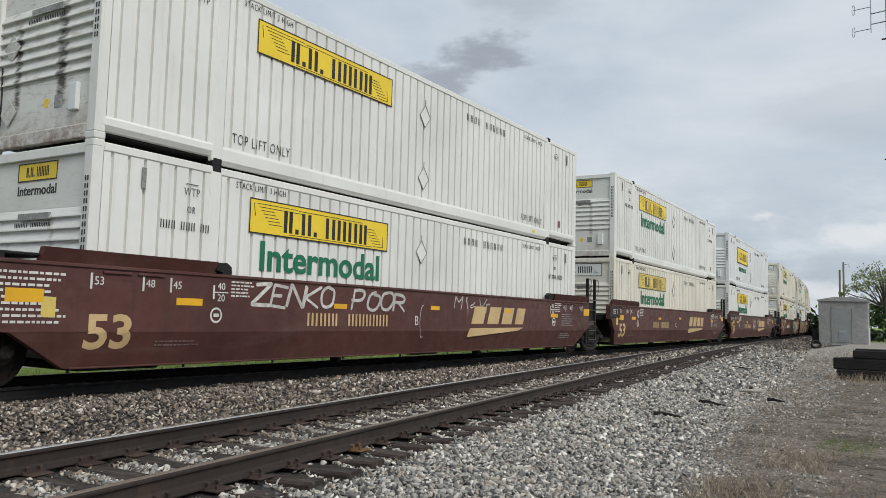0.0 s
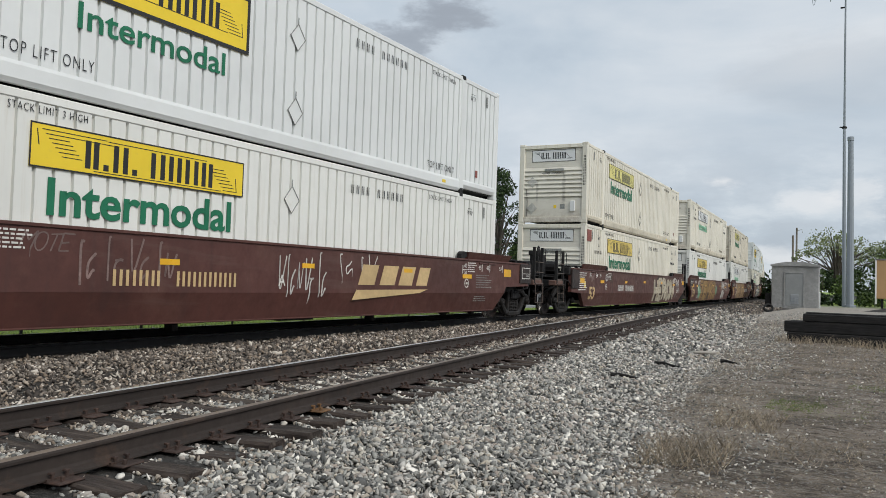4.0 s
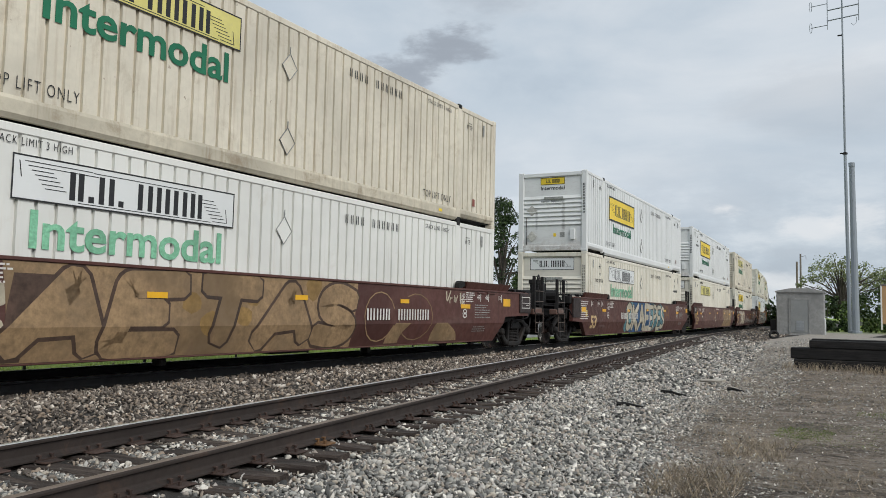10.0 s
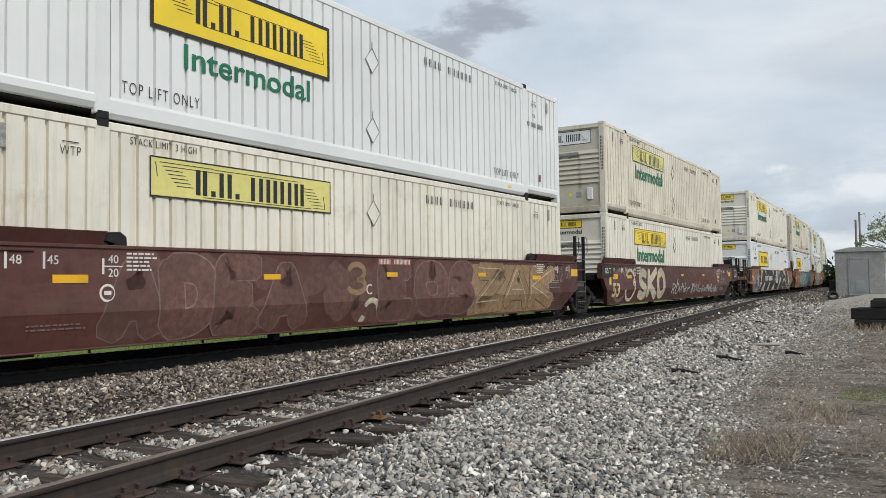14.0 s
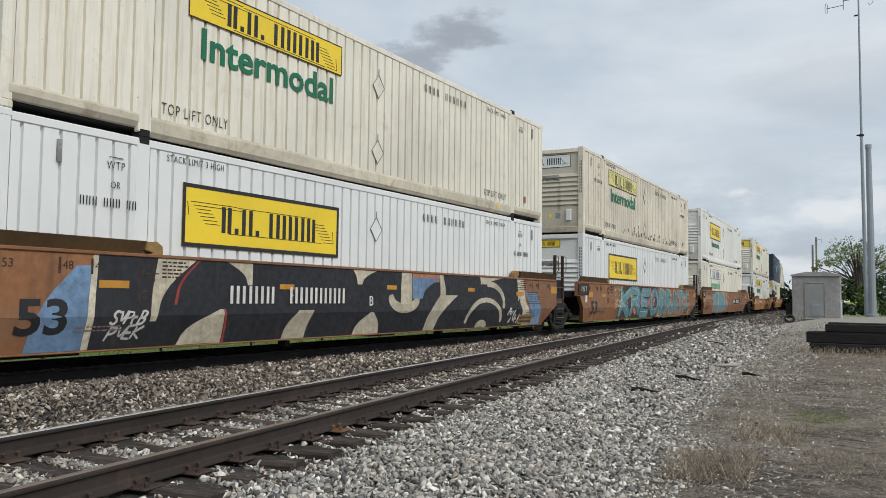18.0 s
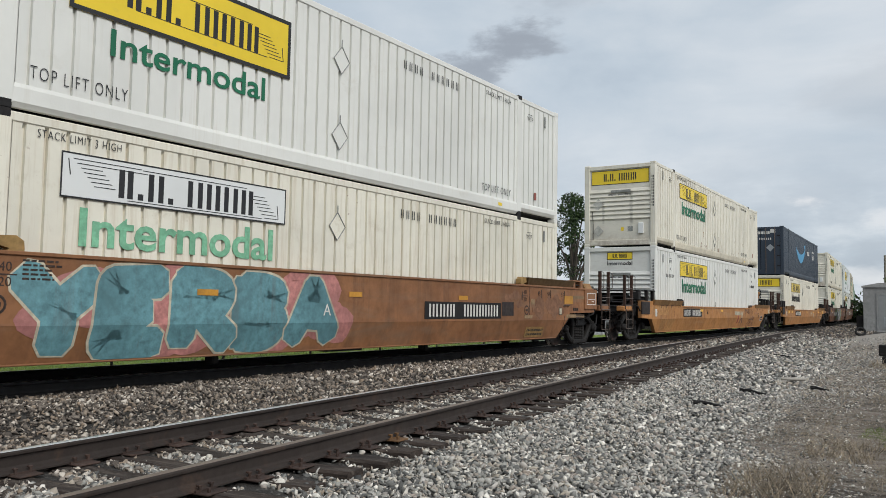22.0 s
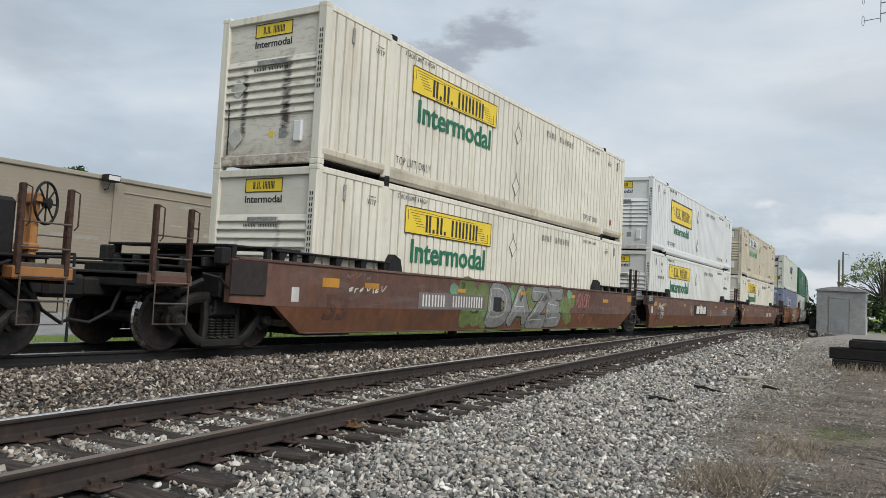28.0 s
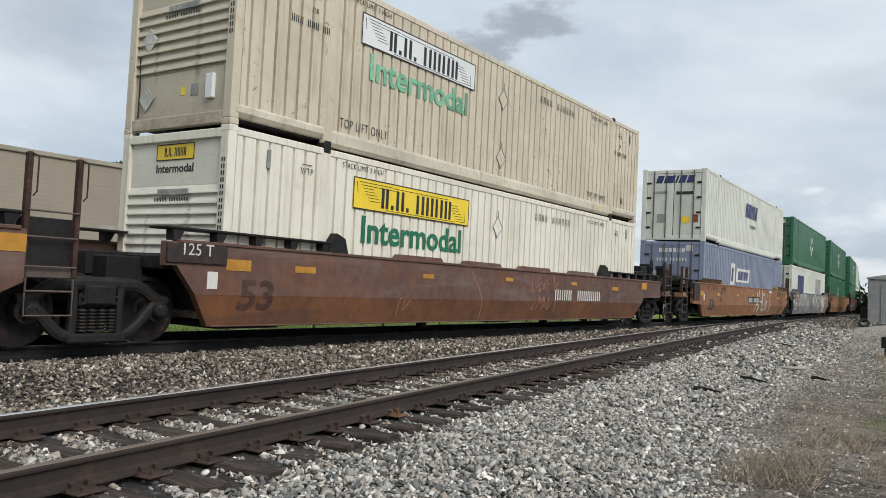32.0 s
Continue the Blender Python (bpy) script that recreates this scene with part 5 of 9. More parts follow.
    if kind[1] == "S":
        part("lettering", words("53", 0.30, OLDNUM, 1.1, 0.006), car, "faded painted number", at=on_side(X, L - 1.05, 0.80))
        for y, t in ((-0.05, "53"), (0.47, "48"), (1.05, "45"), (1.90, "40")):
            part("lettering", words(t, 0.15, BOARD), car, "dark length mark", at=on_side(X, y + 0.16, 1.17))
            part("tick", bars([(-0.015, -0.1, 0.03, 0.2)], BOARD, ("tick", BOARD.name)), car, at=on_side(X, y, 1.17))
        for y, d in ((0.42, 0.05), (1.25, 0.22)):
            part("plate_seam", cached(("seam", y), lambda: on_sill(Shape(), [(y, 0.30), (y + 0.022, 0.30), (y + 0.022 + d, 1.22), (y + d, 1.22)], 1.5008, 1.5022).mesh("plate_seam", RUSTLOW)), car, "dark welded seam")
        fb = part("number_box", bent(bars([(-0.25, -0.125, 0.50, 0.25)], WHITETX, "nbox"), 0.655), car, "white framed box of small numbers", at=on_side(X, L - 0.34, 0.655))
        part("box_cells", bent(bars([(-0.22, 0.01, 0.13, 0.09), (-0.07, 0.01, 0.13, 0.09), (0.09, 0.01, 0.13, 0.09), (-0.22, -0.10, 0.40, 0.07)], BOARD, "nboxc", 0.003), 0.655), fb, at=Matrix.Translation((0, 0, 0.004)))
        part("notice", bars([(-0.13, -0.09, 0.26, 0.18)], PAINTS["cream"], "snote"), car, "pale notice on the end", at=on_side(X + 0.002, L + 1.50, 0.99))
        for y, t in ((14.91, "45"), (15.49, "48"), (16.22, "53")):
            part("lettering", words(t, 0.12, OLDNUM), car, "worn length mark", at=on_side(X, y, 1.08))
    if kind[0] == "brown":
        part("yellow_label", bent(bars([(-0.46, -0.12, 0.92, 0.24)], PAINTS["gold"], "ylab"), 0.42), car, "long faded yellow label", at=on_side(X, L - 1.48, 0.42))
        part("stencil_bars", bent(bars(stencil(0.85, 2, 0.05, 0.05, 4), BOARD, "ylab2", 0.006), 0.44), car, "dark stencil lines", at=on_side(X, L - 1.45, 0.44))
    if not front_out:
        part("lettering", words("125 T", 0.23, WHITETX, 1.0), car, "white painted mark", at=on_side(1.537, -0.62, 1.30))
    mark = WORNMARK if kind[0] == "brown" else WHITETX
    shop = kind[0] == "brown" and rear_out
    if kind[1] == "M":
        for dirn, o in ((1, 0.0), (-1, L)):
            for y, t in ((0.10, "53"), (0.88, "48"), (1.38, "45")) if shop else ((0.06, "53"), (0.83, "48"), (1.28, "45")):
                part("lettering", words(t, 0.15, mark), car, "white length mark", at=on_side(X, o + dirn * y, 1.34))
                part("tick", bars([(-0.015, -0.1, 0.03, 0.2)], mark, ("tick", mark.name)), car, at=on_side(X, o + dirn * (y - 0.115), 1.34))
            part("lettering", words("40", 0.15, mark), car, "white length mark", at=on_side(X, o + dirn * 2.08, 1.36))
            part("lettering", words("20", 0.15, mark), car, "white length mark", at=on_side(X, o + dirn * 2.08, 1.19))
            part("tick", bars([(-0.13, -0.008, 0.26, 0.016), (-0.16, -0.1, 0.03, 0.2)], mark, ("tick2", mark.name)), car, at=on_side(X, o + dirn * 2.08, 1.275))
            if not (shop and o):
                part("stencil_bars", bars(stencil(0.46, 5, 0.024, 0.028, 3), mark, ("sten", mark.name)), car, "small white stencil lines", at=on_side(X, 2.50 if o == 0 else L - 1.72, 1.43))
            part("ring_mark", cached(("ring", mark.name), lambda: Shape().lathe([(0.085, 0), (0.10, 0.002), (0.115, 0)], 2, 16).prism([(-0.05, -0.025), (0.05, -0.025), (0.05, 0.025), (-0.05, 0.025)], 2, 0, 0.003).mesh("ring_mark", mark)), car, "white ring mark", at=on_side(X, o + dirn * 2.0, 0.94))
        pale = mark if kind[0] == "brown" else GREYTX
        if shop:
            shop_marks(car, X, L, mark)
        else:
            part("stencil_bars", bars(stencil(0.85, 6, 0.020, 0.040, 5), pale, ("sten2", mark.name)), car, "small stencil lines", at=on_side(X, L - 1.05, 1.14))
            part("stencil_bars", bent(bars(stencil(0.75, 3, 0.018, 0.034, 6), pale, ("sten3", mark.name)), 0.60), car, "small stencil lines", at=on_side(X, L - 1.15, 0.60))
        part("stencil_bars", bent(bars(stencil(0.75, 2, 0.020, 0.030, 7), PAINTS["rose"], "stf"), 0.56), car, "faint stencil lines", at=on_side(X, 1.35, 0.56))
        if kind[0] == "maroon" and front_out:
            part("stencil_bars", bars(stencil(0.95, 9, 0.030, 0.042, 8), WHITETX, "stx"), car, "pale stencil lines", at=on_side(X, -0.82, 1.38))
    for y, z, w, h in ((0.14 if not front_out else -0.9, 1.13, 0.46, 0.16), (1.5, 1.12, 0.46, 0.10), (4.86, 1.14, 0.36, 0.085), (8.0, 1.18, 0.34, 0.085), (11.4, 1.18, 0.34, 0.085), (L - 1.98, 1.11, 0.48, 0.10), (L + 0.40, 1.24, 0.44, 0.20)):
        if shop and y > L - 2.5 or k == 12 and not 4 < y < 11:
            continue
        if kind[1] != "M":
            z = min(z, low - 0.14)
            y = y if y > 0 else 0.3
        part("reflector", bars([(-w / 2, -h / 2, w, h)], REFLECT if kind[0] in ("maroon", "orange") else OLDREFLECT, ("rf", w, h, kind[0]), 0.005), car, "yellow reflector", at=on_side(1.509 if k in (4, 5, 6, 7, 9, 10, 11) and 2 < y < 15 else X, y, z))
    part("label_plate", bars([(-0.09, -0.12, 0.18, 0.24)], DULLYEL if kind[0] == "maroon" else WHITETX, "lp"), car, "small pale label", at=on_side(X, -0.32 if not front_out else -0.6, 1.0 if kind[1] == "M" else 0.9))
    # road name and number as bars
    spot = NAMES.get(k)
    if spot:
        yn, zn, big, ground, colour = spot
        plate = [(-1.32, -0.25, 2.64, 0.46)] if k == 15 else [(-1.28 * big, -0.15 * big, 2.56 * big, 0.30 * big)] if ground else [(-0.012, -0.012, 0.024, 0.024)]
        nb = part("name_plate", bars(plate, ground or colour, ("rp", k)), car, "dark name plate" if ground else "", at=on_side(X + 0.009 if k in (5, 6, 9) else X, yn, zn))
        if k == 15:
            s = Shape()
            for x in (-0.95, -0.22, 0.45):
                s.prism([(x, -0.17), (x + 0.56, -0.17), (x + 0.66, 0.17), (x + 0.10, 0.17)], 2, 0, 0.003)
            for z in (-0.08, 0.0, 0.08):
                s.prism([(-0.40, z - 0.012), (0.55, z - 0.012), (0.55, z + 0.012), (-0.40, z + 0.012)], 2, 0, 0.0028)
            part("name_blocks", s.mesh("name_blocks", WHITETX), nb, "pale slanting blocks in place of a mark", at=Matrix.Translation((0, 0, 0.004)))
        else:
            part("name_bars", bars(pair_cells((1, 1.1, 1, 0.9, None, None, 1, 1, 1, 1, 1, 1), 0.23, 0.045, 0.055, 0.055), colour, "rn", 0.003), nb, "bars in place of a name and number", at=Matrix.Translation((0, 0, 0.004)) @ Matrix.Diagonal((1.05 * big, 0.95 * big, 1, 1)))
    if k in (4, 6):
        def emblem():
            e = Shape().lathe([(0.38, 0), (0.39, 0.002), (0.53, 0.002), (0.54, 0)], 2, 36)
            e.prism([(-0.40, -0.05), (0.40, -0.05), (0.40, 0.05), (-0.40, 0.05)], 2, 0, 0.0016).prism([(-0.05, 0.05), (0.05, 0.05), (0.05, 0.38), (-0.05, 0.38)], 2, 0, 0.0014).prism([(-0.05, -0.38), (0.05, -0.38), (0.05, -0.05), (-0.05, -0.05)], 2, 0, 0.0014)
            return e.mesh("emblem", PAINTS["tan_dim"])
        part("emblem", bent(cached("emblem", emblem), 0.92), car, "faded tan ring emblem", at=on_side(X - 0.0025, EMBLEM[k], 0.99) @ Matrix.Diagonal((0.85, 0.82, 1, 1)))
    if letter:
        part("lettering", words(letter, 0.27, WHITETX), car, "white unit letter", at=on_side(X + 0.004, 7.3, 0.90))
    if k in (0, 1, 2):
        s = Shape()
        for i, (x, w) in enumerate(((-1.45, 0.56), (-0.70, 0.56), (0.02, 0.54), (0.74, 0.46))):
            s.prism([(x, 0.0), (x + w, 0.0), (x + w + 0.16, 0.40), (x + 0.16, 0.40)], 2, 0, 0.003)
        s.prism([(-1.65, -0.30), (0.9, -0.16), (1.25, -0.08), (-1.50, -0.10)], 2, 0, 0.003)
        part("wordmark", s.mesh("wordmark", TAN), car, "tan wordmark as slanting blocks over a wedge", at=on_side(X, 11.0, 0.86))
    if art:
        for a in art:
            SPRAY[a[0]](car, k, *a[1:])
    return car


def shop_marks(car, X, L, mark):
    """Old patches, panels and small plates at the rear of a brown car."""
    for name, y, z, w, h, paint, label in (("reflector", 16.41, 1.215, 0.49, 0.20, OLDREFLECT, "dull orange reflector"), ("paint_patch", 14.45, 1.145, 0.18, 0.13, PAINTS["tan"], "tan touch-up patch"), ("paint_patch", 13.26, 0.965, 0.52, 0.31, BOARD, "black touch-up patch"),
                                           ("paint_patch", 14.24, 0.785, 0.39, 0.075, PAINTS["tan"], "tan strip of paint"), ("paint_patch", 16.82, 0.80, 1.10, 0.085, PAINTS["tan"], "tan strip of paint"), ("paint_patch", 17.02, 1.29, 0.70, 0.07, PAINTS["tan"], "tan strip of paint"),
                                           ("notice", 15.935, 0.92, 0.16, 0.19, BOARD, "dark framed notice"), ("paint_patch", 14.66, 0.945, 0.44, 0.10, PAINTS["smoke"], "faint touch-up patch")):
        part(name, bars([(-w / 2, -h / 2, w, h)], paint, ("shop", name, w, h)), car, label, at=on_side(X + 0.002, y, z))
    part("notice", bars([(-0.06, -0.075, 0.12, 0.15)], PAINTS["cream"], "shopn"), car, "pale notice", at=on_side(X + 0.005, 15.935, 0.92))
    part("grab_handle", Shape().tube([(X - 0.02, 16.12, 1.05), (X + 0.04, 16.14, 1.08), (X + 0.04, 16.38, 1.08), (X - 0.02, 16.40, 1.05)], 0.016, 6).mesh("grab_handle", PIPE), car, "bare grab handle")
    part("stencil_bars", bars(stencil(0.52, 2, 0.040, 0.030, 4), mark, "shopst"), car, "dark stencil lines", at=on_side(X + 0.006, 17.10, 0.81))
    part("stencil_bars", bars(stencil(0.36, 1, 0.075, 0.030, 5), mark, "shopsl"), car, "dark stencil line", at=on_side(X + 0.003, 16.86, 0.94))
    part("plate_seam", on_sill(Shape(), [(14.29, 0.74), (14.312, 0.74), (14.312, 1.49), (14.29, 1.49)], 1.5008, 1.5022).mesh("plate_seam", mark), car, "dark welded seam")
    part("plate_seam", on_sill(Shape(), [(16.17, 0.28), (16.19, 0.28), (16.20, 0.80), (16.18, 0.80)], 1.5008, 1.5022).mesh("plate_seam", mark), car, "dark welded seam")
    part("end_bracket", Shape().soft(1.30, 1.46, 16.80, 16.92, 1.50, 1.72, 0.01).soft(1.30, 1.46, 17.25, 17.38, 1.50, 1.72, 0.01).soft(1.30, 1.47, 16.74, 17.42, 1.70, 1.74, 0.01).mesh("end_bracket", BROWN), car, "rusty open bracket")
    part("vent_flap", Shape().prism([(1.32, 1.53), (1.50, 1.53), (1.42, 1.68), (1.32, 1.68)], 1, 17.46, 17.92).mesh("vent_flap", GUIDETAN), car, "tan sloping flap")
    sprayed_cloud(car, 11, "smoke", 14.7, 16.2, 0.80, 1.22, 26, 0.14)
    sprayed_cloud(car, 11, "smoke", 12.6, 14.0, 1.05, 1.35, 10, 0.11)


def cut(poly, z, keep):
    """The part of a polygon (y, z) above (keep = 1) or below (keep = -1) a height."""
    out = []
    for (ya, za), (yb, zb) in zip(poly, poly[1:] + poly[:1]):
        if (za - z) * keep >= 0:
            out.append((ya, za))
        if (za - z) * (zb - z) < 0:
            u = (z - za) / (zb - za)
            out.append((ya + u * (yb - ya), z))
    return out


CREASE, SLANT = 0.70, 0.289


def on_sill(s, poly, a, b, mat=0):
    """Lays a thin polygon on a car's side, bent over its crease."""
    up, dn = cut(poly, CREASE, 1), cut(poly, CREASE, -1)
    if len(up) > 2:
        s.prism(up, 0, a, b, mat)
    if len(dn) > 2:
        k = len(s.v)
        s.prism(dn, 0, a, b, mat)
        for i in range(k, len(s.v)):
            x, y, z = s.v[i]
            s.v[i] = (x - SLANT * (CREASE - z), y, z)
    return s


def bent(me, z0):
    """A copy of flat lettering, bent over the crease where it crosses it."""
    def make():
        c = me.copy()
        for v in c.vertices:
            if v.co.y + z0 < CREASE:
                v.co.z -= SLANT * (CREASE - v.co.y - z0)
        return c
    return cached(("bent", me.name, z0), make)


# strokes of sprayed letters on a grid of 0 to 8, two digits a point; ~ marks a round stroke
GLYPHS = {"A": "004880 2363", "B": "0008 ~084877654404 ~044473714000", "D": "0008 ~08487784714000", "E": "78080070 0454", "H": "0008 8088 0484", "K": "0008 8804 0480", "M": "0008448880", "N": "00088088",
          "O": "~481704114071847748", "P": "0008 ~084877654404", "R": "0008 ~084877654404 3480", "S": "~774817154473714001", "T": "0888 4840", "Y": "0844 884440", "Z": "08880080", "I": "4048", "L": "080070",
          "v": "~084088", "l": "~482860", "o": "~452403104252", "w": "~061016406676", "e": "~0444542403103"}


def rounded(pts, times=2):
    """Cuts the corners of a line, which keeps its ends."""
    for _ in range(times):
        out = [pts[0]]
        for (ya, za), (yb, zb) in zip(pts, pts[1:]):
            out += [(0.75 * ya + 0.25 * yb, 0.75 * za + 0.25 * zb), (0.25 * ya + 0.75 * yb, 0.25 * za + 0.75 * zb)]
        pts = out + [pts[-1]]
    return pts


def strip(s, pts, w, a, b, mat=0, lo=0.27, hi=1.50):
    """A sprayed stroke with round ends along a line (y, z)."""
    edge = []
    n = len(pts)
    for i, (y, z) in enumerate(pts):
        d = Vector((pts[min(i + 1, n - 1)][0] - pts[max(i - 1, 0)][0], pts[min(i + 1, n - 1)][1] - pts[max(i - 1, 0)][1]))
        d = d.normalized() if d.length > 1e-5 else Vector((1, 0))
        if i in (0, n - 1):
            k = -0.55 if i == 0 else 0.55
            tip = ((y + d.x * w * k - d.y * w * 0.6, z + d.y * w * k + d.x * w * 0.6), (y + d.x * w * k + d.y * w * 0.6, z + d.y * w * k - d.x * w * 0.6))
        side = ((y - d.y * w, z + d.x * w), (y + d.y * w, z - d.x * w))
        edge += [tip, side] if i == 0 else [side, tip] if i == n - 1 else [side]
    fit = [[(y, min(max(z, lo), hi)) for y, z in e] for e in edge]
    for (l0, r0), (l1, r1) in zip(fit, fit[1:]):
        on_sill(s, [l0, r0, r1, l1], a, b, mat)


def glyph_lines(ch, x0, x1, z0, z1, lean, rng, rough):
    out = []
    for g in GLYPHS[ch].split():
        soft, g = g[0] == "~", g.strip("~")
        pts = [(int(g[i]) / 8, int(g[i + 1]) / 8) for i in range(0, len(g) - 1, 2)]
        pts = [(x0 + (x1 - x0) * u + lean * (v - 0.5) + rng.uniform(-rough, rough), z0 + (z1 - z0) * v + rng.uniform(-rough, rough)) for u, v in pts]
        if not soft:
            pts = [q for a, b in zip(pts, pts[1:]) for q in (a, (a[0] * 0.85 + b[0] * 0.15, a[1] * 0.85 + b[1] * 0.15), (a[0] * 0.15 + b[0] * 0.85, a[1] * 0.15 + b[1] * 0.85))] + [pts[-1]]
        out.append(rounded(pts))
    return out


def sprayed_letters(car, k, text, y0, y1, z0, z1, fill, line, th=0.12, edge=0.035, lean=0.0, shine=""):
    """Fat outlined letters, each one overlapping the next."""
    rng = random.Random(k * 17 + int(y0 * 10))
    cell = (y1 - y0) / len(text)
    for i, ch in enumerate(text):
        if ch == " ":
            continue
        s, base = Shape(), 1.5036 + 0.0016 * (i % 3)
        x0, up = y0 + i * cell + th * 0.8, rng.uniform(-0.03, 0.03)
        lines = glyph_lines(ch, x0, x0 + max(cell - th * 1.3, 0.1), z0 + th + up, z1 - th + up, lean + rng.uniform(-0.05, 0.05), rng, cell * 0.03)
        for j, pts in enumerate(lines):
            strip(s, pts, th + edge, 1.502, base + 0.00012 * j, 0)
            strip(s, pts, th, 1.502, base + 0.0007 + 0.00012 * j, 1)
            if shine:
                strip(s, [(y - th * 0.45, z + th * 0.35) for y, z in pts[2:-2]], 0.010, 1.502, base + 0.0012 + 0.00012 * j, 2)
        part("sprayed_letter", s.mesh("sprayed_letter", [PAINTS[line], PAINTS[fill], PAINTS[shine or fill]]), car, f"sprayed {fill} letter with {line} edge" if edge else f"thin sprayed {fill} letter")


def sprayed_tag(car, k, text, y0, y1, z0, z1, paint, w=0.013, lean=0.08):
    """A quick handwritten tag in thin strokes."""
    rng = random.Random(k * 13 + int(y0 * 10))
    cell, s = (y1 - y0) / len(text), Shape()
    for i, ch in enumerate(text):
        if ch == " ":
            continue
        for j, pts in enumerate(glyph_lines(ch, y0 + i * cell, y0 + (i + 0.92) * cell, z0 + rng.uniform(0, 0.1) * (z1 - z0), z1 - rng.uniform(0, 0.15) * (z1 - z0), lean, rng, cell * 0.06)):
            strip(s, pts, w * rng.uniform(0.8, 1.2), 1.502, 1.5046 + 0.0002 * (i % 3) + 0.0001 * j)
            if rng.random() < 0.25:
                y, z = pts[-1]
                strip(s, [(y, z), (y, z - rng.uniform(0.05, 0.15))], 0.005, 1.502, 1.5044)
    part("graffiti_tag", s.mesh("graffiti_tag", PAINTS[paint]), car, f"thin {paint} sprayed tag")


def sprayed_wedge(car, k, paint, ya, yb, yc, yd, z0, z1, lift=0.0):
    """A flat of paint between two heights: ends ya to yb at the top, yc to yd at the foot, with softly bowed sides."""
    left = rounded([(yc, z0), (yc + (ya - yc) * 0.15, (z0 + z1) / 2), (ya, z1)])
    right = rounded([(yd, z0), (yd + (yb - yd) * 0.15, (z0 + z1) / 2), (yb, z1)])
    s = Shape()
    for l0, l1, r0, r1 in zip(left, left[1:], right, right[1:]):
        on_sill(s, [l0, r0, r1, l1], 1.5015, 1.5028 + lift)
    part("graffiti_patch", s.mesh("graffiti_patch", PAINTS[paint]), car, f"flat of sprayed {paint} paint")


def sprayed_arc(car, k, paint, cy, cz, ry, rz, a0, a1, w, lift=0.0008):
    """A curved band of paint about a centre."""
    pts = [(cy + ry * math.cos(radians(a0 + (a1 - a0) * i / 14)), cz + rz * math.sin(radians(a0 + (a1 - a0) * i / 14))) for i in range(15)]
    s = Shape()
    strip(s, pts, w, 1.5015, 1.5028 + lift)
    part("graffiti_patch", s.mesh("graffiti_patch", PAINTS[paint]), car, f"curved band of sprayed {paint} paint")


def sprayed_cloud(car, k, paint, y0, y1, z0, z1, count, size, lift=0.0):
    """Overlapping round puffs of paint with a ragged outline."""
    rng = random.Random(k * 5 + int(y0 * 10) + count)
    s = Shape()
    for i in range(count):
        cy, cz, r = rng.uniform(y0, y1), rng.uniform(z0, z1), size * rng.uniform(0.5, 1.1)
        pts = [(cy + r * 1.2 * math.cos(0.5236 * j) * rng.uniform(0.85, 1.12), min(max(cz + r * math.sin(0.5236 * j) * rng.uniform(0.85, 1.12), 0.27), 1.50)) for j in range(12)]
        on_sill(s, pts, 1.5015, 1.5022 + lift + 0.00006 * (i % 12))
    part("graffiti_coat", s.mesh("graffiti_coat", PAINTS[paint]), car, f"ragged cloud of sprayed {paint} paint")


SPRAY = {"letters": sprayed_letters, "tag": sprayed_tag, "wedge": sprayed_wedge, "arc": sprayed_arc, "cloud": sprayed_cloud}

PAINTS = {n: material("spray_" + n, c, 0.6, vary=(0.22, 2.2), grime=(tuple(0.55 * q + 0.02 for q in c), 1.6, 0.50, 0.55), streak=((0.14, 0.08, 0.06), 6.0, 0.58, 0.4)) for n, c in {
    "white": (0.62, 0.60, 0.56), "black": (0.022, 0.023, 0.028), "gold": (0.31, 0.19, 0.066), "olive": (0.17, 0.22, 0.075), "teal": (0.13, 0.285, 0.32), "blue": (0.16, 0.26, 0.40), "mint": (0.19, 0.36, 0.22),
    "tan": (0.31, 0.205, 0.11), "red": (0.36, 0.05, 0.04), "grey": (0.26, 0.26, 0.25), "maroonish": (0.15, 0.075, 0.06), "pink": (0.50, 0.21, 0.19), "rose": (0.22, 0.15, 0.135), "tan_dim": (0.22, 0.11, 0.055), "cream": (0.56, 0.50, 0.38), "deepblue": (0.03, 0.10, 0.22), "salmon": (0.40, 0.19, 0.12), "smoke": (0.225, 0.108, 0.058), "amber": (0.43, 0.215, 0.075), "umber": (0.075, 0.045, 0.032)}.items()}

# ---- the order of the train: car colour and build, first of a car, last of a car, unit letter, art ----
M3, B3, O1, F3 = ("maroon", "M"), ("brown", "M"), ("orange", "S"), ("faded", "T")
# where each car's name and number stand: y, z, size, plate, colour
EMBLEM = {4: 11.88, 6: 11.86}
NAMES = {0: (5.14, 0.90, 1.0, None, TAN), 1: (5.05, 0.90, 1.0, None, TAN), 2: (5.05, 0.90, 1.0, None, TAN), 3: (4.83, 0.90, 1.04, None, WHITETX), 5: (11.2, 0.90, 1.04, None, WHITETX), 6: (5.0, 0.93, 1.1, None, WHITETX),
         7: (8.1, 1.42, 0.42, REDTX, WHITETX), 8: (11.2, 0.91, 1.12, None, PAINTS["tan_dim"]), 9: (5.0, 1.0, 1.25, None, WHITETX), 11: (11.5, 0.92, 1.14, GEAR, WHITETX), 12: (3.68, 0.905, 0.95, GEAR, WHITETX),
         13: (4.04, 0.91, 0.95, GEAR, WHITETX), 14: (4.55, 0.89, 1.12, GREYCAR, WHITETX), 15: (8.0, 0.97, 1.0, GEAR, WHITETX), 16: (11.7, 0.87, 1.2, None, WHITETX), 17: (8.2, 0.95, 1.0, GEAR, WHITETX)}
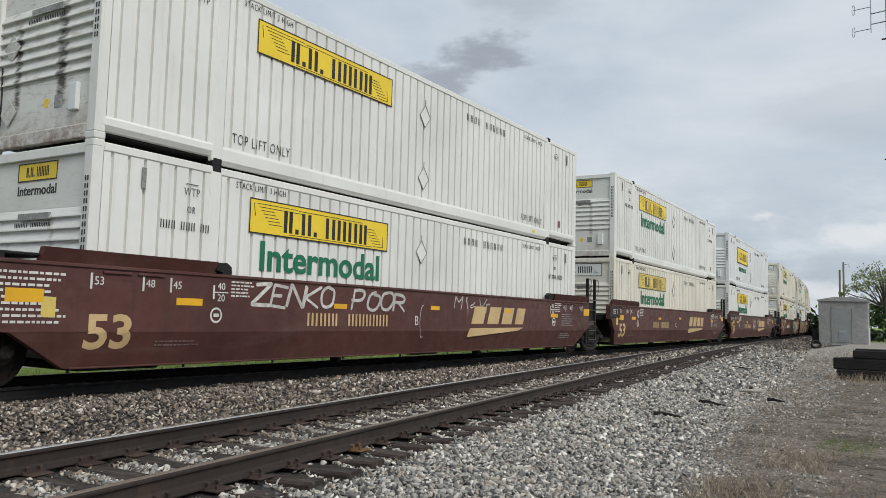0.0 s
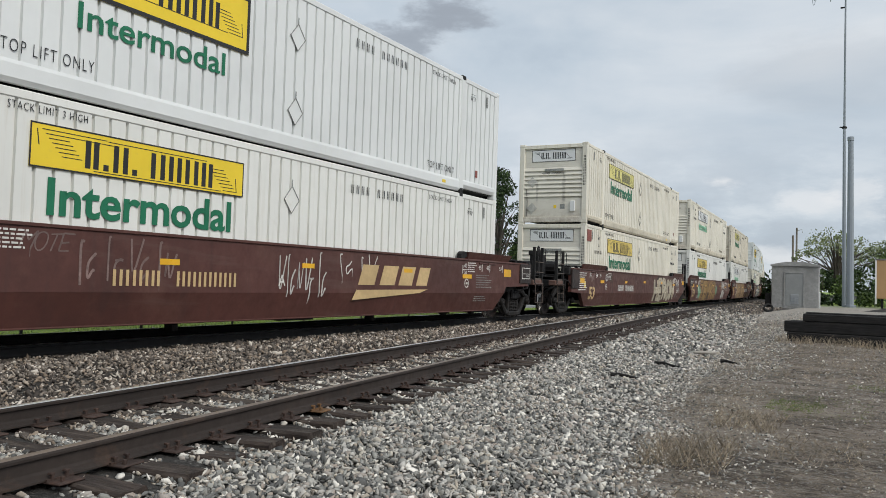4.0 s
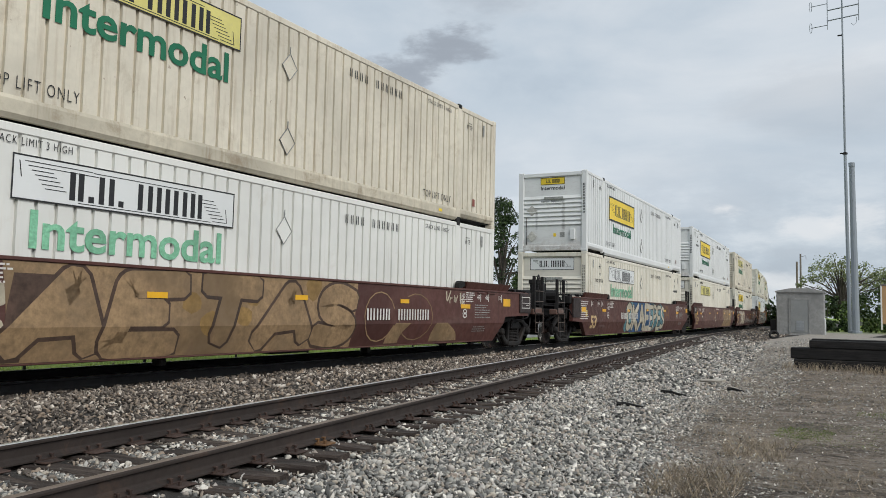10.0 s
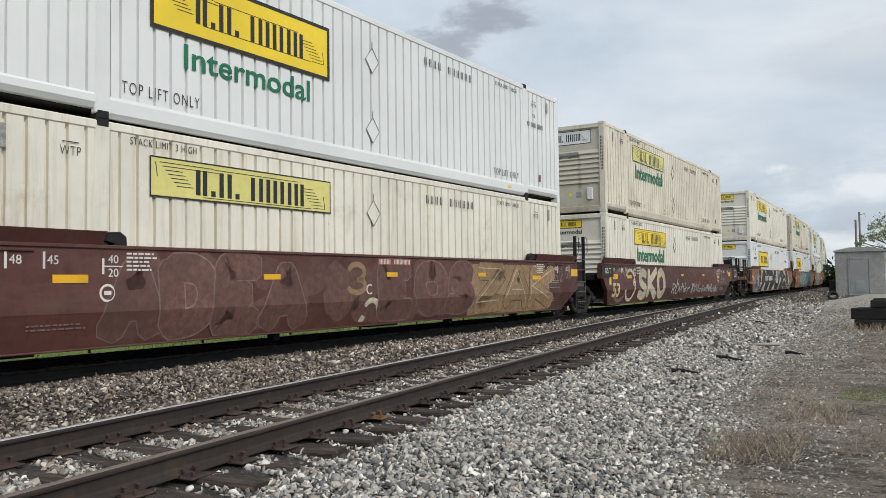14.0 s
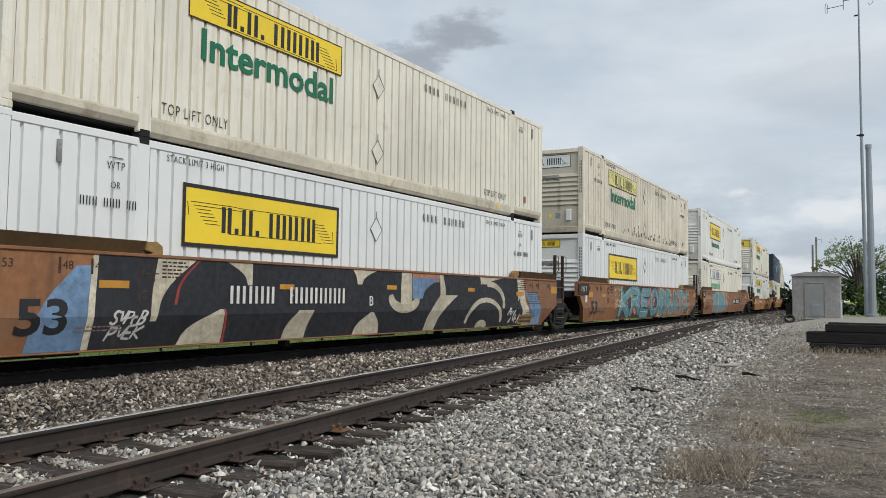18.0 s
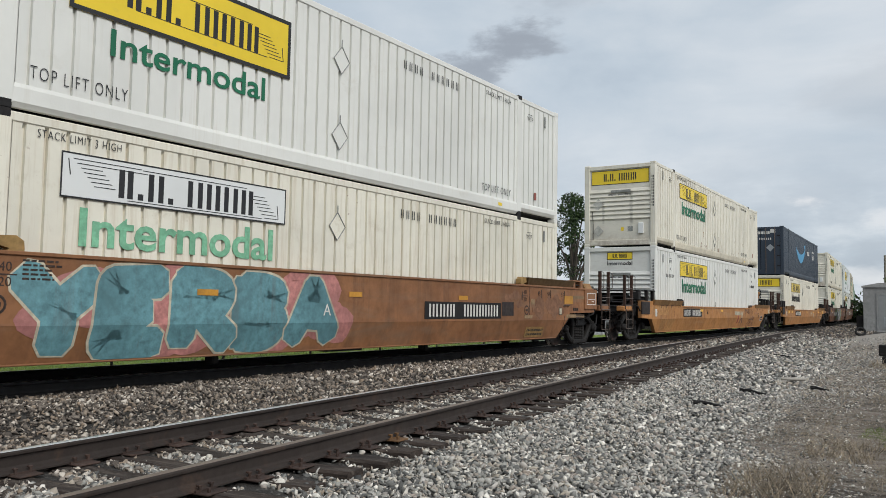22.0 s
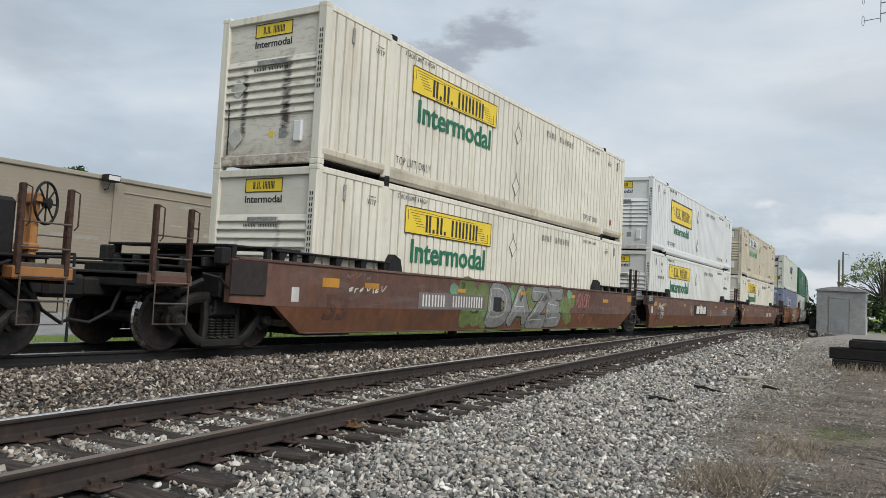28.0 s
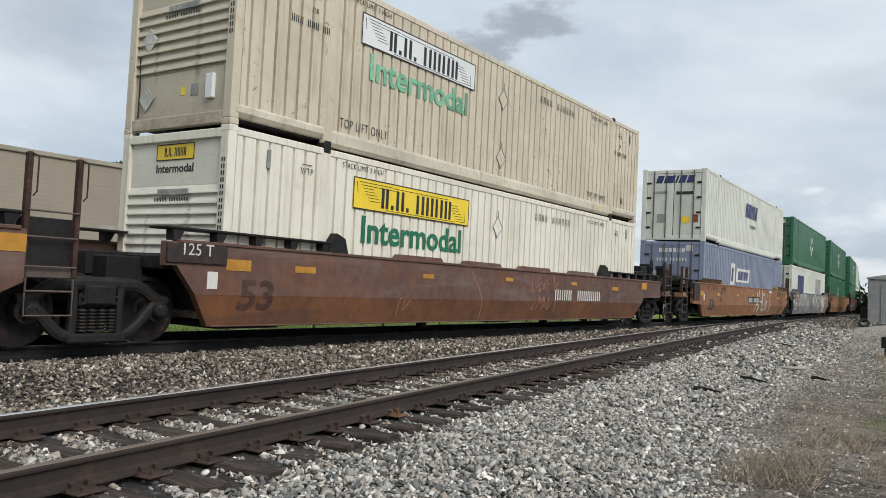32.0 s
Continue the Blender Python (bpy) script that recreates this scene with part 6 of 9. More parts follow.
SWIRL, LOOPS = "vlowvelo", "lolevolw"
WELLS = [
    (M3, 1, 0, "B", [("tag", "ZENKO", 2.74, 4.72, 1.10, 1.48, "white", 0.026), ("tag", "POOR", 5.2, 6.95, 1.06, 1.46, "white", 0.026), ("tag", "Mlove", 8.8, 10.6, 1.18, 1.45, "white", 0.014), ("arc", "white", 7.55, 0.9, 0.12, 0.33, 90, 290, 0.008)]),
    (M3, 0, 0, "C", None),
    (M3, 0, 1, "A", [("tag", LOOPS, 3.3, 5.0, 0.80, 1.46, "rose", 0.016), ("tag", SWIRL, 7.2, 8.6, 0.55, 1.45, "white", 0.014), ("tag", "lolv", 8.8, 10.2, 1.0, 1.45, "white", 0.013), ("tag", "MOTE", 2.6, 3.3, 1.2, 1.45, "rose", 0.010)]),
    (M3, 1, 0, "", [("tag", "veowl", 0.06, 0.52, 1.10, 1.46, "rose", 0.012), ("wedge", "umber", 2.44, 2.93, 2.44, 2.93, 1.12, 1.42), ("cloud", "umber", 10.0, 14.0, 0.5, 1.25, 30, 0.28), ("letters", "HERON", 9.8, 14.2, 0.30, 1.42, "cream", "umber", 0.16, 0.03, 0.0, "tan"), ("tag", "vewlo", 14.7, 15.5, 1.05, 1.40, "white", 0.018), ("tag", "lowev", 14.75, 15.45, 0.66, 1.0, "white", 0.018), ("tag", "ov", 6.5, 6.9, 1.0, 1.4, "rose", 0.010), ("arc", "red", 9.85, 0.75, 0.08, 0.14, 0, 350, 0.02)]),
    (M3, 0, 0, "", [("cloud", "mint", 1.9, 3.1, 0.45, 1.0, 12, 0.24), ("cloud", "mint", 8.5, 9.6, 0.5, 1.05, 9, 0.24), ("wedge", "tan_dim", 2.40, 8.6, 2.9, 9.2, 0.27, 1.49, 0.0004), ("cloud", "gold", 2.7, 8.6, 0.38, 1.42, 46, 0.26, 0.0006), ("cloud", "salmon", 5.5, 8.3, 0.45, 1.2, 7, 0.13, 0.0013), ("wedge", "umber", 3.4, 4.3, 3.3, 3.6, 0.30, 0.95, 0.0014), ("wedge", "umber", 5.6, 5.9, 5.5, 6.3, 0.30, 0.75, 0.0014),
                     ("letters", "TEMKS", 2.7, 9.2, 0.28, 1.47, "gold", "umber", 0.17, 0.04, 0.2), ("arc", "umber", 3.2, 1.5, 0.75, 0.22, 180, 360, 0.03, 0.006), ("tag", "lovw", 1.48, 2.15, 0.36, 0.56, "white", 0.018), ("tag", "Pe", 9.3, 9.9, 1.0, 1.45, "white", 0.014), ("tag", SWIRL, 0.2, 1.3, 1.15, 1.44, "rose", 0.010),
                     ("tag", "SvMvHwT", 12.30, 13.62, 1.10, 1.49, "white", 0.034), ("tag", "OvSwOMO", 12.35, 13.55, 1.00, 1.32, "white", 0.026), ("arc", "white", 12.95, 0.98, 0.48, 0.20, 20, 175, 0.028), ("arc", "white", 12.90, 0.96, 0.42, 0.16, 190, 345, 0.030), ("arc", "white", 13.62, 1.08, 0.11, 0.11, 0, 355, 0.026), ("arc", "white", 12.88, 0.82, 0.26, 0.06, 0, 350, 0.026),
                     ("tag", "ORwY", 12.15, 12.90, 0.42, 0.80, "white", 0.040), ("tag", "OvDB", 12.85, 13.68, 0.34, 0.78, "white", 0.036), ("arc", "white", 12.3, 0.30, 0.35, 0.12, 20, 120, 0.030), ("tag", "ll", 12.45, 12.8, 0.27, 0.48, "white", 0.014)]),
    (M3, 0, 1, "", [("tag", "vowl", 0.3, 0.9, 1.2, 1.44, "rose", 0.011), ("cloud", "cream", 2.2, 2.7, 0.4, 1.3, 7, 0.16), ("wedge", "tan", 2.6, 9.7, 2.7, 9.6, 0.27, 1.49, 0.0004), ("cloud", "gold", 2.9, 9.3, 0.4, 1.4, 22, 0.20, 0.0008), ("wedge", "umber", 2.75, 3.3, 2.65, 2.95, 0.28, 1.35, 0.0014), ("letters", "AETAS", 2.7, 9.75, 0.27, 1.49, "tan", "umber", 0.19, 0.055, 0.2),
                     ("arc", "tan", 10.5, 0.85, 0.55, 0.5, 20, 340, 0.012), ("arc", "tan", 11.9, 0.85, 0.7, 0.5, 160, 480, 0.012), ("wedge", "tan", 11.1, 11.7, 10.8, 11.3, 0.3, 0.72), ("wedge", "tan", 12.8, 13.3, 12.6, 13.9, 0.3, 0.72), ("tag", "vewlo", 13.2, 14.2, 1.15, 1.45, "cream", 0.02)]),
    (M3, 1, 0, "", [("tag", "lvolow", 0.0, 1.8, 0.60, 1.42, "rose", 0.012, 0.1), ("tag", "ovlo", 2.2, 3.7, 0.4, 1.45, "rose", 0.010), ("cloud", "teal", 4.5, 11.0, 0.50, 1.30, 60, 0.30), ("wedge", "deepblue", 5.6, 8.6, 5.3, 8.7, 0.27, 1.49, 0.0010), ("letters", "OKAE", 4.55, 8.5, 0.29, 1.48, "cream", "black", 0.12, 0.05), ("letters", "EPES", 8.4, 11.3, 0.30, 1.42, "cream", "black", 0.085, 0.05)]),
    (M3, 0, 0, "C", [("cloud", "maroonish", 2.2, 11.0, 0.45, 1.35, 60, 0.30), ("letters", "ADEA", 1.9, 5.6, 0.28, 1.47, "maroonish", "rose", 0.20, 0.022), ("arc", "tan", 6.95, 1.22, 0.22, 0.14, -80, 160, 0.05), ("arc", "tan", 6.95, 0.98, 0.24, 0.12, -160, 70, 0.05), ("arc", "cream", 7.4, 0.55, 0.2, 0.16, 0, 150, 0.05), ("wedge", "cream", 7.5, 7.65, 7.1, 7.25, 0.33, 0.6),
                     ("letters", "EOS", 7.6, 11.1, 0.29, 1.46, "maroonish", "rose", 0.20, 0.024), ("wedge", "tan", 11.0, 14.6, 10.9, 15.0, 0.28, 1.42, 0.0006), ("letters", "ZAK", 11.1, 15.2, 0.28, 1.42, "tan", "umber", 0.20, 0.018, 0.1, "cream"), ("tag", "ALNovw", 15.0, 16.4, 0.95, 1.42, "rose", 0.013)]),
    (M3, 0, 1, "A", [("arc", "rose", 0.6, 0.85, 0.6, 0.5, 30, 330, 0.05), ("arc", "cream", 1.6, 0.85, 0.5, 0.5, 200, 500, 0.05), ("letters", "SKO", 2.4, 5.6, 0.30, 1.45, "cream", "maroonish", 0.14, 0.03), ("tag", "ROwNoe", 6.6, 9.3, 0.46, 0.88, "white", 0.020, 0.1), ("tag", "BlOvI", 9.5, 10.7, 0.46, 0.84, "white", 0.020, 0.1), ("tag", "oeveow", 10.75, 11.9, 0.44, 0.78, "white", 0.018, 0.1), ("tag", "MlwoR", 11.95, 12.9, 0.44, 0.78, "white", 0.018, 0.1), ("tag", "eoloHoeo", 12.95, 14.15, 0.42, 0.76, "white", 0.018, 0.1),
                     ("tag", "KNOME", 9.05, 10.05, 1.20, 1.45, "rose", 0.012), ("tag", "vllNvAI", 12.55, 14.3, 1.10, 1.42, "rose", 0.013)]),
    (B3, 1, 0, "B", [("wedge", "blue", 0.95, 1.24, 0.35, 1.2, 0.27, 1.35), ("wedge", "cream", 1.18, 14.4, 1.12, 14.6, 0.27, 1.50, 0.0004), ("wedge", "black", 1.26, 14.1, 1.22, 14.5, 0.27, 1.50, 0.0010),
                     ("wedge", "cream", 2.2, 2.9, 2.1, 2.2, 0.62, 1.50, 0.0018), ("wedge", "cream", 3.38, 3.46, 2.65, 3.5, 0.27, 0.78, 0.0018), ("wedge", "cream", 3.5, 4.05, 3.95, 4.05, 1.15, 1.50, 0.0018), ("wedge", "cream", 5.2, 5.6, 4.87, 5.45, 0.27, 0.75, 0.0018), ("wedge", "cream", 6.7, 7.5, 6.85, 7.0, 1.22, 1.50, 0.0018), ("wedge", "cream", 7.3, 7.4, 6.85, 7.7, 0.27, 0.69, 0.0018),
                     ("arc", "cream", 8.5, 0.98, 0.50, 0.22, 180, 350, 0.10, 0.0018), ("wedge", "cream", 8.38, 8.76, 8.35, 8.78, 0.85, 1.50, 0.0020), ("wedge", "salmon", 8.78, 9.95, 8.8, 9.9, 1.32, 1.50, 0.0018), ("wedge", "blue", 8.78, 9.95, 8.8, 9.2, 0.96, 1.40, 0.0020), ("wedge", "cream", 9.92, 10.06, 9.96, 10.2, 0.95, 1.50, 0.0024), ("wedge", "cream", 9.96, 10.75, 9.40, 9.85, 0.27, 1.04, 0.0022),
                     ("arc", "cream", 12.2, 0.36, 0.95, 0.58, 5, 175, 0.06, 0.0018), ("wedge", "cream", 11.85, 13.2, 11.9, 12.3, 1.32, 1.50, 0.0018), ("arc", "cream", 12.35, 0.85, 0.85, 0.48, -10, 95, 0.07, 0.0020), ("arc", "cream", 12.1, 0.27, 0.22, 0.10, 0, 180, 0.08, 0.0018), ("wedge", "cream", 14.0, 14.36, 14.05, 14.42, 0.92, 1.50, 0.0018), ("wedge", "cream", 14.1, 14.45, 14.5, 14.98, 0.27, 0.98, 0.0020), ("wedge", "blue", 14.5, 15.3, 15.0, 15.7, 0.27, 1.15, 0.0016),
                     ("wedge", "red", 2.94, 2.98, 2.5, 2.55, 0.85, 1.50, 0.0022), ("wedge", "red", 3.47, 3.5, 3.52, 3.56, 0.27, 0.78, 0.0022), ("tag", "SvPeB", 1.5, 2.05, 0.58, 0.78, "white", 0.016), ("tag", "PvEK", 1.48, 2.0, 0.38, 0.58, "white", 0.016), ("tag", "Poeo", 13.55, 14.0, 0.55, 0.72, "white", 0.020), ("tag", "oveR", 13.65, 14.35, 0.34, 0.54, "white", 0.020)]),
    (B3, 0, 0, "", [("tag", "oelov", 2.9, 3.75, 1.28, 1.46, "cream", 0.014), ("tag", "wlev", 2.85, 3.8, 1.06, 1.26, "cream", 0.014), ("tag", "veow", 2.9, 3.85, 0.86, 1.05, "cream", 0.014), ("tag", "DvoO", 2.85, 3.85, 0.68, 0.85, "cream", 0.014), ("wedge", "umber", 3.9, 9.0, 3.3, 9.0, 0.27, 1.49, 0.0003), ("cloud", "pink", 4.2, 8.9, 0.42, 1.40, 44, 0.27, 0.0006), ("letters", "KREO", 3.5, 9.2, 0.27, 1.49, "teal", "black", 0.18, 0.04, 0.15, "white"),
                     ("cloud", "salmon", 9.4, 15.5, 0.42, 1.30, 60, 0.26), ("letters", "BRATO", 9.3, 15.0, 0.28, 1.43, "teal", "cream", 0.165, 0.028), ("arc", "cream", 15.0, 0.45, 0.07, 0.1, 0, 350, 0.03), ("arc", "cream", 15.35, 0.42, 0.06, 0.09, 0, 350, 0.03)]),
    (B3, 0, 1, "A", [("tag", "vloeloe", 0.23, 1.4, 1.0, 1.42, "cream", 0.018), ("arc", "cream", 1.0, 0.98, 0.35, 0.05, 180, 350, 0.012), ("cloud", "pink", 2.0, 7.7, 0.50, 1.25, 40, 0.36), ("letters", "YERBA", 2.15, 7.5, 0.27, 1.48, "teal", "cream", 0.22, 0.035)]),
    (O1, 1, 1, "", [("wedge", "cream", 10.24, 11.31, 10.30, 11.36, 0.82, 0.98), ("wedge", "red", 10.84, 11.05, 10.81, 11.02, 0.46, 0.80), ("wedge", "cream", 11.38, 11.52, 11.56, 11.70, 0.70, 0.99), ("wedge", "maroonish", 11.56, 11.70, 11.73, 11.90, 0.45, 0.69),
                    ("wedge", "cream", 11.78, 11.98, 11.52, 11.70, 0.70, 0.98, 0.0004), ("wedge", "maroonish", 11.50, 11.68, 11.27, 11.43, 0.45, 0.69, 0.0004), ("tag", "BNIoo", 12.33, 12.74, 0.99, 1.08, "maroonish", 0.008, 0.0),
                    ("tag", "vwelo", 12.7, 14.0, 0.85, 1.08, "maroonish", 0.014), ("tag", "lvEv", 13.3, 14.2, 0.58, 0.80, "maroonish", 0.012, 0.1), ("tag", "ZREA", 12.85, 14.1, 0.29, 0.64, "maroonish", 0.015, 0.12), ("arc", "umber", 4.6, 1.075, 1.8, 0.012, 180, 360, 0.008), ("cloud", "salmon", 14.3, 14.7, 0.86, 0.95, 4, 0.07),
                    ("wedge", "amber", -0.88, 0.70, -0.92, 0.76, 0.83, 1.13), ("wedge", "amber", -0.03, 0.62, -0.05, 0.38, 0.31, 0.70), ("wedge", "amber", 0.78, 1.58, 0.62, 1.32, 0.31, 0.70), ("tag", "Nl", 5.66, 5.88, 0.84, 1.03, "umber", 0.010, 0.0)]),
    (O1, 1, 1, "", [("wedge", "cream", 9.9, 10.8, 10.0, 10.2, 0.74, 0.98), ("wedge", "cream", 10.9, 11.1, 11.3, 11.5, 0.62, 0.98), ("wedge", "cream", 11.6, 11.8, 11.1, 11.25, 0.62, 0.98, 0.0004), ("tag", "vowl", 13.0, 13.8, 0.7, 1.0, "maroonish", 0.014)]),
    (F3, 1, 0, "", [("tag", "wvlol", 0.75, 1.75, 1.22, 1.34, "rose", 0.010), ("tag", "oeovlov", 0.85, 1.95, 0.98, 1.14, "white", 0.013), ("cloud", "olive", 5.1, 11.4, 0.45, 1.2, 60, 0.30), ("cloud", "mint", 4.5, 5.1, 1.1, 1.3, 4, 0.13), ("cloud", "mint", 5.2, 11.2, 0.45, 1.25, 22, 0.13, 0.0009), ("cloud", "gold", 6.2, 10.4, 0.45, 1.25, 14, 0.12, 0.0012),
                     ("letters", "DAZE", 6.2, 10.7, 0.28, 1.39, "grey", "black", 0.19, 0.03, 0.05, "white"), ("wedge", "black", 6.42, 6.82, 6.42, 6.82, 0.71, 1.04, 0.0075), ("tag", "vOlOR", 11.6, 12.75, 0.85, 1.33, "pink", 0.013), ("tag", "oe", 12.0, 12.5, 0.5, 0.8, "pink", 0.011)]),
    (F3, 0, 0, "", [("tag", "lvlow", 0.57, 1.15, 0.95, 1.18, "white", 0.016), ("tag", "HAo", 1.0, 1.42, 0.85, 1.12, "white", 0.014), ("tag", "SvOR", 0.62, 1.4, 0.55, 0.82, "white", 0.016), ("cloud", "tan", 6.0, 6.25, 0.72, 1.0, 4, 0.14), ("cloud", "tan", 10.0, 10.3, 0.75, 1.0, 4, 0.12), ("tag", "EvoR", 13.2, 14.2, 0.75, 1.05, "white", 0.016)]),
    (F3, 0, 1, "", [("tag", "lvowelo", 9.0, 10.6, 0.9, 1.38, "salmon", 0.016), ("tag", "oMvol", 9.2, 10.5, 0.45, 0.85, "salmon", 0.018), ("wedge", "salmon", 6.41, 6.44, 6.93, 6.96, 0.3, 1.3), ("tag", "lv", 3.9, 4.3, 0.4, 0.7, "salmon", 0.012)]),
    (B3, 1, 0, "", [("tag", "AHOoT", 8.6, 12.4, 0.33, 1.45, "white", 0.045)]),
    (("grey", "M"), 0, 0, "", [("cloud", "cream", 1.0, 14.0, 0.45, 1.4, 60, 0.26), ("letters", "EOSAR", 2.0, 12.0, 0.32, 1.46, "grey", "teal", 0.22, 0.04)]),
    (("brown", "M"), 0, 1, "", None),
    (M3, 1, 0, "", None), (M3, 0, 0, "", None), (M3, 0, 1, "", None),
    (B3, 1, 0, "", None), (B3, 0, 0, "", None), (B3, 0, 1, "", None),
    (M3, 1, 0, "", None), (M3, 0, 0, "", None), (M3, 0, 1, "", None),
    (F3, 1, 0, "", None), (F3, 0, 0, "", None), (F3, 0, 1, "", None),
    (B3, 1, 0, "", None), (B3, 0, 0, "", None), (B3, 0, 1, "", None),
]
# upper and lower container of each well: paint, sign, word, end, marks
BOXES = [
    ((WHITE, "plain", None, "small", ("soot",)), (WHITE, "yellow", "green", "small", ())),
    ((WHITE, "yellow", "green", "small", ()), (CREAM, "dull", "green", "framed", ())),
    ((BRIGHT, "bordered", "small", "small", ()), (WHITE, "yellow", "green", "small", ())),
    ((CREAM, "pale", "green", "framed", ()), (CREAM, "dull", "green", "framed", ("patch",))),
    ((CREAM, "white", "faded", "framed", ("spots",)), (WHITE, "dull", "green", "framed", ())),
    ((DIRTY, "pale", "green", "framed", ("soot",)), (WHITE, "white", "faded", "framed", ())),
    ((BRIGHT, "bordered", "small", "small", ()), (CREAM, "white", "faded", "framed", ())),
    ((BRIGHT, "bordered", "small", "small", ()), (CREAM, "pale", None, "framed", ())),
    ((DIRTY, "pale", "green", "framed", ("spots",)), (CREAM, "yellow", "green", "small", ())),
    ((CREAM, "yellow", "green", "small", ()), (BRIGHT, "big", None, "small", ())),
    ((DIRTY, "pale", "green", "framed", ("rust",)), (BRIGHT, "big", None, "small", ())),
    ((WHITE, "bordered", "small", "small", ("soot",)), (CREAM, "white", "faded", "framed", ())),
    ((CREAM, "yellow", "green", "full", ("spots",)), (WHITE, "yellow", "green", "small", ())),
    ((NAVY, "arc", None, "doors_dark", ("bare",)), (CREAM, "dull", "black", "full", ())),
    ((CREAM, "yellow", "green", "small", ("soot",)), (CREAM, "yellow", "green", "small", ())),
    ((BRIGHT, "bordered", "small", "small", ()), (WHITE, "yellow", "green", "small", ())),
    ((BEIGE, "white", "faded", "framed", ()), (CREAM, "yellow", "green", "small", ())),
    ((PALE, "slant", None, "doors", ("bare",)), (SLATE, "badge", None, "doors_dark", ("bare",))),
    ((GREEN, "swirl", None, "doors_dark", ("bare",)), (PALE, "panel", None, "doors_dark", ("bare",))),
    ((GREEN, "swirl", None, "doors_dark", ("bare",)), (GREEN, "swirl", None, "doors_dark", ("bare",))),
    ((GREEN, "swirl", None, "doors_dark", ("bare",)), (GREEN, None, None, "doors_dark", ("bare",))),
    ((PALE, None, None, "doors", ("bare", "far")), (WHITE, "yellow", None, "small", ("bare", "far"))),
    ((GREEN, None, None, "doors_dark", ("bare", "far")), (GREEN, None, None, "doors_dark", ("bare", "far"))),
]
PAINTS["orange_red"] = material("spray_orange_red", (0.40, 0.12, 0.03), 0.6, vary=(0.14, 3))

TRAIN = []     # (thing, distance of its front at 0 s, foot above the rail)


def build_train():
    y = FIRST
    rng = random.Random(5)
    for k, (kind, first, last, letter, art) in enumerate(WELLS):
        car = make_well(k, kind, bool(first), bool(last), letter, art)
        TRAIN.append((car, y, 0.0))
        if k < len(BOXES):
            pair = BOXES[k]
        else:
            pick = [(GREEN, None, None, "doors_dark", ("bare", "far")), (GREEN, None, None, "doors_dark", ("bare", "far")), (WHITE, "yellow", None, "small", ("bare", "far")), (PALE, None, None, "doors", ("bare", "far"))]
            pair = (rng.choice(pick), rng.choice(pick))
        for level, spec in enumerate(reversed(pair)):
            box = make_container(2 * k + level, *spec)
            TRAIN.append((box, y, 0.285 + level * (BOX_H + 0.004)))
        y += BOX_L + (GAP_OUT if last else GAP_IN)


build_train()


def train_pose(front, foot, t):
    """Pose of a thing of the train whose front stood at that distance at 0 s."""
    y = front - SPEED * t + 0.00045 * t * t
    mid = y + BOX_L / 2
    turn = main_turn(mid)
    a = radians(turn)
    return pose(main_x(mid) + math.sin(a) * BOX_L / 2, mid - math.cos(a) * BOX_L / 2, MAIN_Z + foot, 0, 0, turn)


# ================= ground, ballast, tracks =================
def smooth(a, b, x):
    u = min(max((x - a) / (b - a), 0.0), 1.0)
    return u * u * (3 - 2 * u)


def wob(x, y, s, seed=0.0):
    return noise.noise((x * s + seed, y * s - seed, seed * 0.37))


def bed_height(x, y):
    """Top of the ballast: level under each track, falling off to the verges."""
    d1 = abs(x - near_x(y)) if y < 60 else 99.0
    d2 = abs(x - main_x(y))
    h1 = -0.218 - 0.035 * smooth(0.85, 1.25, d1) - 0.20 * smooth(1.7, 4.2, d1)
    h2 = MAIN_Z - 0.19 - 0.42 * smooth(1.7, 4.0, d2)
    h = max(h1, h2)
    return h + 0.018 * wob(x, y, 1.1) + 0.010 * wob(x, y, 3.3, 4)


def edge_x(y):
    """Where the dense ballast of the siding gives way to the verge."""
    return float(np.interp(y, (-10, 4.5, 5.6, 7.0, 10.5, 16.3, 29.4, 51.0), (-1.2, -1.3, -1.6, -2.05, -2.75, -3.15, -4.4, -6.9))) + 0.30 * wob(0.0, y, 0.9, 3)


def ground_height(x, y):
    h = GROUND + 0.05 * wob(x, y, 0.25, 2) + 0.02 * wob(x, y, 1.3, 7)
    left = smooth(3.0, 8.0, main_x(min(y, 400)) - x)
    h -= 0.30 * left
    mid = smooth(-0.15, -1.5, x - edge_x(y))
    return h - 0.25 * mid * (1 - left)


def sheet(name, xs, ys, height, mat):
    v = [(x, y, height(x, y)) for y in ys for x in xs]
    w = len(xs)
    f = [(j * w + i, j * w + i + 1, (j + 1) * w + i + 1, (j + 1) * w + i) for j in range(len(ys) - 1) for i in range(w - 1)]
    me = bpy.data.meshes.new(name)
    me.from_pydata(v, [], f)
    me.polygons.foreach_set("use_smooth", [True] * len(f))
    me.materials.append(mat)
    me.update()
    return new(name, me)


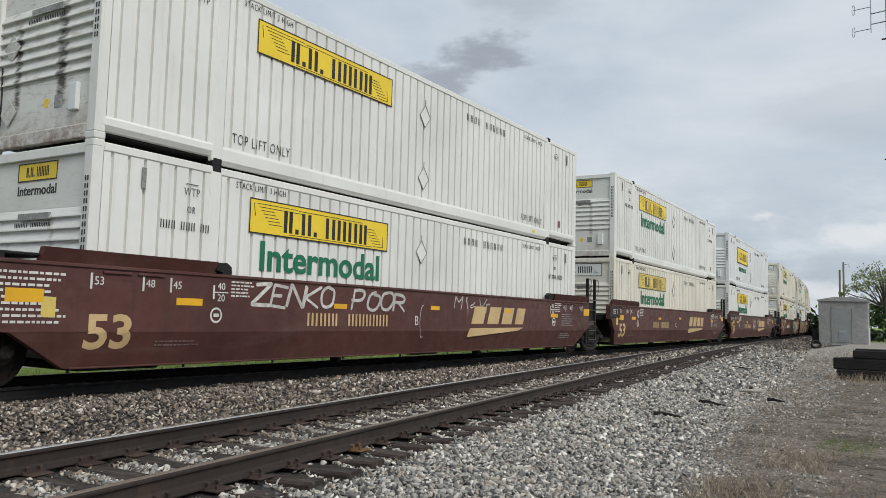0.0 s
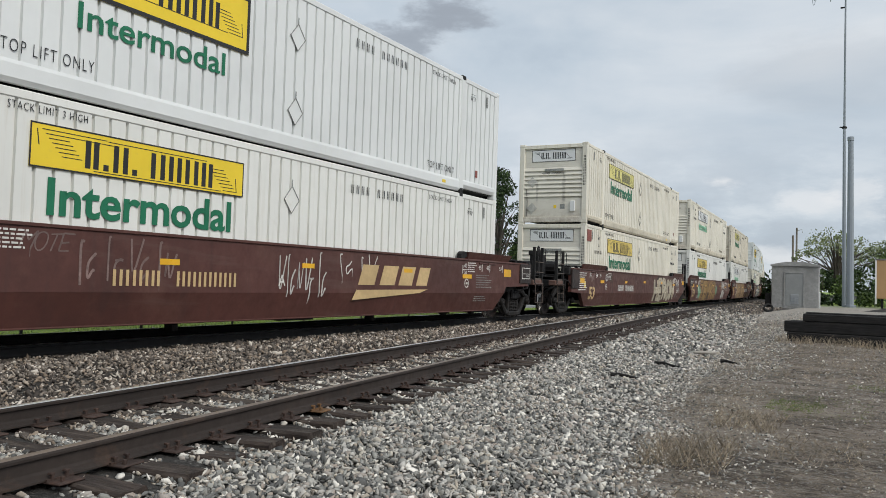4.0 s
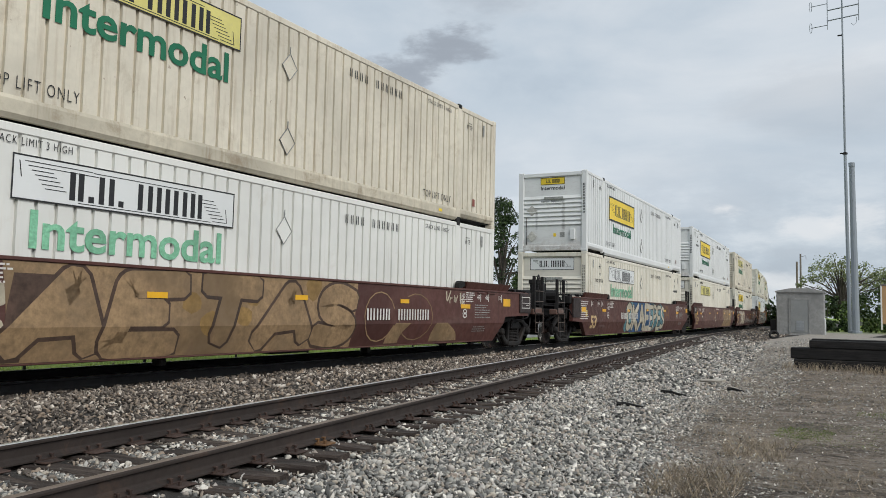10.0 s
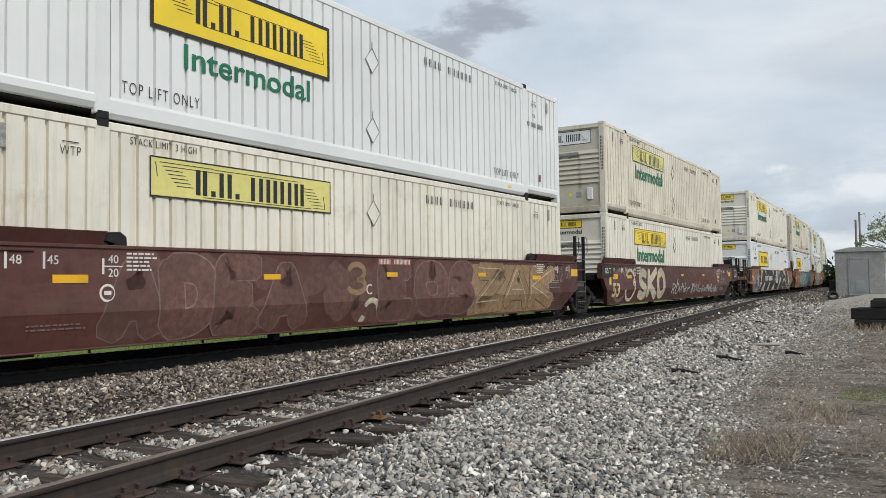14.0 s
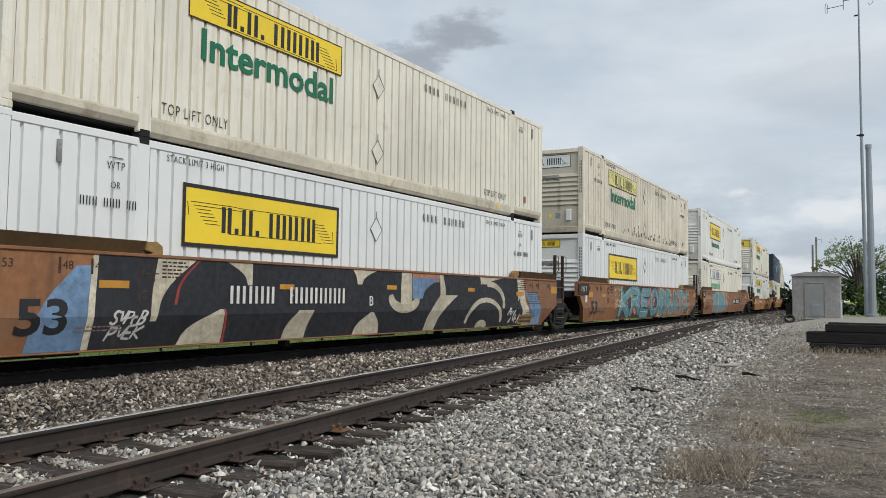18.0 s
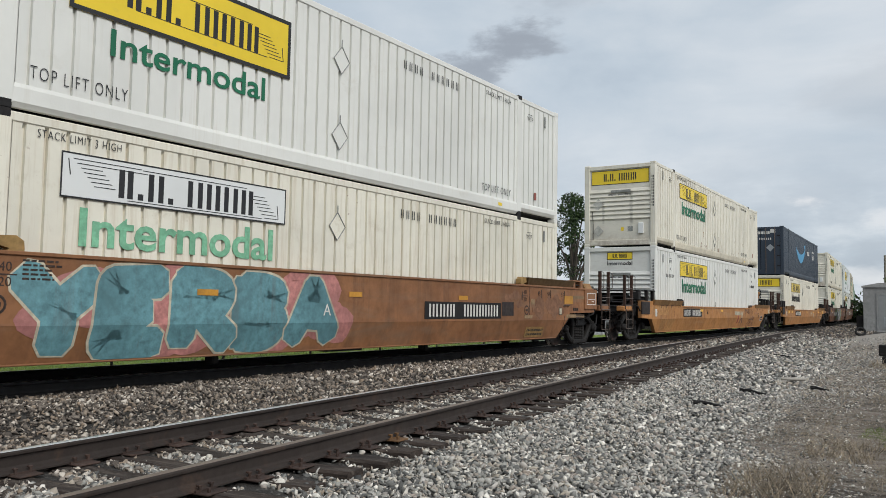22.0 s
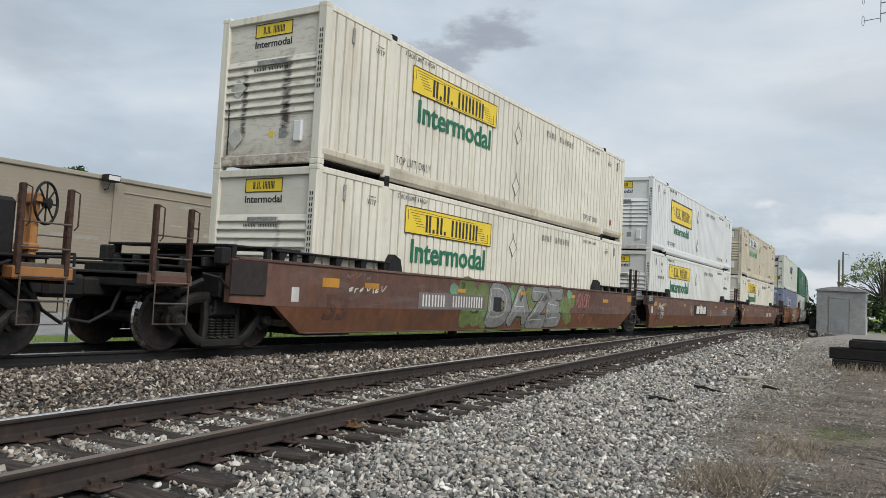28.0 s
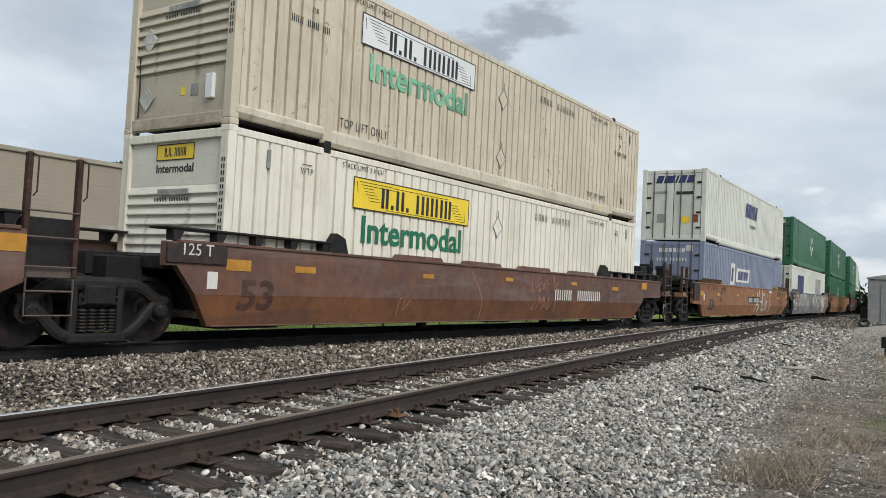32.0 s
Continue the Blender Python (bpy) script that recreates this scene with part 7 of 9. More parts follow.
def ground_material():
    m = bpy.data.materials.new("verge_soil")
    m.use_nodes = True
    t = m.node_tree
    t.nodes.clear()
    n = nodes_of(t)
    co = n("ShaderNodeTexCoord").outputs["Object"]
    a = n("ShaderNodeTexNoise", Vector=co, Scale=0.55, Detail=6.0, Roughness=0.6).outputs[0]
    b = n("ShaderNodeTexNoise", Vector=co, Scale=5.0, Detail=8.0, Roughness=0.7).outputs[0]
    f = n("ShaderNodeTexNoise", Vector=n("ShaderNodeMapping", Vector=co, Scale=(0.45, 1.2, 1.0)).outputs[0], Scale=34.0, Detail=6.0, Roughness=0.7).outputs[0]
    str_co = n("ShaderNodeMapping", Vector=co, Scale=(0.45, 1.0, 1.0)).outputs[0]
    st = n("ShaderNodeTexNoise", Vector=str_co, Scale=1.5, Detail=9.0, Roughness=0.72, Distortion=0.6).outputs[0]
    soil = ramp(n, st, [(0.34, (0.055, 0.044, 0.034)), (0.45, (0.135, 0.108, 0.084)), (0.54, (0.225, 0.184, 0.146)), (0.66, (0.37, 0.318, 0.262))])
    soil = mix(n, ramp(n, b, [(0.50, 0.0), (0.70, 0.4)]), soil, (0.05, 0.040, 0.032))
    soil = mix(n, ramp(n, f, [(0.52, 0.0), (0.60, 0.85)]), soil, (0.33, 0.305, 0.275))
    md = n("ShaderNodeTexNoise", Vector=n("ShaderNodeMapping", Vector=co, Scale=(0.6, 1.1, 1.0)).outputs[0], Scale=7.5, Detail=5.0, Roughness=0.75, Distortion=0.5).outputs[0]
    soil = mix(n, ramp(n, md, [(0.36, 0.85), (0.46, 0.0)]), soil, (0.030, 0.023, 0.018))
    soil = mix(n, ramp(n, md, [(0.54, 0.0), (0.64, 0.7)]), soil, (0.36, 0.325, 0.28))
    g2 = n("ShaderNodeTexNoise", Vector=co, Scale=110.0, Detail=4.0, Roughness=0.6).outputs[0]
    soil = mix(n, ramp(n, g2, [(0.38, 0.85), (0.46, 0.0)]), soil, (0.028, 0.022, 0.017))
    soil = mix(n, ramp(n, g2, [(0.59, 0.0), (0.70, 0.6)]), soil, (0.30, 0.27, 0.235))
    road = n("ShaderNodeMapRange", {"interpolation_type": "SMOOTHSTEP"}, i0=n("ShaderNodeMath", {"operation": "MULTIPLY_ADD"}, i0=a, i1=22.0, i2=n("ShaderNodeSeparateXYZ", Vector=co).outputs[1]).outputs[0], i1=40.0, i2=62.0, i3=0.0, i4=0.85).outputs[0]
    soil = mix(n, road, soil, (0.34, 0.315, 0.28))
    grass = ramp(n, b, [(0.30, (0.10, 0.16, 0.03)), (0.50, (0.18, 0.26, 0.045)), (0.72, (0.28, 0.33, 0.09))])
    sep = n("ShaderNodeSeparateXYZ", Vector=co)
    lawn = n("ShaderNodeMapRange", {"interpolation_type": "SMOOTHSTEP"}, i0=n("ShaderNodeMath", {"operation": "MULTIPLY_ADD"}, i0=b, i1=1.5, i2=sep.outputs[0]).outputs[0], i1=-13.4, i2=-14.4, i3=0.0, i4=1.0).outputs[0]
    c = mix(n, lawn, soil, grass)
    far = n("ShaderNodeMapRange", {"interpolation_type": "SMOOTHSTEP"}, i0=n("ShaderNodeMath", {"operation": "MULTIPLY_ADD"}, i0=a, i1=40.0, i2=sep.outputs[1]).outputs[0], i1=100.0, i2=125.0, i3=0.0, i4=1.0).outputs[0]
    c = mix(n, far, c, grass)
    bs = n("ShaderNodeBsdfPrincipled", Roughness=0.95)
    bs.inputs["Specular IOR Level"].default_value = 0.2
    t.links.new(c, bs.inputs["Base Color"])
    hh = n("ShaderNodeMath", {"operation": "MULTIPLY_ADD"}, i0=b, i1=2.0, i2=f).outputs[0]
    bp = n("ShaderNodeBump", Strength=1.0, Distance=0.04, Height=hh)
    t.links.new(bp.outputs[0], bs.inputs["Normal"])
    out = n("ShaderNodeOutputMaterial")
    t.links.new(bs.outputs[0], out.inputs[0])
    return m


def spread(lo, hi, fine_lo, fine_hi, step, grow=1.35):
    """Coordinates from lo to hi: even between fine_lo and fine_hi, wider outside."""
    out = list(np.arange(fine_lo, fine_hi + 1e-6, step))
    s, x = step, fine_hi
    while x < hi:
        s *= grow
        x += s
        out.append(min(x, hi))
    s, x = step, fine_lo
    while x > lo:
        s *= grow
        x -= s
        out.insert(0, max(x, lo))
    return [float(q) for q in out]


tagged(sheet("ground", spread(-2500, 2500, -20, 8, 0.30), spread(-600, 3500, 0, 40, 0.30), ground_height, ground_material()),
       "bare brown verge with dry grass, gravel and a lawn behind the tracks", "ground", kind="structure")


def ballast_sheet():
    ys = spread(-60, 420, 0, 30, 0.12, 1.12)
    v, f = [], []
    for j, y in enumerate(ys):
        right = edge_x(y) + 0.15
        right = max(right, main_x(y) + 3.2) if y > 40 else right
        left = main_x(y) - 3.3
        for i in range(61):
            x = left + (right - left) * i / 60
            v.append((x, y, bed_height(x, y)))
    for j in range(len(ys) - 1):
        f += [(j * 61 + i, j * 61 + i + 1, (j + 1) * 61 + i + 1, (j + 1) * 61 + i) for i in range(60)]
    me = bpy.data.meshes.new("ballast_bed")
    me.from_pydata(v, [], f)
    # shade between the stones is put into this sheet's colour
    me.materials.append(BEDSHADE)
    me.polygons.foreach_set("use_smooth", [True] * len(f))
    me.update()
    return tagged(new("ballast_bed", me), "grey crushed-stone ballast bed under two tracks, darkened as shade between its stones", "ballast", kind="structure")


ballast_sheet()


def rail_profile():
    """Half of the section of a rail, (across, up from the foot)."""
    h = [(0.0, 0.172), (0.012, 0.1715), (0.024, 0.1690), (0.032, 0.1640), (0.036, 0.150), (0.034, 0.134), (0.010, 0.124), (0.008, 0.050), (0.014, 0.030), (0.070, 0.012), (0.070, 0.0)]
    return h + [(-x, z) for x, z in reversed(h) if x > 0]


def rail(name, fx, y0, y1, top_z, mats, step=0.5):
    prof = rail_profile()
    n = len(prof)
    ys = np.arange(y0, y1 + 1e-6, step)
    v, f, mi = [], [], []
    for y in ys:
        x = fx(y)
        v += [(x + a, float(y), top_z - 0.172 + b) for a, b in prof]
    for j in range(len(ys) - 1):
        for i in range(n):
            q = (i + 1) % n
            f.append((j * n + i, (j + 1) * n + i, (j + 1) * n + q, j * n + q))
            mi.append(1 if i in (0, 1, 2, n - 1, n - 2, n - 3) else 0)
    f += [tuple(range(n)), tuple(range((len(ys) - 1) * n, len(ys) * n))[::-1]]
    mi += [0, 0]
    me = bpy.data.meshes.new(name)
    me.from_pydata(v, [], f)
    for m in mats:
        me.materials.append(m)
    me.polygons.foreach_set("material_index", mi)
    me.update()
    return me


siding = thing("siding_track", "rusty siding track on worn wooden ties that joins the main track", "railway track", kind="structure")
main = thing("main_track", "black-railed main track under the passing train", "railway track", kind="structure")
off = GAUGE / 2 / math.cos(math.atan(NEAR_TAN))
part("rail", rail("rail", lambda y: near_x(y) + off, -12.0, 56.0, 0.0, (RAILSIDE, RAILWORN)), siding, "rusty rail with a dull worn head")
part("rail", rail("rail", lambda y: near_x(y) - off, -12.0, 44.0, 0.0, (RAILSIDE, RAILTOP)), siding, "rusty rail with a bright polished head")
for q in (-1, 1):
    part("rail", rail("rail", lambda y: main_x(y) + q * GAUGE / 2, -40.0, 400.0, MAIN_Z, (RAILDARK, RAILTOP), 2.0), main, "black rail with a bright polished head")


def tie_mesh(seed):
    """A worn, split tie, with its top at z = 0, across x."""
    rng = random.Random(seed)
    s = Shape()
    n = 9
    v = []
    for i in range(n):
        x = -1.32 + 2.64 * i / (n - 1) + (rng.uniform(-0.03, 0.03) if i in (0, n - 1) else 0)
        w0, w1, dz = 0.115 + rng.uniform(-0.010, 0.008), 0.115 + rng.uniform(-0.010, 0.008), rng.uniform(-0.012, 0.004)
        v += [(x, -w0, -0.17), (x, -w0, dz - 0.02), (x, -w0 + 0.02, dz), (x, 0.02, dz - rng.uniform(0, 0.010)), (x, w1 - 0.02, dz), (x, w1, dz - 0.02), (x, w1, -0.17)]
    f = [(i * 7 + j, i * 7 + (j + 1) % 7, (i + 1) * 7 + (j + 1) % 7, (i + 1) * 7 + j) for i in range(n - 1) for j in range(7)]
    f += [tuple(range(7))[::-1], tuple(range((n - 1) * 7, n * 7))]
    return s.add(v, f).mesh("tie", TIE)


def plate_mesh(mat):
    """A tie plate with its shoulders and four spikes; the rail's middle is x = 0."""
    s = Shape()
    s.soft(-0.19, 0.19, -0.10, 0.10, -0.002, 0.014, 0.006)
    s.box(-0.090, -0.076, -0.10, 0.10, 0.010, 0.026)
    s.box(0.076, 0.090, -0.10, 0.10, 0.010, 0.026)
    for x, y in ((-0.084, -0.06), (-0.084, 0.06), (0.084, -0.06), (0.084, 0.05)):
        s.soft(x - 0.011, x + 0.011, y - 0.010, y + 0.010, 0.01, 0.052, 0.003)
        d = 0.014 if x < 0 else -0.014
        s.soft(x - 0.018 + d * 0.5, x + 0.018 + d * 0.5, y - 0.016, y + 0.016, 0.046, 0.062, 0.004)
    s.soft(0.135, 0.158, -0.05, -0.028, 0.01, 0.045, 0.003)
    return s.mesh("tie_plate", mat)


TIES = [tie_mesh(i) for i in range(6)]
PLATES = plate_mesh(PLATE)
ODD = plate_mesh(RUSTPLATE)


def lay_ties():
    rng = random.Random(11)
    y, i = 0.62 - 12 * 0.498, -12
    while y < 58:
        x, a = near_x(y), math.degrees(math.atan(NEAR_TAN - 2 * NEAR_BEND * (y - 8)))
        t = part("tie", TIES[i % 6], siding, at=pose(x + rng.uniform(-0.06, 0.06), y, -0.172 - 0.012, 0, rng.uniform(-0.3, 0.3), a + rng.uniform(-1.2, 1.2)))
        inv = t.matrix_basis.inverted()
        for q in (-1, 1):
            if q < 0 and y > 43:
                continue
            odd = q > 0 and i == 11
            part("tie_plate", ODD if odd else PLATES, t, "bright rusty plate" if odd else "", at=inv @ pose(x + q * off, y, -0.184, 0, 0, a if q > 0 else a + 180))
        y += 0.498
        i += 1
    y = -9.0
    while y < 40:
        t = part("tie", TIES[i % 6], main, at=pose(main_x(y) + rng.uniform(-0.05, 0.05), y, MAIN_Z - 0.184, 0, 0, main_turn(y)))
        y += 0.5
        i += 1


lay_ties()


def stones(name, seed, mat, boxes, label):
    """Loose crushed stones, scattered over stretches (x by y, number, size)."""
    rng = np.random.default_rng(seed)
    g = (1 + 5 ** 0.5) / 2
    base = np.array([(-1, g, 0), (1, g, 0), (-1, -g, 0), (1, -g, 0), (0, -1, g), (0, 1, g), (0, -1, -g), (0, 1, -g), (g, 0, -1), (g, 0, 1), (-g, 0, -1), (-g, 0, 1)]) / 1.9
    tri = np.array([(0, 11, 5), (0, 5, 1), (0, 1, 7), (0, 7, 10), (0, 10, 11), (1, 5, 9), (5, 11, 4), (11, 10, 2), (10, 7, 6), (7, 1, 8), (3, 9, 4), (3, 4, 2), (3, 2, 6), (3, 6, 8), (3, 8, 9), (4, 9, 5), (2, 4, 11), (6, 2, 10), (8, 6, 7), (9, 8, 1)])
    P = []
    for fx0, fx1, y0, y1, count, size in boxes:
        ys = y0 + (y1 - y0) * rng.random(count)
        us = rng.random(count)
        for y, u in zip(ys, us):
            xa, xb = fx0(y), fx1(y)
            x = xa + (xb - xa) * u
            if name != "verge_stones":
                dn = x - near_x(y)
                if abs(abs(dn) - off) < 0.10 or (abs(dn) < 1.36 and abs(((y + dn * NEAR_TAN - 0.62) / 0.498 + 0.5) % 1 - 0.5) * 0.498 < 0.125 and rng.random() < 0.97):
                    continue
                if abs(abs(x - main_x(y)) - GAUGE / 2) < 0.09:
                    continue
            P.append((x, y, size))
    N = len(P)
    P = np.array(P)
    sc = P[:, 2:3] * rng.uniform(0.6, 1.35, (N, 1)) * np.array([1.15, 0.85, 0.56]) * rng.uniform(0.55, 1.5, (N, 3))
    pts = base[None] * (1 + rng.uniform(-0.15, 0.30, (N, 12, 1)))
    for _ in range(7):     # flat broken faces
        nn = rng.normal(size=(N, 1, 3))
        nn /= np.linalg.norm(nn, axis=2, keepdims=True)
        dd = np.sum(pts * nn, axis=2, keepdims=True)
        pts = pts - nn * np.maximum(dd - rng.uniform(0.18, 0.62, (N, 1, 1)), 0)
    pts = pts * sc[:, None, :] * 1.25
    q = rng.normal(size=(N, 4))
    q[:, 1:3] *= 0.38
    q /= np.linalg.norm(q, axis=1, keepdims=True)
    w, a, b, c = q.T
    R = np.stack([1 - 2 * (b * b + c * c), 2 * (a * b - c * w), 2 * (a * c + b * w), 2 * (a * b + c * w), 1 - 2 * (a * a + c * c), 2 * (b * c - a * w), 2 * (a * c - b * w), 2 * (b * c + a * w), 1 - 2 * (a * a + b * b)], -1).reshape(-1, 3, 3)
    pts = np.einsum("nij,nkj->nki", R, pts)
    z = np.array([(ground_height(x, y) if name == "verge_stones" else max(bed_height(x, y), ground_height(x, y) - 0.02)) for x, y, _ in P])
    lift = rng.uniform(-0.012, 0.030 if name != "verge_stones" else 0.006, N)
    if name != "verge_stones":
        dn = np.abs(P[:, 0] - np.array([near_x(y) for y in P[:, 1]]))
        lift *= np.where(dn < 1.2, 0.5, 1.0)
    pts += np.stack([P[:, 0], P[:, 1], z + lift], -1)[:, None, :]
    me = bpy.data.meshes.new(name)
    me.vertices.add(N * 12)
    me.vertices.foreach_set("co", pts.astype(np.float32).ravel())
    F = (tri[None] + (np.arange(N) * 12)[:, None, None]).reshape(-1, 3)
    me.loops.add(len(F) * 3)
    me.polygons.add(len(F))
    me.loops.foreach_set("vertex_index", F.ravel().astype(np.int32))
    me.polygons.foreach_set("loop_start", np.arange(0, len(F) * 3, 3, dtype=np.int32))
    me.polygons.foreach_set("loop_total", np.full(len(F), 3, dtype=np.int32))
    me.materials.append(mat)
    me.update(calc_edges=True)
    me.validate()
    return tagged(new(name, me), label, "ballast", kind="stuff")


def from_siding(y):
    return near_x(y) - 0.4


def from_main(y):
    return main_x(y) + 0.85


def to_siding(y):
    return near_x(y) - 0.1


stones("ballast_stones", 1, STONE, [
    (from_siding, edge_x, 2.6, 9.0, 42000, 0.027), (from_siding, edge_x, 9.0, 16.0, 21000, 0.031),
    (from_siding, edge_x, -6.0, 2.6, 2500, 0.060), (from_siding, edge_x, 16.0, 30.0, 9500, 0.046), (from_siding, edge_x, 30.0, 50.0, 3000, 0.062)], "pale grey crushed stones of the siding")
stones("old_ballast_stones", 2, STONEOLD, [
    (from_main, to_siding, -8.0, 0.4, 1500, 0.070), (from_main, to_siding, 0.4, 9.0, 25000, 0.028), (from_main, to_siding, 9.0, 20.0, 13000, 0.036), (from_main, to_siding, 20.0, 42.0, 5000, 0.050),
    (lambda y: near_x(y) - 0.72, lambda y: near_x(y) + 1.5, 2.6, 14.0, 9500, 0.022), (lambda y: main_x(y) - 2.4, lambda y: main_x(y) + 0.9, 1.0, 25.0, 2500, 0.050), (lambda y: main_x(y) + 0.9, lambda y: main_x(y) + 4.8, 42.0, 90.0, 2500, 0.060)], "brownish crushed stones between the tracks")
stones("verge_stones", 3, STONE, [
    (lambda y: edge_x(y) - 0.15, lambda y: edge_x(y) + 0.35, 3.5, 16.0, 5200, 0.020), (lambda y: edge_x(y) + 0.2, lambda y: edge_x(y) + 1.2, 3.5, 16.0, 5200, 0.013), (lambda y: edge_x(y) - 0.2, lambda y: edge_x(y) + 1.4, 16.0, 34.0, 6500, 0.024),
    (lambda y: edge_x(y), lambda y: 2.2, 4.0, 14.0, 9000, 0.0105), (lambda y: -3.6, lambda y: 2.5, 12.0, 30.0, 6500, 0.018), (lambda y: -6.5, lambda y: 4.0, 30.0, 60.0, 4000, 0.04)], "scattered gravel on the verge")

# ================= surroundings =================
LEAF = material("leaf_green", (0.070, 0.115, 0.030), 0.7, vary=(0.25, 0.8), shift=False, island=[(0.0, (0.45, 0.50, 0.40)), (0.5, (0.95, 1.0, 0.8)), (1.0, (1.7, 1.55, 1.1))])
LEAFDARK = material("dark_leaf_green", (0.030, 0.060, 0.018), 0.7, vary=(0.25, 0.8), shift=False, island=[(0.0, (0.5, 0.5, 0.4)), (0.5, (1.0, 1.0, 0.9)), (1.0, (1.9, 1.7, 1.2))])
LEAFPALE = material("pale_leaf_green", (0.21, 0.25, 0.11), 0.7, vary=(0.2, 0.8), shift=False, island=[(0.0, (0.45, 0.5, 0.45)), (0.5, (0.95, 1.0, 0.9)), (1.0, (1.6, 1.5, 1.3))])
BARK = material("grey_bark", (0.10, 0.085, 0.07), 0.9, vary=(0.2, 4), bump=(0.01, 12))
CONCRETE = material("weathered_concrete", (0.31, 0.31, 0.305), 0.85, vary=(0.16, 1.2), grime=((0.19, 0.195, 0.19), 1.3, 0.48, 0.6), streak=((0.22, 0.22, 0.21), 3.0, 0.56, 0.4), bump=(0.003, 30))
DOOR = material("grey_door_paint", (0.26, 0.27, 0.27), 0.6, vary=(0.08, 2))
CREOSOTE = material("black_creosoted_timber", (0.013, 0.012, 0.012), 0.85, vary=(0.25, 4), grime=((0.045, 0.038, 0.033), 5.0, 0.55, 0.5), bump=(0.006, 20), stretch=(0.2, 2, 2))
BLOCK = material("beige_block_wall", (0.29, 0.25, 0.195), 0.9, vary=(0.07, 0.5), grime=((0.24, 0.205, 0.155), 0.35, 0.50, 0.6), streak=((0.26, 0.22, 0.17), 1.2, 0.55, 0.4), bump=(0.004, 9))
COPING = material("pale_coping", (0.31, 0.28, 0.225), 0.85, vary=(0.08, 1))
PATCH = material("pale_paint_patch", (0.36, 0.335, 0.29), 0.85, vary=(0.15, 1.5))
TANBOX = material("tan_sheet_metal", (0.44, 0.27, 0.13), 0.6, vary=(0.06, 0.7), streak=((0.33, 0.20, 0.10), 3.0, 0.58, 0.3))
RUBBER = material("old_rubber", (0.018, 0.018, 0.018), 0.85, vary=(0.2, 8))
DRY = material("dry_grass", (0.33, 0.275, 0.205), 0.95, vary=(0.15, 3), shift=False, island=[(0.0, (0.45, 0.42, 0.40)), (0.6, (1.0, 1.0, 1.0)), (1.0, (1.45, 1.4, 1.3))])
BLADE = material("green_grass", (0.14, 0.20, 0.045), 0.9, vary=(0.15, 3), shift=False, island=[(0.0, (0.6, 0.6, 0.5)), (0.6, (1.0, 1.0, 1.0)), (1.0, (1.6, 1.4, 1.2))])
WOODGREY = material("grey_pole_timber", (0.20, 0.175, 0.15), 0.9, vary=(0.15, 2), bump=(0.004, 10))
MASTGREY = material("grey_mast_steel", (0.26, 0.29, 0.32), 0.55, 0.3, vary=(0.06, 0.5))
GLASS = material("lamp_glass", (0.6, 0.6, 0.58), 0.2, vary=(0.03, 2))


def leaf_cloud(name, seed, clumps, per, leaf, mat):
    """Leaves as small bent cards about the given clump centres (x, y, z, radius)."""
    rng = np.random.default_rng(seed)
    c = np.array(clumps)
    N = len(c) * per
    ctr = np.repeat(c[:, :3], per, 0)
    rad = np.repeat(c[:, 3], per)
    d = rng.normal(size=(N, 3))
    d /= np.linalg.norm(d, axis=1, keepdims=True)
    pos = ctr + d * (rad * rng.uniform(0.25, 1.0, N) ** 0.6)[:, None] * np.array([1, 1, 0.75])
    u = rng.normal(size=(N, 3))
    u /= np.linalg.norm(u, axis=1, keepdims=True)
    w = np.cross(u, rng.normal(size=(N, 3)))
    w /= np.linalg.norm(w, axis=1, keepdims=True)
    s = (leaf * rng.uniform(0.5, 1.4, N))[:, None]
    v = np.stack([pos - u * s, pos + w * s * 0.55, pos + u * s, pos - w * s * 0.55], 1).reshape(-1, 3)
    f = np.arange(N * 4).reshape(N, 4)
    me = bpy.data.meshes.new(name)
    me.from_pydata(v.tolist(), [], f.tolist())
    me.materials.append(mat)
    me.update()
    return me


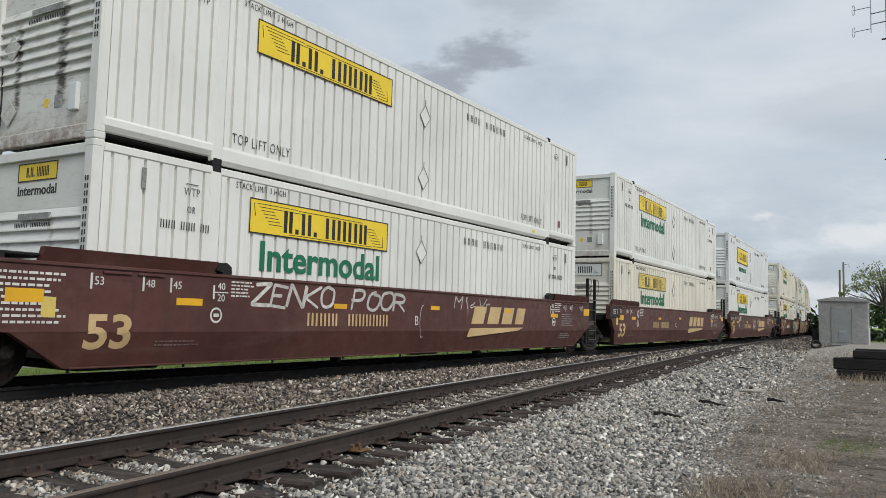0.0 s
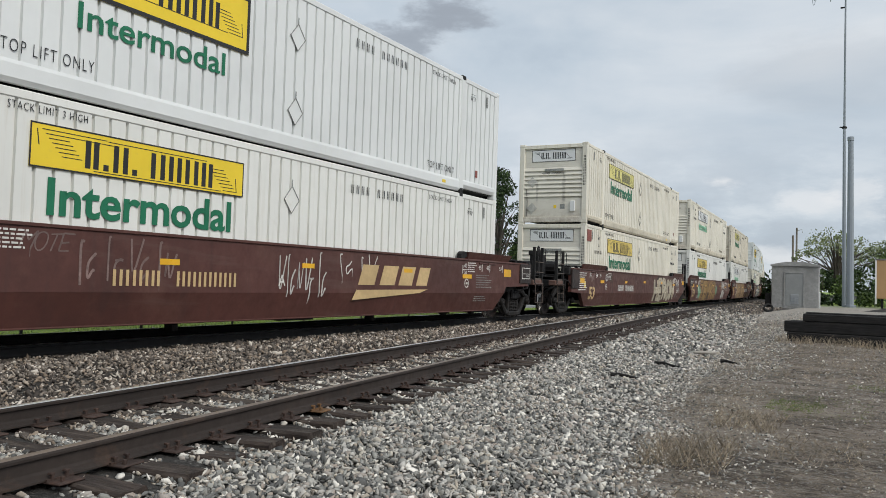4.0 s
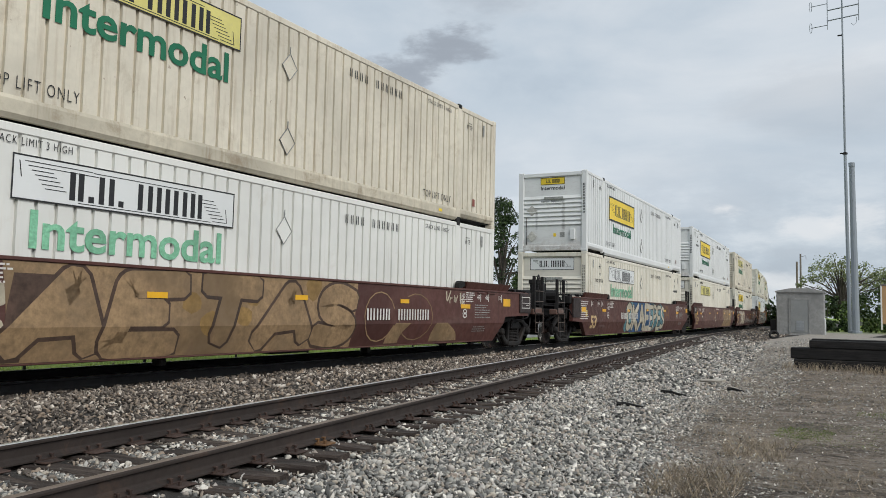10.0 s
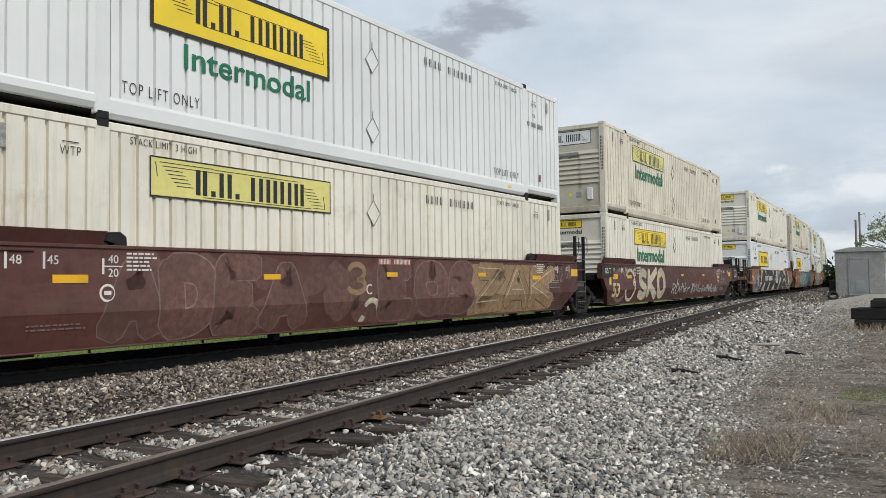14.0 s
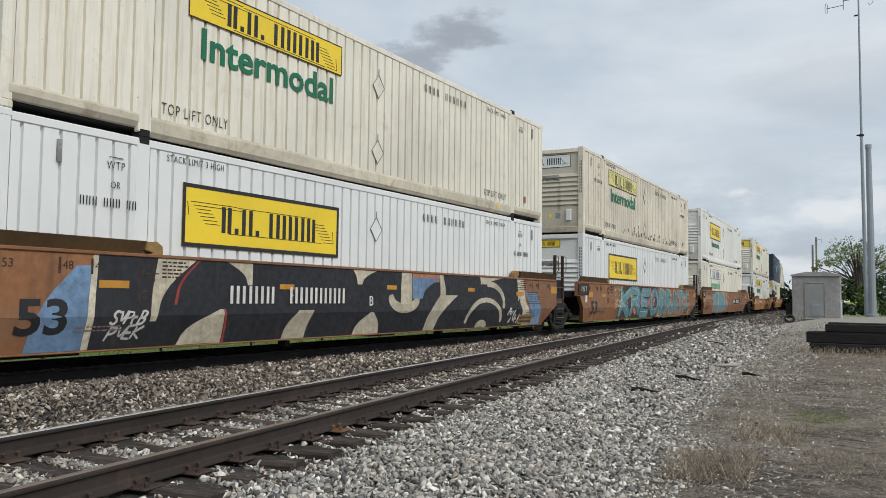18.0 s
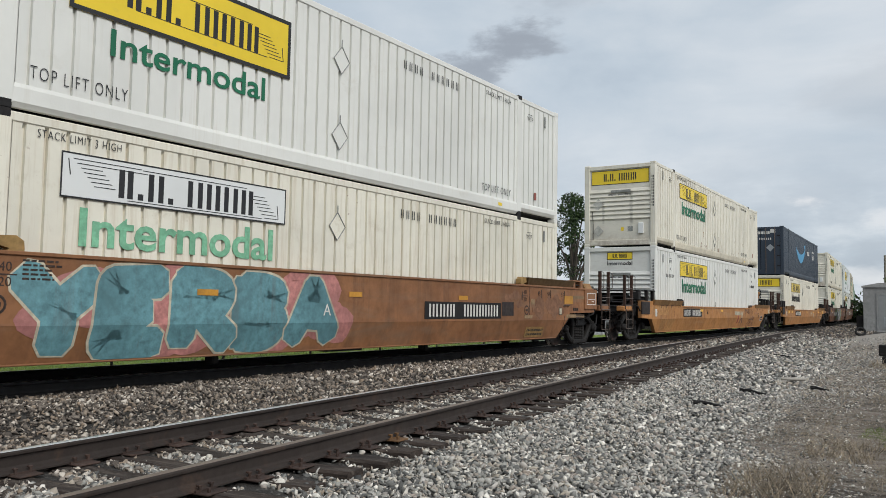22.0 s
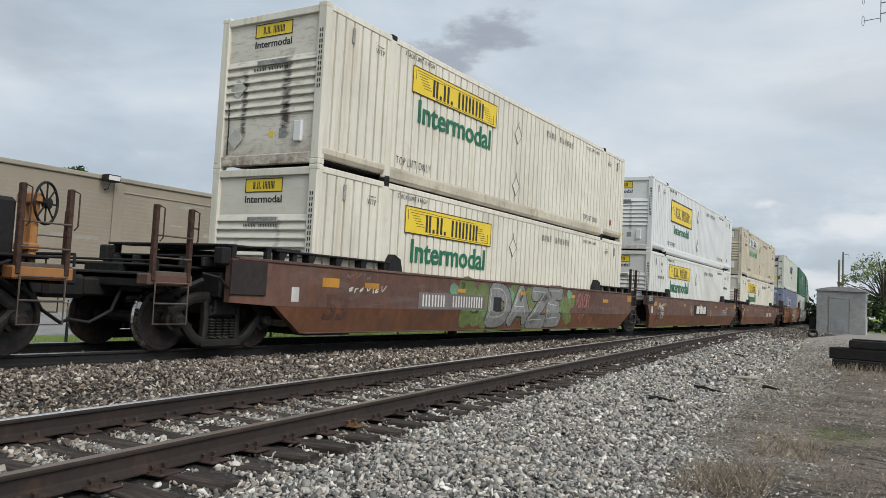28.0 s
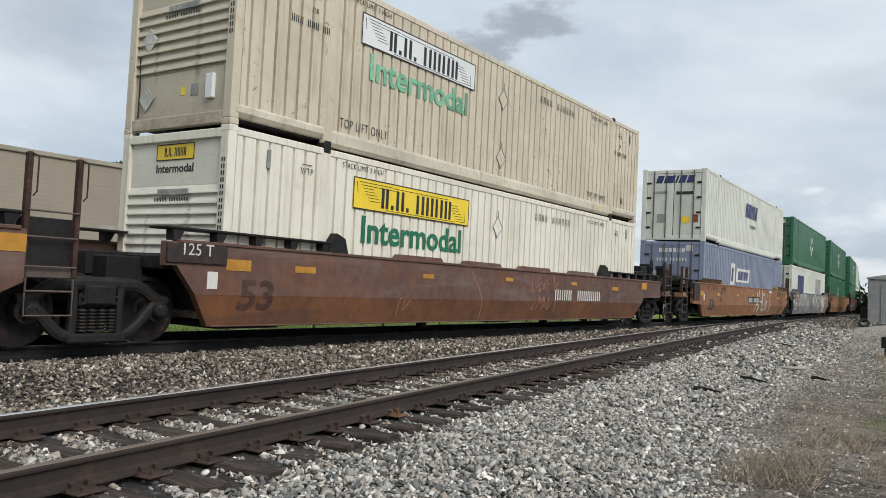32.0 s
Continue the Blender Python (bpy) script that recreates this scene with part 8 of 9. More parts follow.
def make_tree(x, y, z, h, crown, low, seed, leafmat, label, leaf=0.16, per=60, open_=0.0, dome=False):
    """A tapered trunk, forking limbs and a ragged crown between low and h."""
    rng = random.Random(seed)
    ob = thing("tree", label, "tree", "trees round the tracks", at=pose(x, y, z))
    part("trunk", Shape().tube([(0, 0, -0.2), (0.05 * h * 0.1, 0, h * 0.2), (rng.uniform(-0.1, 0.1) * crown, rng.uniform(-0.1, 0.1) * crown, h * 0.55)], 0.035 * h * 0.6, 8, r2=0.015 * h).mesh("trunk", BARK), ob, "grey-brown trunk")
    clumps = []
    n = int(60 + crown * 9)
    for i in range(n):
        a = rng.uniform(0, 6.2832)
        u = rng.uniform(0, 1)
        zz = low + (h - low) * u
        r = crown * math.sin(math.pi * min(0.97, 0.22 + 0.72 * u)) * rng.uniform(0.35, 1.0) * rng.choice((1.0, 1.0, 0.85))
        clumps.append((r * math.cos(a), r * math.sin(a), zz, crown * rng.uniform(0.16, 0.32)))
    if dome:
        clumps = []
        for i in range(150):
            a, u = rng.uniform(0, 6.2832), math.sqrt(rng.uniform(0.0, 1))
            r = crown * u * (1 + 0.12 * math.sin(3 * a + seed))
            clumps.append((r * math.cos(a), r * math.sin(a), low + (h - low) * math.sqrt(max(0.02, 1 - u * u)) * rng.uniform(0.35, 1.0), rng.uniform(0.35, 0.75)))
        n = len(clumps)
    for i in range(0, n, 3):
        cx, cy, cz, _ = clumps[i]
        b = rng.uniform(0.15, 0.45) * h
        part("limb", Shape().tube([(0, 0, b), (cx * 0.45, cy * 0.45, b + (cz - b) * 0.6), (cx, cy, cz)], 0.012 * h, 6, r2=0.003 * h).mesh("limb", BARK), ob)
    part("crown", leaf_cloud("crown", seed, clumps, 30 if dome else int(per * (1.7 - 1.5 * open_)), leaf * (0.55 if dome else 0.7), leafmat), ob, "ragged leafy crown")
    return ob


def polar(az, d):
    a = radians(az)
    return -math.sin(a) * d, math.cos(a) * d


for az, d, h, cr, lo, seed, lm, lab, lf, op in (
        (3.3, 118, 9.7, 5.4, 5.0, 21, LEAFPALE, "airy pale-green tree with bare twigs showing", 0.22, 0.35), (-0.2, 128, 9.3, 5.0, 5.0, 22, LEAFPALE, "airy pale-green tree with bare twigs showing", 0.24, 0.3), (-0.8, 126, 9.4, 5.0, 3.0, 23, LEAF, "broad green tree behind the yard", 0.26, 0.1),
        (-3.6, 118, 8.4, 4.5, 2.0, 24, LEAF, "broad green tree behind the yard", 0.26, 0.1), (25.7, 62, 9.6, 2.7, 1.2, 25, LEAFDARK, "slender dark-green tree behind the main track", 0.15, 0.0), (38.3, 74, 7.4, 2.9, 1.8, 26, LEAFDARK, "round dark-green tree near small houses", 0.17, 0.0),
        (35.6, 78, 6.8, 2.6, 1.6, 27, LEAF, "round green tree near small houses", 0.17, 0.0), (41.5, 84, 6.6, 2.6, 1.6, 28, LEAF, "round green tree near small houses", 0.18, 0.0), (57.6, 66, 9.0, 2.4, 3.5, 29, LEAFDARK, "dark-green tree behind the block building", 0.17, 0.0),
        (54.8, 68, 8.3, 1.6, 3.5, 30, LEAFDARK, "dark-green tree behind the block building", 0.17, 0.0), (33.0, 120, 8.0, 4.0, 1.5, 31, LEAF, "round green tree in the distance", 0.25, 0.0), (24.0, 150, 9.0, 4.5, 1.0, 32, LEAF, "round green tree in the distance", 0.28, 0.0)):
    px, py = polar(az, d)
    make_tree(px, py, ground_height(px, py), h - ground_height(px, py), cr, lo, seed, lm, lab, lf, open_=op, dome="airy" in lab)


def make_bush(x, y, r, h, seed, mat, lab):
    rng = random.Random(seed)
    ob = thing("bush", lab, "bush", "bushes along the yard", at=pose(x, y, ground_height(x, y)))
    cl = [(rng.uniform(-r, r), rng.uniform(-r, r), rng.uniform(0.2, 0.85) * h, r * rng.uniform(0.25, 0.45)) for _ in range(16)]
    part("stem", Shape().tube([(0, 0, -0.1), (0.1, 0, h * 0.4), (0.2, 0.1, h * 0.7)], 0.06, 6, r2=0.02).mesh("stem", BARK), ob)
    part("foliage", leaf_cloud("foliage", seed, cl, 55, 0.20, mat), ob)
    return ob


for i, (az, d, r, h) in enumerate(((7.3, 112, 1.3, 3.6), (6.5, 112, 2.0, 5.0), (5.6, 108, 2.2, 5.0), (4.2, 104, 2.6, 4.6), (3.2, 106, 2.6, 5.0), (2.0, 108, 2.6, 4.6), (0.8, 108, 2.4, 4.2), (-0.6, 106, 2.8, 4.4), (-2.2, 100, 3.0, 4.4), (1.4, 96, 1.6, 1.6), (3.6, 97, 1.2, 1.2))):
    px, py = polar(az, d)
    make_bush(px, py, r, h, 60 + i, (LEAFDARK, LEAF)[i % 2], ("dark green leafy bush at the edge of the yard", "green leafy bush at the edge of the yard")[i % 2])


def far_woods():
    rng = random.Random(8)
    cl = []
    for i in range(420):
        az = rng.uniform(-45, 100)
        d = rng.uniform(300, 380)
        px, py = polar(az, d)
        cl.append((px, py, rng.uniform(0.5, 5.5 + 2.5 * math.sin(az * 0.4)), rng.uniform(2.5, 4.5)))
    return tagged(new("far_woods", leaf_cloud("far_woods", 9, cl, 26, 0.9, LEAFDARK)), "dark green line of far woods along the horizon", "woods", kind="stuff")


far_woods()


def signal_house():
    x, y = polar(5.68, 79.0)
    g = ground_height(x, y)
    ob = thing("signal_house", "weathered grey concrete signal house with a recessed door", "shed", at=pose(x, y, g, 0, 0, 3))
    w, d, h = 1.92, 2.0, 3.80
    part("wall", Shape().soft(-w, w, -d, d, -0.1, h, 0.05).mesh("wall", CONCRETE), ob)
    part("roof", Shape().prism([(-w - 0.10, h - 0.02), (w + 0.10, h - 0.02), (w + 0.10, h + 0.10), (0.75, h + 0.36), (-0.75, h + 0.36), (-w - 0.10, h + 0.10)], 1, -d - 0.12, d + 0.12).mesh("roof", CONCRETE), ob, "low hipped concrete roof")
    dr = part("door", Shape().soft(-0.78, 0.68, -d - 0.03, -d + 0.01, 0.25, 3.15, 0.02).mesh("door", DOOR), ob, "grey door")
    part("door_frame", Shape().box(-0.90, -0.78, -d - 0.06, -d, 0.2, 3.25).box(0.68, 0.80, -d - 0.06, -d, 0.2, 3.25).box(-0.90, 0.80, -d - 0.06, -d, 3.15, 3.28).mesh("door_frame", CONCRETE), dr)
    part("door_louvre", Shape().box(-0.35, 0.32, -d - 0.045, -d - 0.03, 0.45, 1.30).mesh("door_louvre", GALV), dr, "pale vent panel")
    for i in range(6):
        part("slat", cached("slat", lambda: Shape().box(-0.33, 0.30, -d - 0.06, -d - 0.045, 0.0, 0.06).mesh("slat", GALV)), dr, at=pose(0, 0, 0.50 + i * 0.13))
    part("side_cabinet", Shape().soft(-w - 0.55, -w - 0.02, -d + 0.3, -d + 1.5, -0.1, 1.35, 0.03).mesh("side_cabinet", GEAR), ob, "black side cabinet")
    part("conduit", Shape().tube([(w + 0.08, -d + 0.1, 0.0), (w + 0.08, -d + 0.1, 1.5), (w - 0.1, -d + 0.1, 1.6)], 0.05, 8).mesh("conduit", BRIGHT), ob, "white conduit")
    part("side_lamp", Shape().soft(w, w + 0.25, -d + 0.2, -d + 0.5, 2.9, 3.1, 0.03).mesh("side_lamp", GALV), ob)
    part("plinth", Shape().soft(-w - 0.2, w + 0.2, -d - 0.2, d + 0.2, -0.2, 0.06, 0.02).mesh("plinth", CONCRETE), ob)


signal_house()


def poles():
    x, y = polar(2.95, 90.0)
    g = ground_height(x, y)
    ob = thing("radio_mast", "slender grey steel radio mast with loop antennas at its top", "mast", at=pose(x, y, g))
    z1, z2, z3 = 1.113 - g + 90 * math.tan(radians(10.57)), 1.113 - g + 90 * math.tan(radians(19.0)), 36.0
    part("lower_tube", Shape().tube([(0.16, 0, -0.3), (0.0, 0, z1)], 0.20, 10, r2=0.15).mesh("lower_tube", MASTGREY), ob)
    part("upper_tube", Shape().tube([(0.0, 0, z1), (-0.05, 0, z3)], 0.12, 10, r2=0.07).mesh("upper_tube", MASTGREY), ob)
    part("joint_collar", Shape().lathe([(0.12, z1 - 0.15), (0.24, z1 - 0.12), (0.24, z1 + 0.05), (0.12, z1 + 0.1)], 2, 10).soft(-0.45, 0.1, -0.06, 0.06, z1 - 0.05, z1 + 0.08, 0.02).mesh("joint_collar", GEAR), ob)
    part("bracket", Shape().soft(-0.5, 0.0, -0.05, 0.05, z2 - 1.9, z2 - 1.75, 0.02).mesh("bracket", GEAR), ob)
    for zz in (z2, z2 + 1.1):
        part("cross_arm", Shape().tube([(-1.45, 0, zz - 0.1), (1.5, 0, zz + 0.12)], 0.06, 6).mesh("cross_arm", MASTGREY), ob)
    part("antenna_rod", Shape().tube([(1.48, 0, z2 - 0.5), (1.48, 0, z2 + 3.0)], 0.05, 6).mesh("antenna_rod", MASTGREY), ob)
    part("antenna_rod", Shape().tube([(-1.42, 0, z2 - 1.0), (-1.42, 0, z2 + 3.6)], 0.05, 6).mesh("antenna_rod", MASTGREY), ob)
    for zz in (z2 - 0.55, z2 + 1.75):
        part("antenna_boom", Shape().tube([(-1.42, 0, zz), (-3.0, 0, zz - 0.1)], 0.04, 6).mesh("antenna_boom", MASTGREY), ob)
        lp = [(-3.0 + 0.12 * math.cos(0.5236 * i), 0, zz - 0.1 + 0.55 * math.sin(0.5236 * i)) for i in range(13)]
        part("antenna_loop", Shape().tube(lp, 0.03, 5).mesh("antenna_loop", MASTGREY), ob)
    part("antenna_hook", Shape().tube([(1.3, 0, z2 - 0.1), (1.25, 0, z2 - 0.7), (1.0, 0, z2 - 0.95), (0.8, 0, z2 - 0.7)], 0.03, 5).mesh("antenna_hook", MASTGREY), ob)
    x, y = polar(2.50, 88.5)
    g = ground_height(x, y)
    ob = thing("steel_pole", "thick grey steel pole standing beside the radio mast", "pole", at=pose(x, y, g))
    zt = 1.113 - g + 88.5 * math.tan(radians(9.9))
    part("shaft", Shape().tube([(0, 0, -0.2), (-0.12, 0, zt)], 0.36, 12, r2=0.25).mesh("shaft", MASTGREY), ob)
    part("base_flange", Shape().lathe([(0.0, 0.25), (0.5, 0.25), (0.55, 0.2), (0.55, -0.1)], 2, 12).mesh("base_flange", MASTGREY), ob)
    part("cap", Shape().lathe([(0.0, zt + 0.08), (0.3, zt + 0.06), (0.3, zt - 0.3), (0.24, zt - 0.3)], 2, 12, (-0.12, 0, 0)).mesh("cap", MASTGREY), ob)
    for az, d, el, r in ((5.90, 150.0, 3.65, 0.16), (5.68, 148.0, 4.15, 0.14)):
        x, y = polar(az, d)
        g = ground_height(x, y)
        ob = thing("utility_pole", "old grey wooden utility pole beyond the signal house", "pole", "wooden poles", at=pose(x, y, g))
        zt = 1.113 - g + d * math.tan(radians(el))
        part("shaft", Shape().tube([(0, 0, -0.3), (0, 0, zt)], r * 1.3, 8, r2=r).mesh("shaft", WOODGREY), ob)
        if el > 4:
            part("bracket", Shape().tube([(0, 0, zt - 0.5), (0.8, 0, zt - 0.3), (0.9, 0, zt - 0.9)], 0.06, 6).mesh("bracket", GALV), ob)


poles()


def timber_stack():
    """A low stack of black timbers, laid across the view."""
    ob_rows = [(-2.68, 3.4, 24.9, -0.36, 0.30), (-2.55, 3.6, 25.25, -0.36, 0.30), (-2.62, 3.5, 25.6, -0.36, 0.30), (-2.76, 2.9, 24.93, -0.06, 0.32), (-2.66, 3.3, 25.40, -0.06, 0.32),
               (-2.27, 4.4, 24.92, 0.26, 0.22), (-2.24, 4.2, 25.30, 0.26, 0.26)]
    for x0, x1, y, z, h in ob_rows:
        tagged(new("timber", Shape().soft(x0, x1, y - 0.15, y + 0.15, z, z + h - 0.006, 0.02).mesh("timber", CREOSOTE)), "black creosoted timber in a low stack", "timber", "stacked black timbers")
    tagged(new("board", Shape().soft(0.2, 2.6, 24.4, 24.55, -0.30, -0.265, 0.008).mesh("board", PATCH)), "pale old board lying before the timbers", "board")


timber_stack()


def tyre():
    x, y = polar(7.34, 59.0)
    ob = thing("tyre", "old black rubber tyre lying on the gravel", "tyre", at=pose(x, y, ground_height(x, y) + 0.32, 58, 0, 15))
    s = Shape()
    ring = [(0.22, -0.09), (0.30, -0.10), (0.335, -0.06), (0.335, 0.06), (0.30, 0.10), (0.22, 0.09), (0.20, 0.0), (0.22, -0.09)]
    part("tread", s.lathe(ring, 2, 24).mesh("tread", RUBBER), ob)


tyre()


def tan_box():
    x, y = 3.4, 90.0
    g = ground_height(x, y)
    ob = thing("box_trailer", "tan sheet-metal box trailer with white corner frame", "trailer", at=pose(x, y, g))
    part("body", Shape().soft(-5.0, 6.0, -1.25, 1.25, 0.95, 4.75, 0.04).mesh("body", TANBOX), ob)
    part("corner_frame", Shape().soft(-5.12, -4.98, -1.28, 1.28, 0.4, 4.8, 0.02).mesh("corner_frame", WHITE), ob, "white corner frame")
    part("roof_edge", Shape().soft(-5.1, 6.1, -1.3, 1.3, 4.70, 4.85, 0.02).mesh("roof_edge", GREYCAR), ob)
    for xx in (3.2, 4.4):
        part("wheel", Shape().lathe([(0.0, -1.2), (0.5, -1.2), (0.5, 1.2), (0.0, 1.2)], 0, 18).mesh("wheel", RUBBER), ob, at=pose(xx, 0, 0.5, 0, 0, 90))
    part("support_leg", Shape().soft(-4.6, -4.4, -0.9, 0.9, 0.0, 1.0, 0.02).mesh("support_leg", GEAR), ob)


tan_box()


def gravel_pile():
    s = Shape()
    n, m = 40, 14
    v = [(0, 0, 1.0)]
    for j in range(1, m):
        r = j / (m - 1)
        for i in range(n):
            a = 6.2832 * i / n
            q = r * (1 + 0.12 * math.sin(3 * a) + 0.06 * math.sin(7 * a + 1))
            v.append((4.4 * q * math.cos(a), 1.8 * q * math.sin(a), 1.0 * (1 - r) ** 1.2 + 0.06 * noise.noise((3 * q * math.cos(a), 3 * q * math.sin(a), 0)) - 0.05 * r))
    f = [(0, 1 + i, 1 + (i + 1) % n) for i in range(n)]
    f += [(1 + (j - 1) * n + i, 1 + j * n + i, 1 + j * n + (i + 1) % n, 1 + (j - 1) * n + (i + 1) % n) for j in range(1, m - 1) for i in range(n)]
    # the pile shares the bed's dark colour with its painted gap shade
    ob = tagged(new("gravel_pile", s.add(v, f).mesh("gravel_pile", BEDSHADE)), "grey gravel pile in the yard", "gravel")
    ob.matrix_basis = pose(2.4, 72.0, ground_height(2.4, 72.0))


gravel_pile()


def block_building():
    """A long beige block building behind the main track."""
    ob = thing("block_building", "long low beige painted block building with a wall lamp", "building")
    x, y0, y1, g, h = -35.4, -40.0, 38.7, -0.75, 5.95
    part("wall", Shape().soft(x - 0.3, x, y0, y1, g, h, 0.03).mesh("wall", BLOCK), ob)
    part("wall", Shape().soft(x - 22, x - 0.3, y1 - 0.3, y1, g, h - 0.2, 0.03).mesh("wall", BLOCK), ob)
    part("wall", Shape().soft(x - 22, x - 0.3, y0, y0 + 0.3, g, h, 0.03).mesh("wall", BLOCK), ob)
    part("wall", Shape().soft(x - 22.3, x - 22, y0, y1, g, h, 0.03).mesh("wall", BLOCK), ob)
    part("roof", Shape().box(x - 22, x - 0.3, y0, y1, h - 0.9, h - 0.7).mesh("roof", GREYCAR), ob)
    part("coping", Shape().soft(x - 0.42, x + 0.12, y0, y1 + 0.1, h, h + 0.22, 0.03).mesh("coping", COPING), ob, "pale coping")
    part("ledge", Shape().soft(x, x + 0.06, 25.2, y1, h - 0.52, h - 0.44, 0.01).mesh("ledge", COPING), ob)
    part("pilaster", Shape().soft(x, x + 0.08, 24.6, 25.2, g, h - 0.05, 0.02).mesh("pilaster", BLOCK), ob)
    lamp = part("wall_lamp", Shape().soft(x + 0.25, x + 0.75, 23.7, 24.5, h - 0.12, h + 0.22, 0.05).mesh("wall_lamp", GEAR), ob, "black floodlight")
    part("lens", Shape().box(x + 0.752, x + 0.76, 23.78, 24.42, h - 0.06, h + 0.16).mesh("lens", GLASS), lamp)
    part("arm", Shape().tube([(x, 24.1, h - 0.5), (x + 0.3, 24.1, h - 0.45), (x + 0.45, 24.1, h - 0.1)], 0.03, 6).mesh("arm", GEAR), lamp)
    rng = random.Random(4)
    for i in range(26):
        y, z, w = rng.uniform(28, 37), g + 0.2 * rng.randint(15, 30), rng.choice((0.4, 0.4, 0.8, 1.2))
        part("paint_patch", Shape().box(x + 0.001, x + 0.006, y, y + w, z, z + rng.choice((0.06, 0.19))).mesh("paint_patch", PATCH), ob, "pale patch")
    for y, w in ((8.0, 5.0), (14.5, 6.0), (21.0, 3.0)):
        part("paint_patch", Shape().box(x + 0.001, x + 0.006, y, y + w, 2.9, 3.12).mesh("paint_patch", PATCH), ob, "pale band")
    # block courses as fine raised joints
    for i in range(30):
        z = g + 0.2 * (i + 1)
        part("course", cached("course", lambda: Shape().box(x, x + 0.004, y0, y1, -0.012, 0.012).mesh("course", COPING)), ob, at=pose(0, 0, z))
    tagged(new("pavement", Shape().soft(-35.4, -22.0, -60, 60, -0.74, -0.60, 0.03).mesh("pavement", CONCRETE)), "pale concrete yard before the block building", "pavement", kind="structure")


block_building()


def houses():
    for az, d, w, zt in ((39.2, 96, 4.5, 4.2), (36.6, 110, 5.0, 4.4)):
        x, y = polar(az, d)
        g = ground_height(x, y)
        ob = thing("house", "small pale house with a grey pitched roof", "house", "houses beyond the building", at=pose(x, y, g, 0, 0, az))
        part("wall", Shape().soft(-w, w, -3, 3, 0, 2.9, 0.05).mesh("wall", WHITE), ob)
        part("roof", Shape().prism([(-3.4, 2.8), (3.4, 2.8), (0, zt + 0.4)], 0, -w - 0.3, w + 0.3).mesh("roof", GREYCAR), ob, "grey shingle roof")
        for xx in (-w * 0.5, w * 0.4):
            part("window", Shape().soft(xx - 0.5, xx + 0.5, -3.03, -2.98, 1.0, 2.1, 0.01).mesh("window", GEAR), ob, "dark window")
        part("door", Shape().soft(-0.45, 0.45, -3.04, -2.98, 0, 2.05, 0.01).mesh("door", DOOR), ob)
    for az, d, h in ((38.0, 88, 5.5), (37.3, 90, 5.2), (40.6, 70, 6.0)):
        x, y = polar(az, d)
        ob = thing("light_pole", "thin pale steel light pole near the houses", "pole", "light poles", at=pose(x, y, ground_height(x, y)))
        part("shaft", Shape().tube([(0, 0, -0.2), (0, 0, h)], 0.09, 8, r2=0.06).mesh("shaft", GALV), ob)
        part("lamp_head", Shape().soft(-0.1, 0.6, -0.12, 0.12, h - 0.05, h + 0.1, 0.03).mesh("lamp_head", GALV), ob)


houses()


def chain_fence():
    ob = thing("chain_fence", "chain-link fence with steel posts before the lawn", "fence")
    x, g, h = -15.6, -0.70, 1.25
    part("top_rail", Shape().tube([(x, -20, g + h), (x, 60, g + h)], 0.022, 6).mesh("top_rail", GALV), ob)
    pm = Shape().tube([(0, 0, -0.3), (0, 0, h + 0.05)], 0.032, 8).mesh("post", GEAR)
    for i in range(27):
        part("post", pm, ob, at=pose(x, -20 + 3 * i, g))
    s = Shape()
    for i in range(470):
        a = -2 + i * 0.09
        for d in (-1, 1):
            y1 = a + d * h
            s.add([(x, a, g), (x, a + 0.006, g), (x, y1 + 0.006, g + h), (x, y1, g + h)], [(0, 1, 2, 3)])
    tagged(part("wire_mesh", s.mesh("wire_mesh", GALV), ob, "woven wire"), kind="stuff")


chain_fence()


def blades(name, seed, spots, mat, label):
    """Grass blades: (x0, x1, y0, y1, count, height, lean)."""
    rng = np.random.default_rng(seed)
    V, F = [], []
    for x0, x1, y0, y1, n, h, lean in spots:
        X, Y = rng.uniform(x0, x1, n), rng.uniform(y0, y1, n)
        for x, y in zip(X, Y):
            z = ground_height(x, y) - 0.01
            hh, a, b = h * rng.uniform(0.4, 1.2), rng.uniform(0, 6.28), rng.uniform(0, 6.28)
            w = (0.002 + 0.002 * rng.random()) * (1.0 if y < 14 else 2.0)
            lx, ly = lean * hh * math.cos(b), lean * hh * math.sin(b)
            dx, dy = w * math.cos(a), w * math.sin(a)
            k = len(V)
            V += [(x - dx, y - dy, z), (x + dx, y + dy, z), (x + dx * 0.7 + lx * 0.4, y + dy * 0.7 + ly * 0.4, z + hh * 0.6), (x - dx * 0.7 + lx * 0.4, y - dy * 0.7 + ly * 0.4, z + hh * 0.6), (x + lx, y + ly, z + hh * (1 - 0.3 * lean))]
            F += [(k, k + 1, k + 2, k + 3), (k + 3, k + 2, k + 4)]
    me = bpy.data.meshes.new(name)
    me.from_pydata(V, [], F)
    me.materials.append(mat)
    me.update()
    return tagged(new(name, me), label, "grass", kind="stuff")


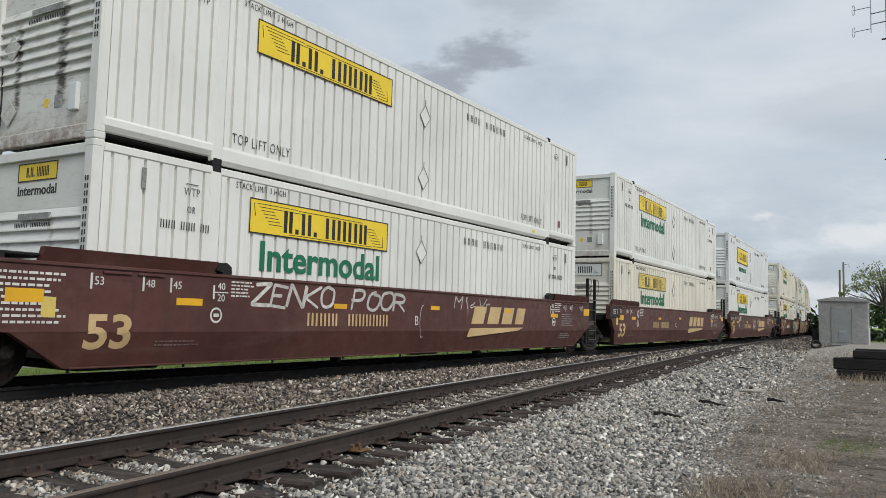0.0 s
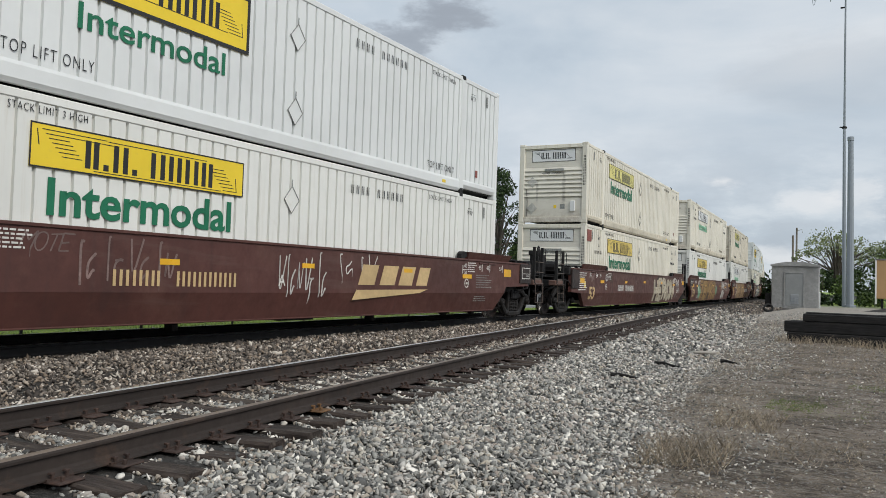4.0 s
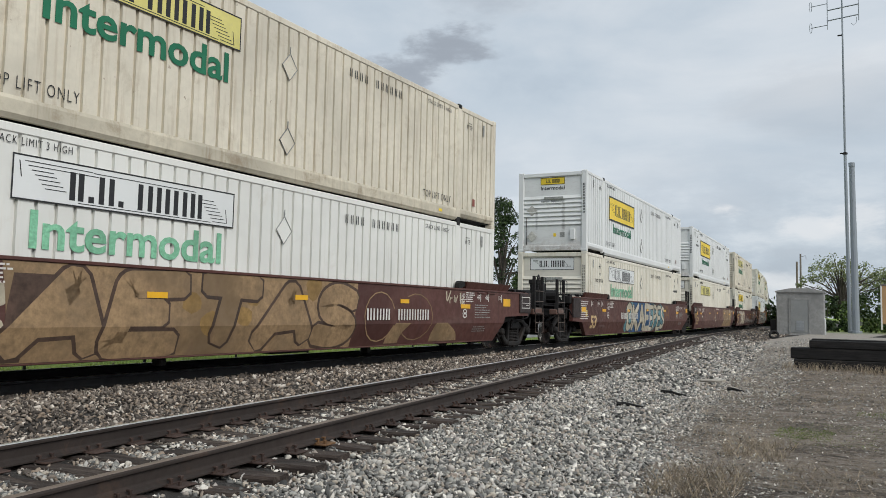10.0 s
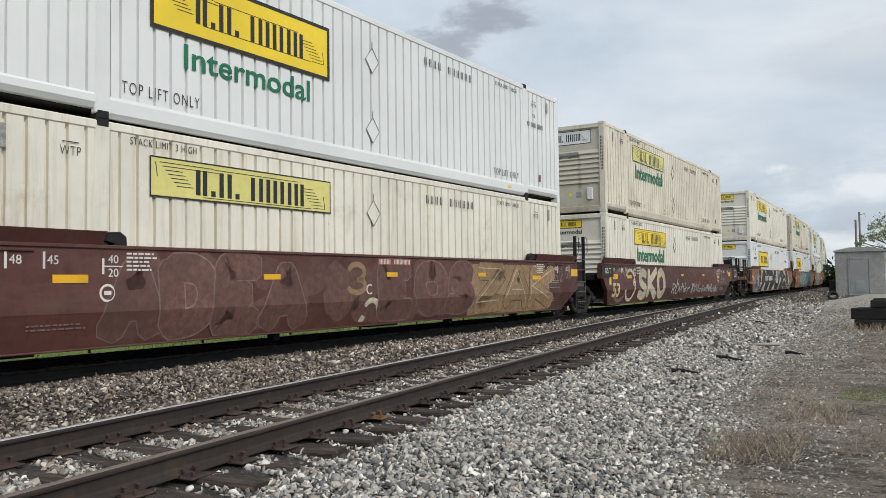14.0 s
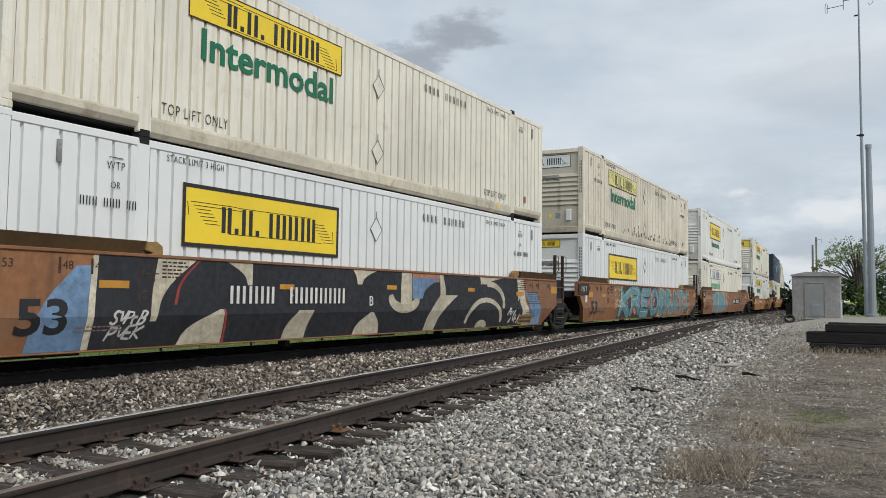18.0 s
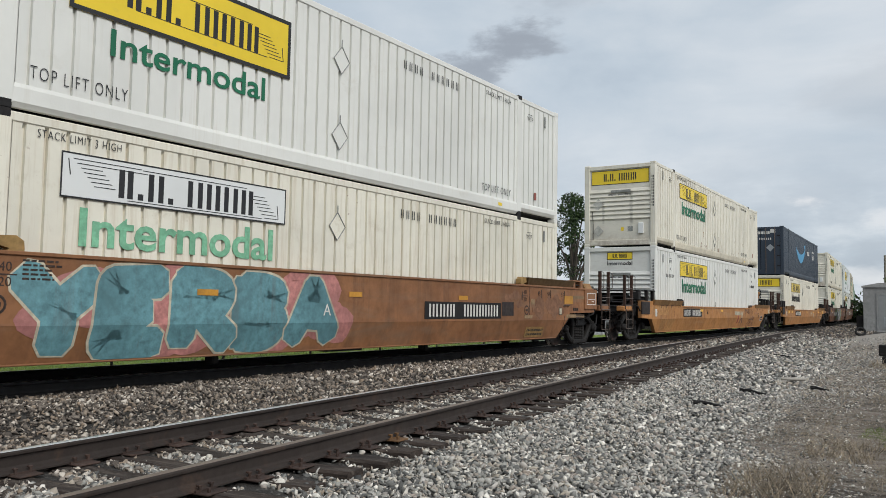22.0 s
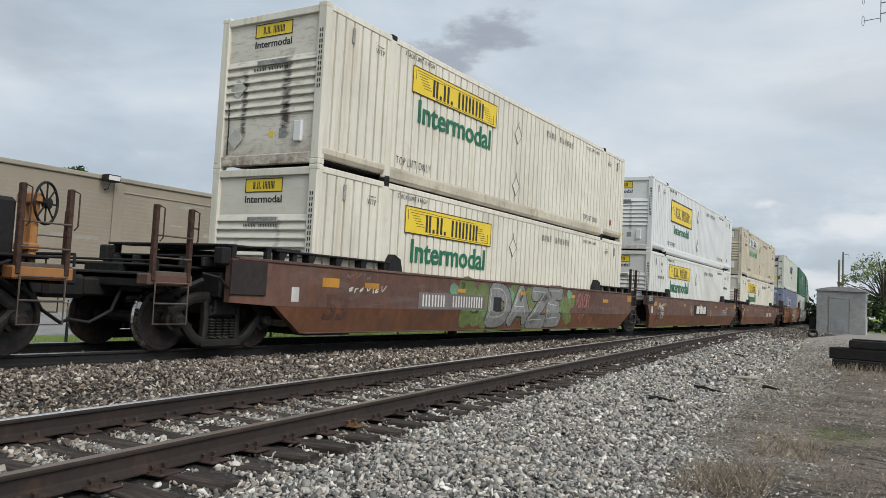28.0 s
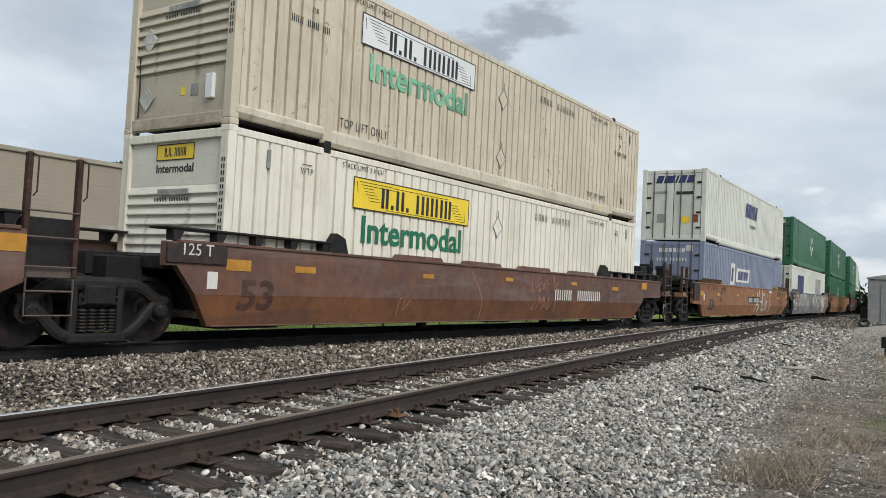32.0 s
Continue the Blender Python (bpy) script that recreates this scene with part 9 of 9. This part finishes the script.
blades("dry_grass", 4, [(-2.0, 1.4, 5.0, 12, 7500, 0.045, 2.2), (-1.9, -1.2, 6.6, 7.8, 620, 0.22, 1.1), (-1.75, -1.05, 8.7, 9.9, 520, 0.16, 1.2), (-1.0, -0.2, 7.4, 8.6, 260, 0.12, 1.3), (-2.4, -1.5, 9.6, 12.5, 900, 0.07, 1.8), (-3.2, 3.0, 12, 24, 6500, 0.09, 1.6),
                        (-2.9, 2.6, 23.6, 24.6, 900, 0.30, 0.7), (-5, 5, 24, 60, 3000, 0.2, 1.0), (-1.4, 0.6, 4.2, 6.0, 700, 0.10, 1.4)], DRY, "dry brown grass and stalks on the verge")
blades("green_grass", 5, [(-1.40, -0.75, 10.5, 11.4, 1000, 0.045, 1.2), (-1.2, -0.2, 10.0, 12.0, 500, 0.04, 1.2), (-0.6, 0.5, 13.2, 13.9, 500, 0.05, 0.9), (-21, -15.8, 4, 40, 9000, 0.22, 0.5)], BLADE, "short green grass")


def litter():
    rng = random.Random(6)
    for x, y, ln, turn, fork in ((-3.62, 14.9, 0.62, -28, 0.22), (-3.64, 12.2, 0.42, 8, 0.0), (-2.82, 16.4, 0.30, 5, 0.0), (-5.6, 26.5, 0.6, 0, 0.0)):
        z = max(bed_height(x, y), ground_height(x, y))
        s = Shape().tube([(-ln / 2, 0, 0.03), (-ln * 0.2, 0.03, 0.035), (ln * 0.15, -0.01, 0.02), (ln / 2, 0.02, 0.0)], 0.040, 6, r2=0.016)
        if fork:
            s.tube([(-ln * 0.2, 0.03, 0.03), (-ln * 0.35, 0.04 + fork * 0.5, 0.07), (-ln * 0.45, fork, 0.06)], 0.022, 5, r2=0.008)
        ob = tagged(new("wood_splinter", s.mesh("wood_splinter", CREOSOTE)), "dark broken piece of tie wood on the stones", "wood", "splinters on the stones")
        ob.matrix_basis = pose(x, y, z + 0.03, 0, 0, turn + rng.uniform(-4, 4))
    x, y = -3.58, 17.9
    ob = tagged(new("pale_stone", Shape().soft(-0.24, 0.24, -0.05, 0.05, 0, 0.06, 0.02).mesh("pale_stone", PATCH)), "pale flat stone lying by the splinters", "stone")
    ob.matrix_basis = pose(x, y, max(bed_height(x, y), ground_height(x, y)) + 0.05, 0, 0, 20)


litter()


# ================= what moves =================
def motions():
    """The train rolls by at a steady speed; its wheels turn."""
    times = [2.0 * i for i in range(17)]
    for ob, front, foot in TRAIN:
        walk(ob, [(t, train_pose(front, foot, t)) for t in times])
    spin = [i / 15 for i in range(481)]
    for ob, y in WHEELS:
        walk(ob, [(t, pose(0, y, 0.455, math.degrees((SPEED * t - 0.00045 * t * t) / 0.455))) for t in spin])


motions()
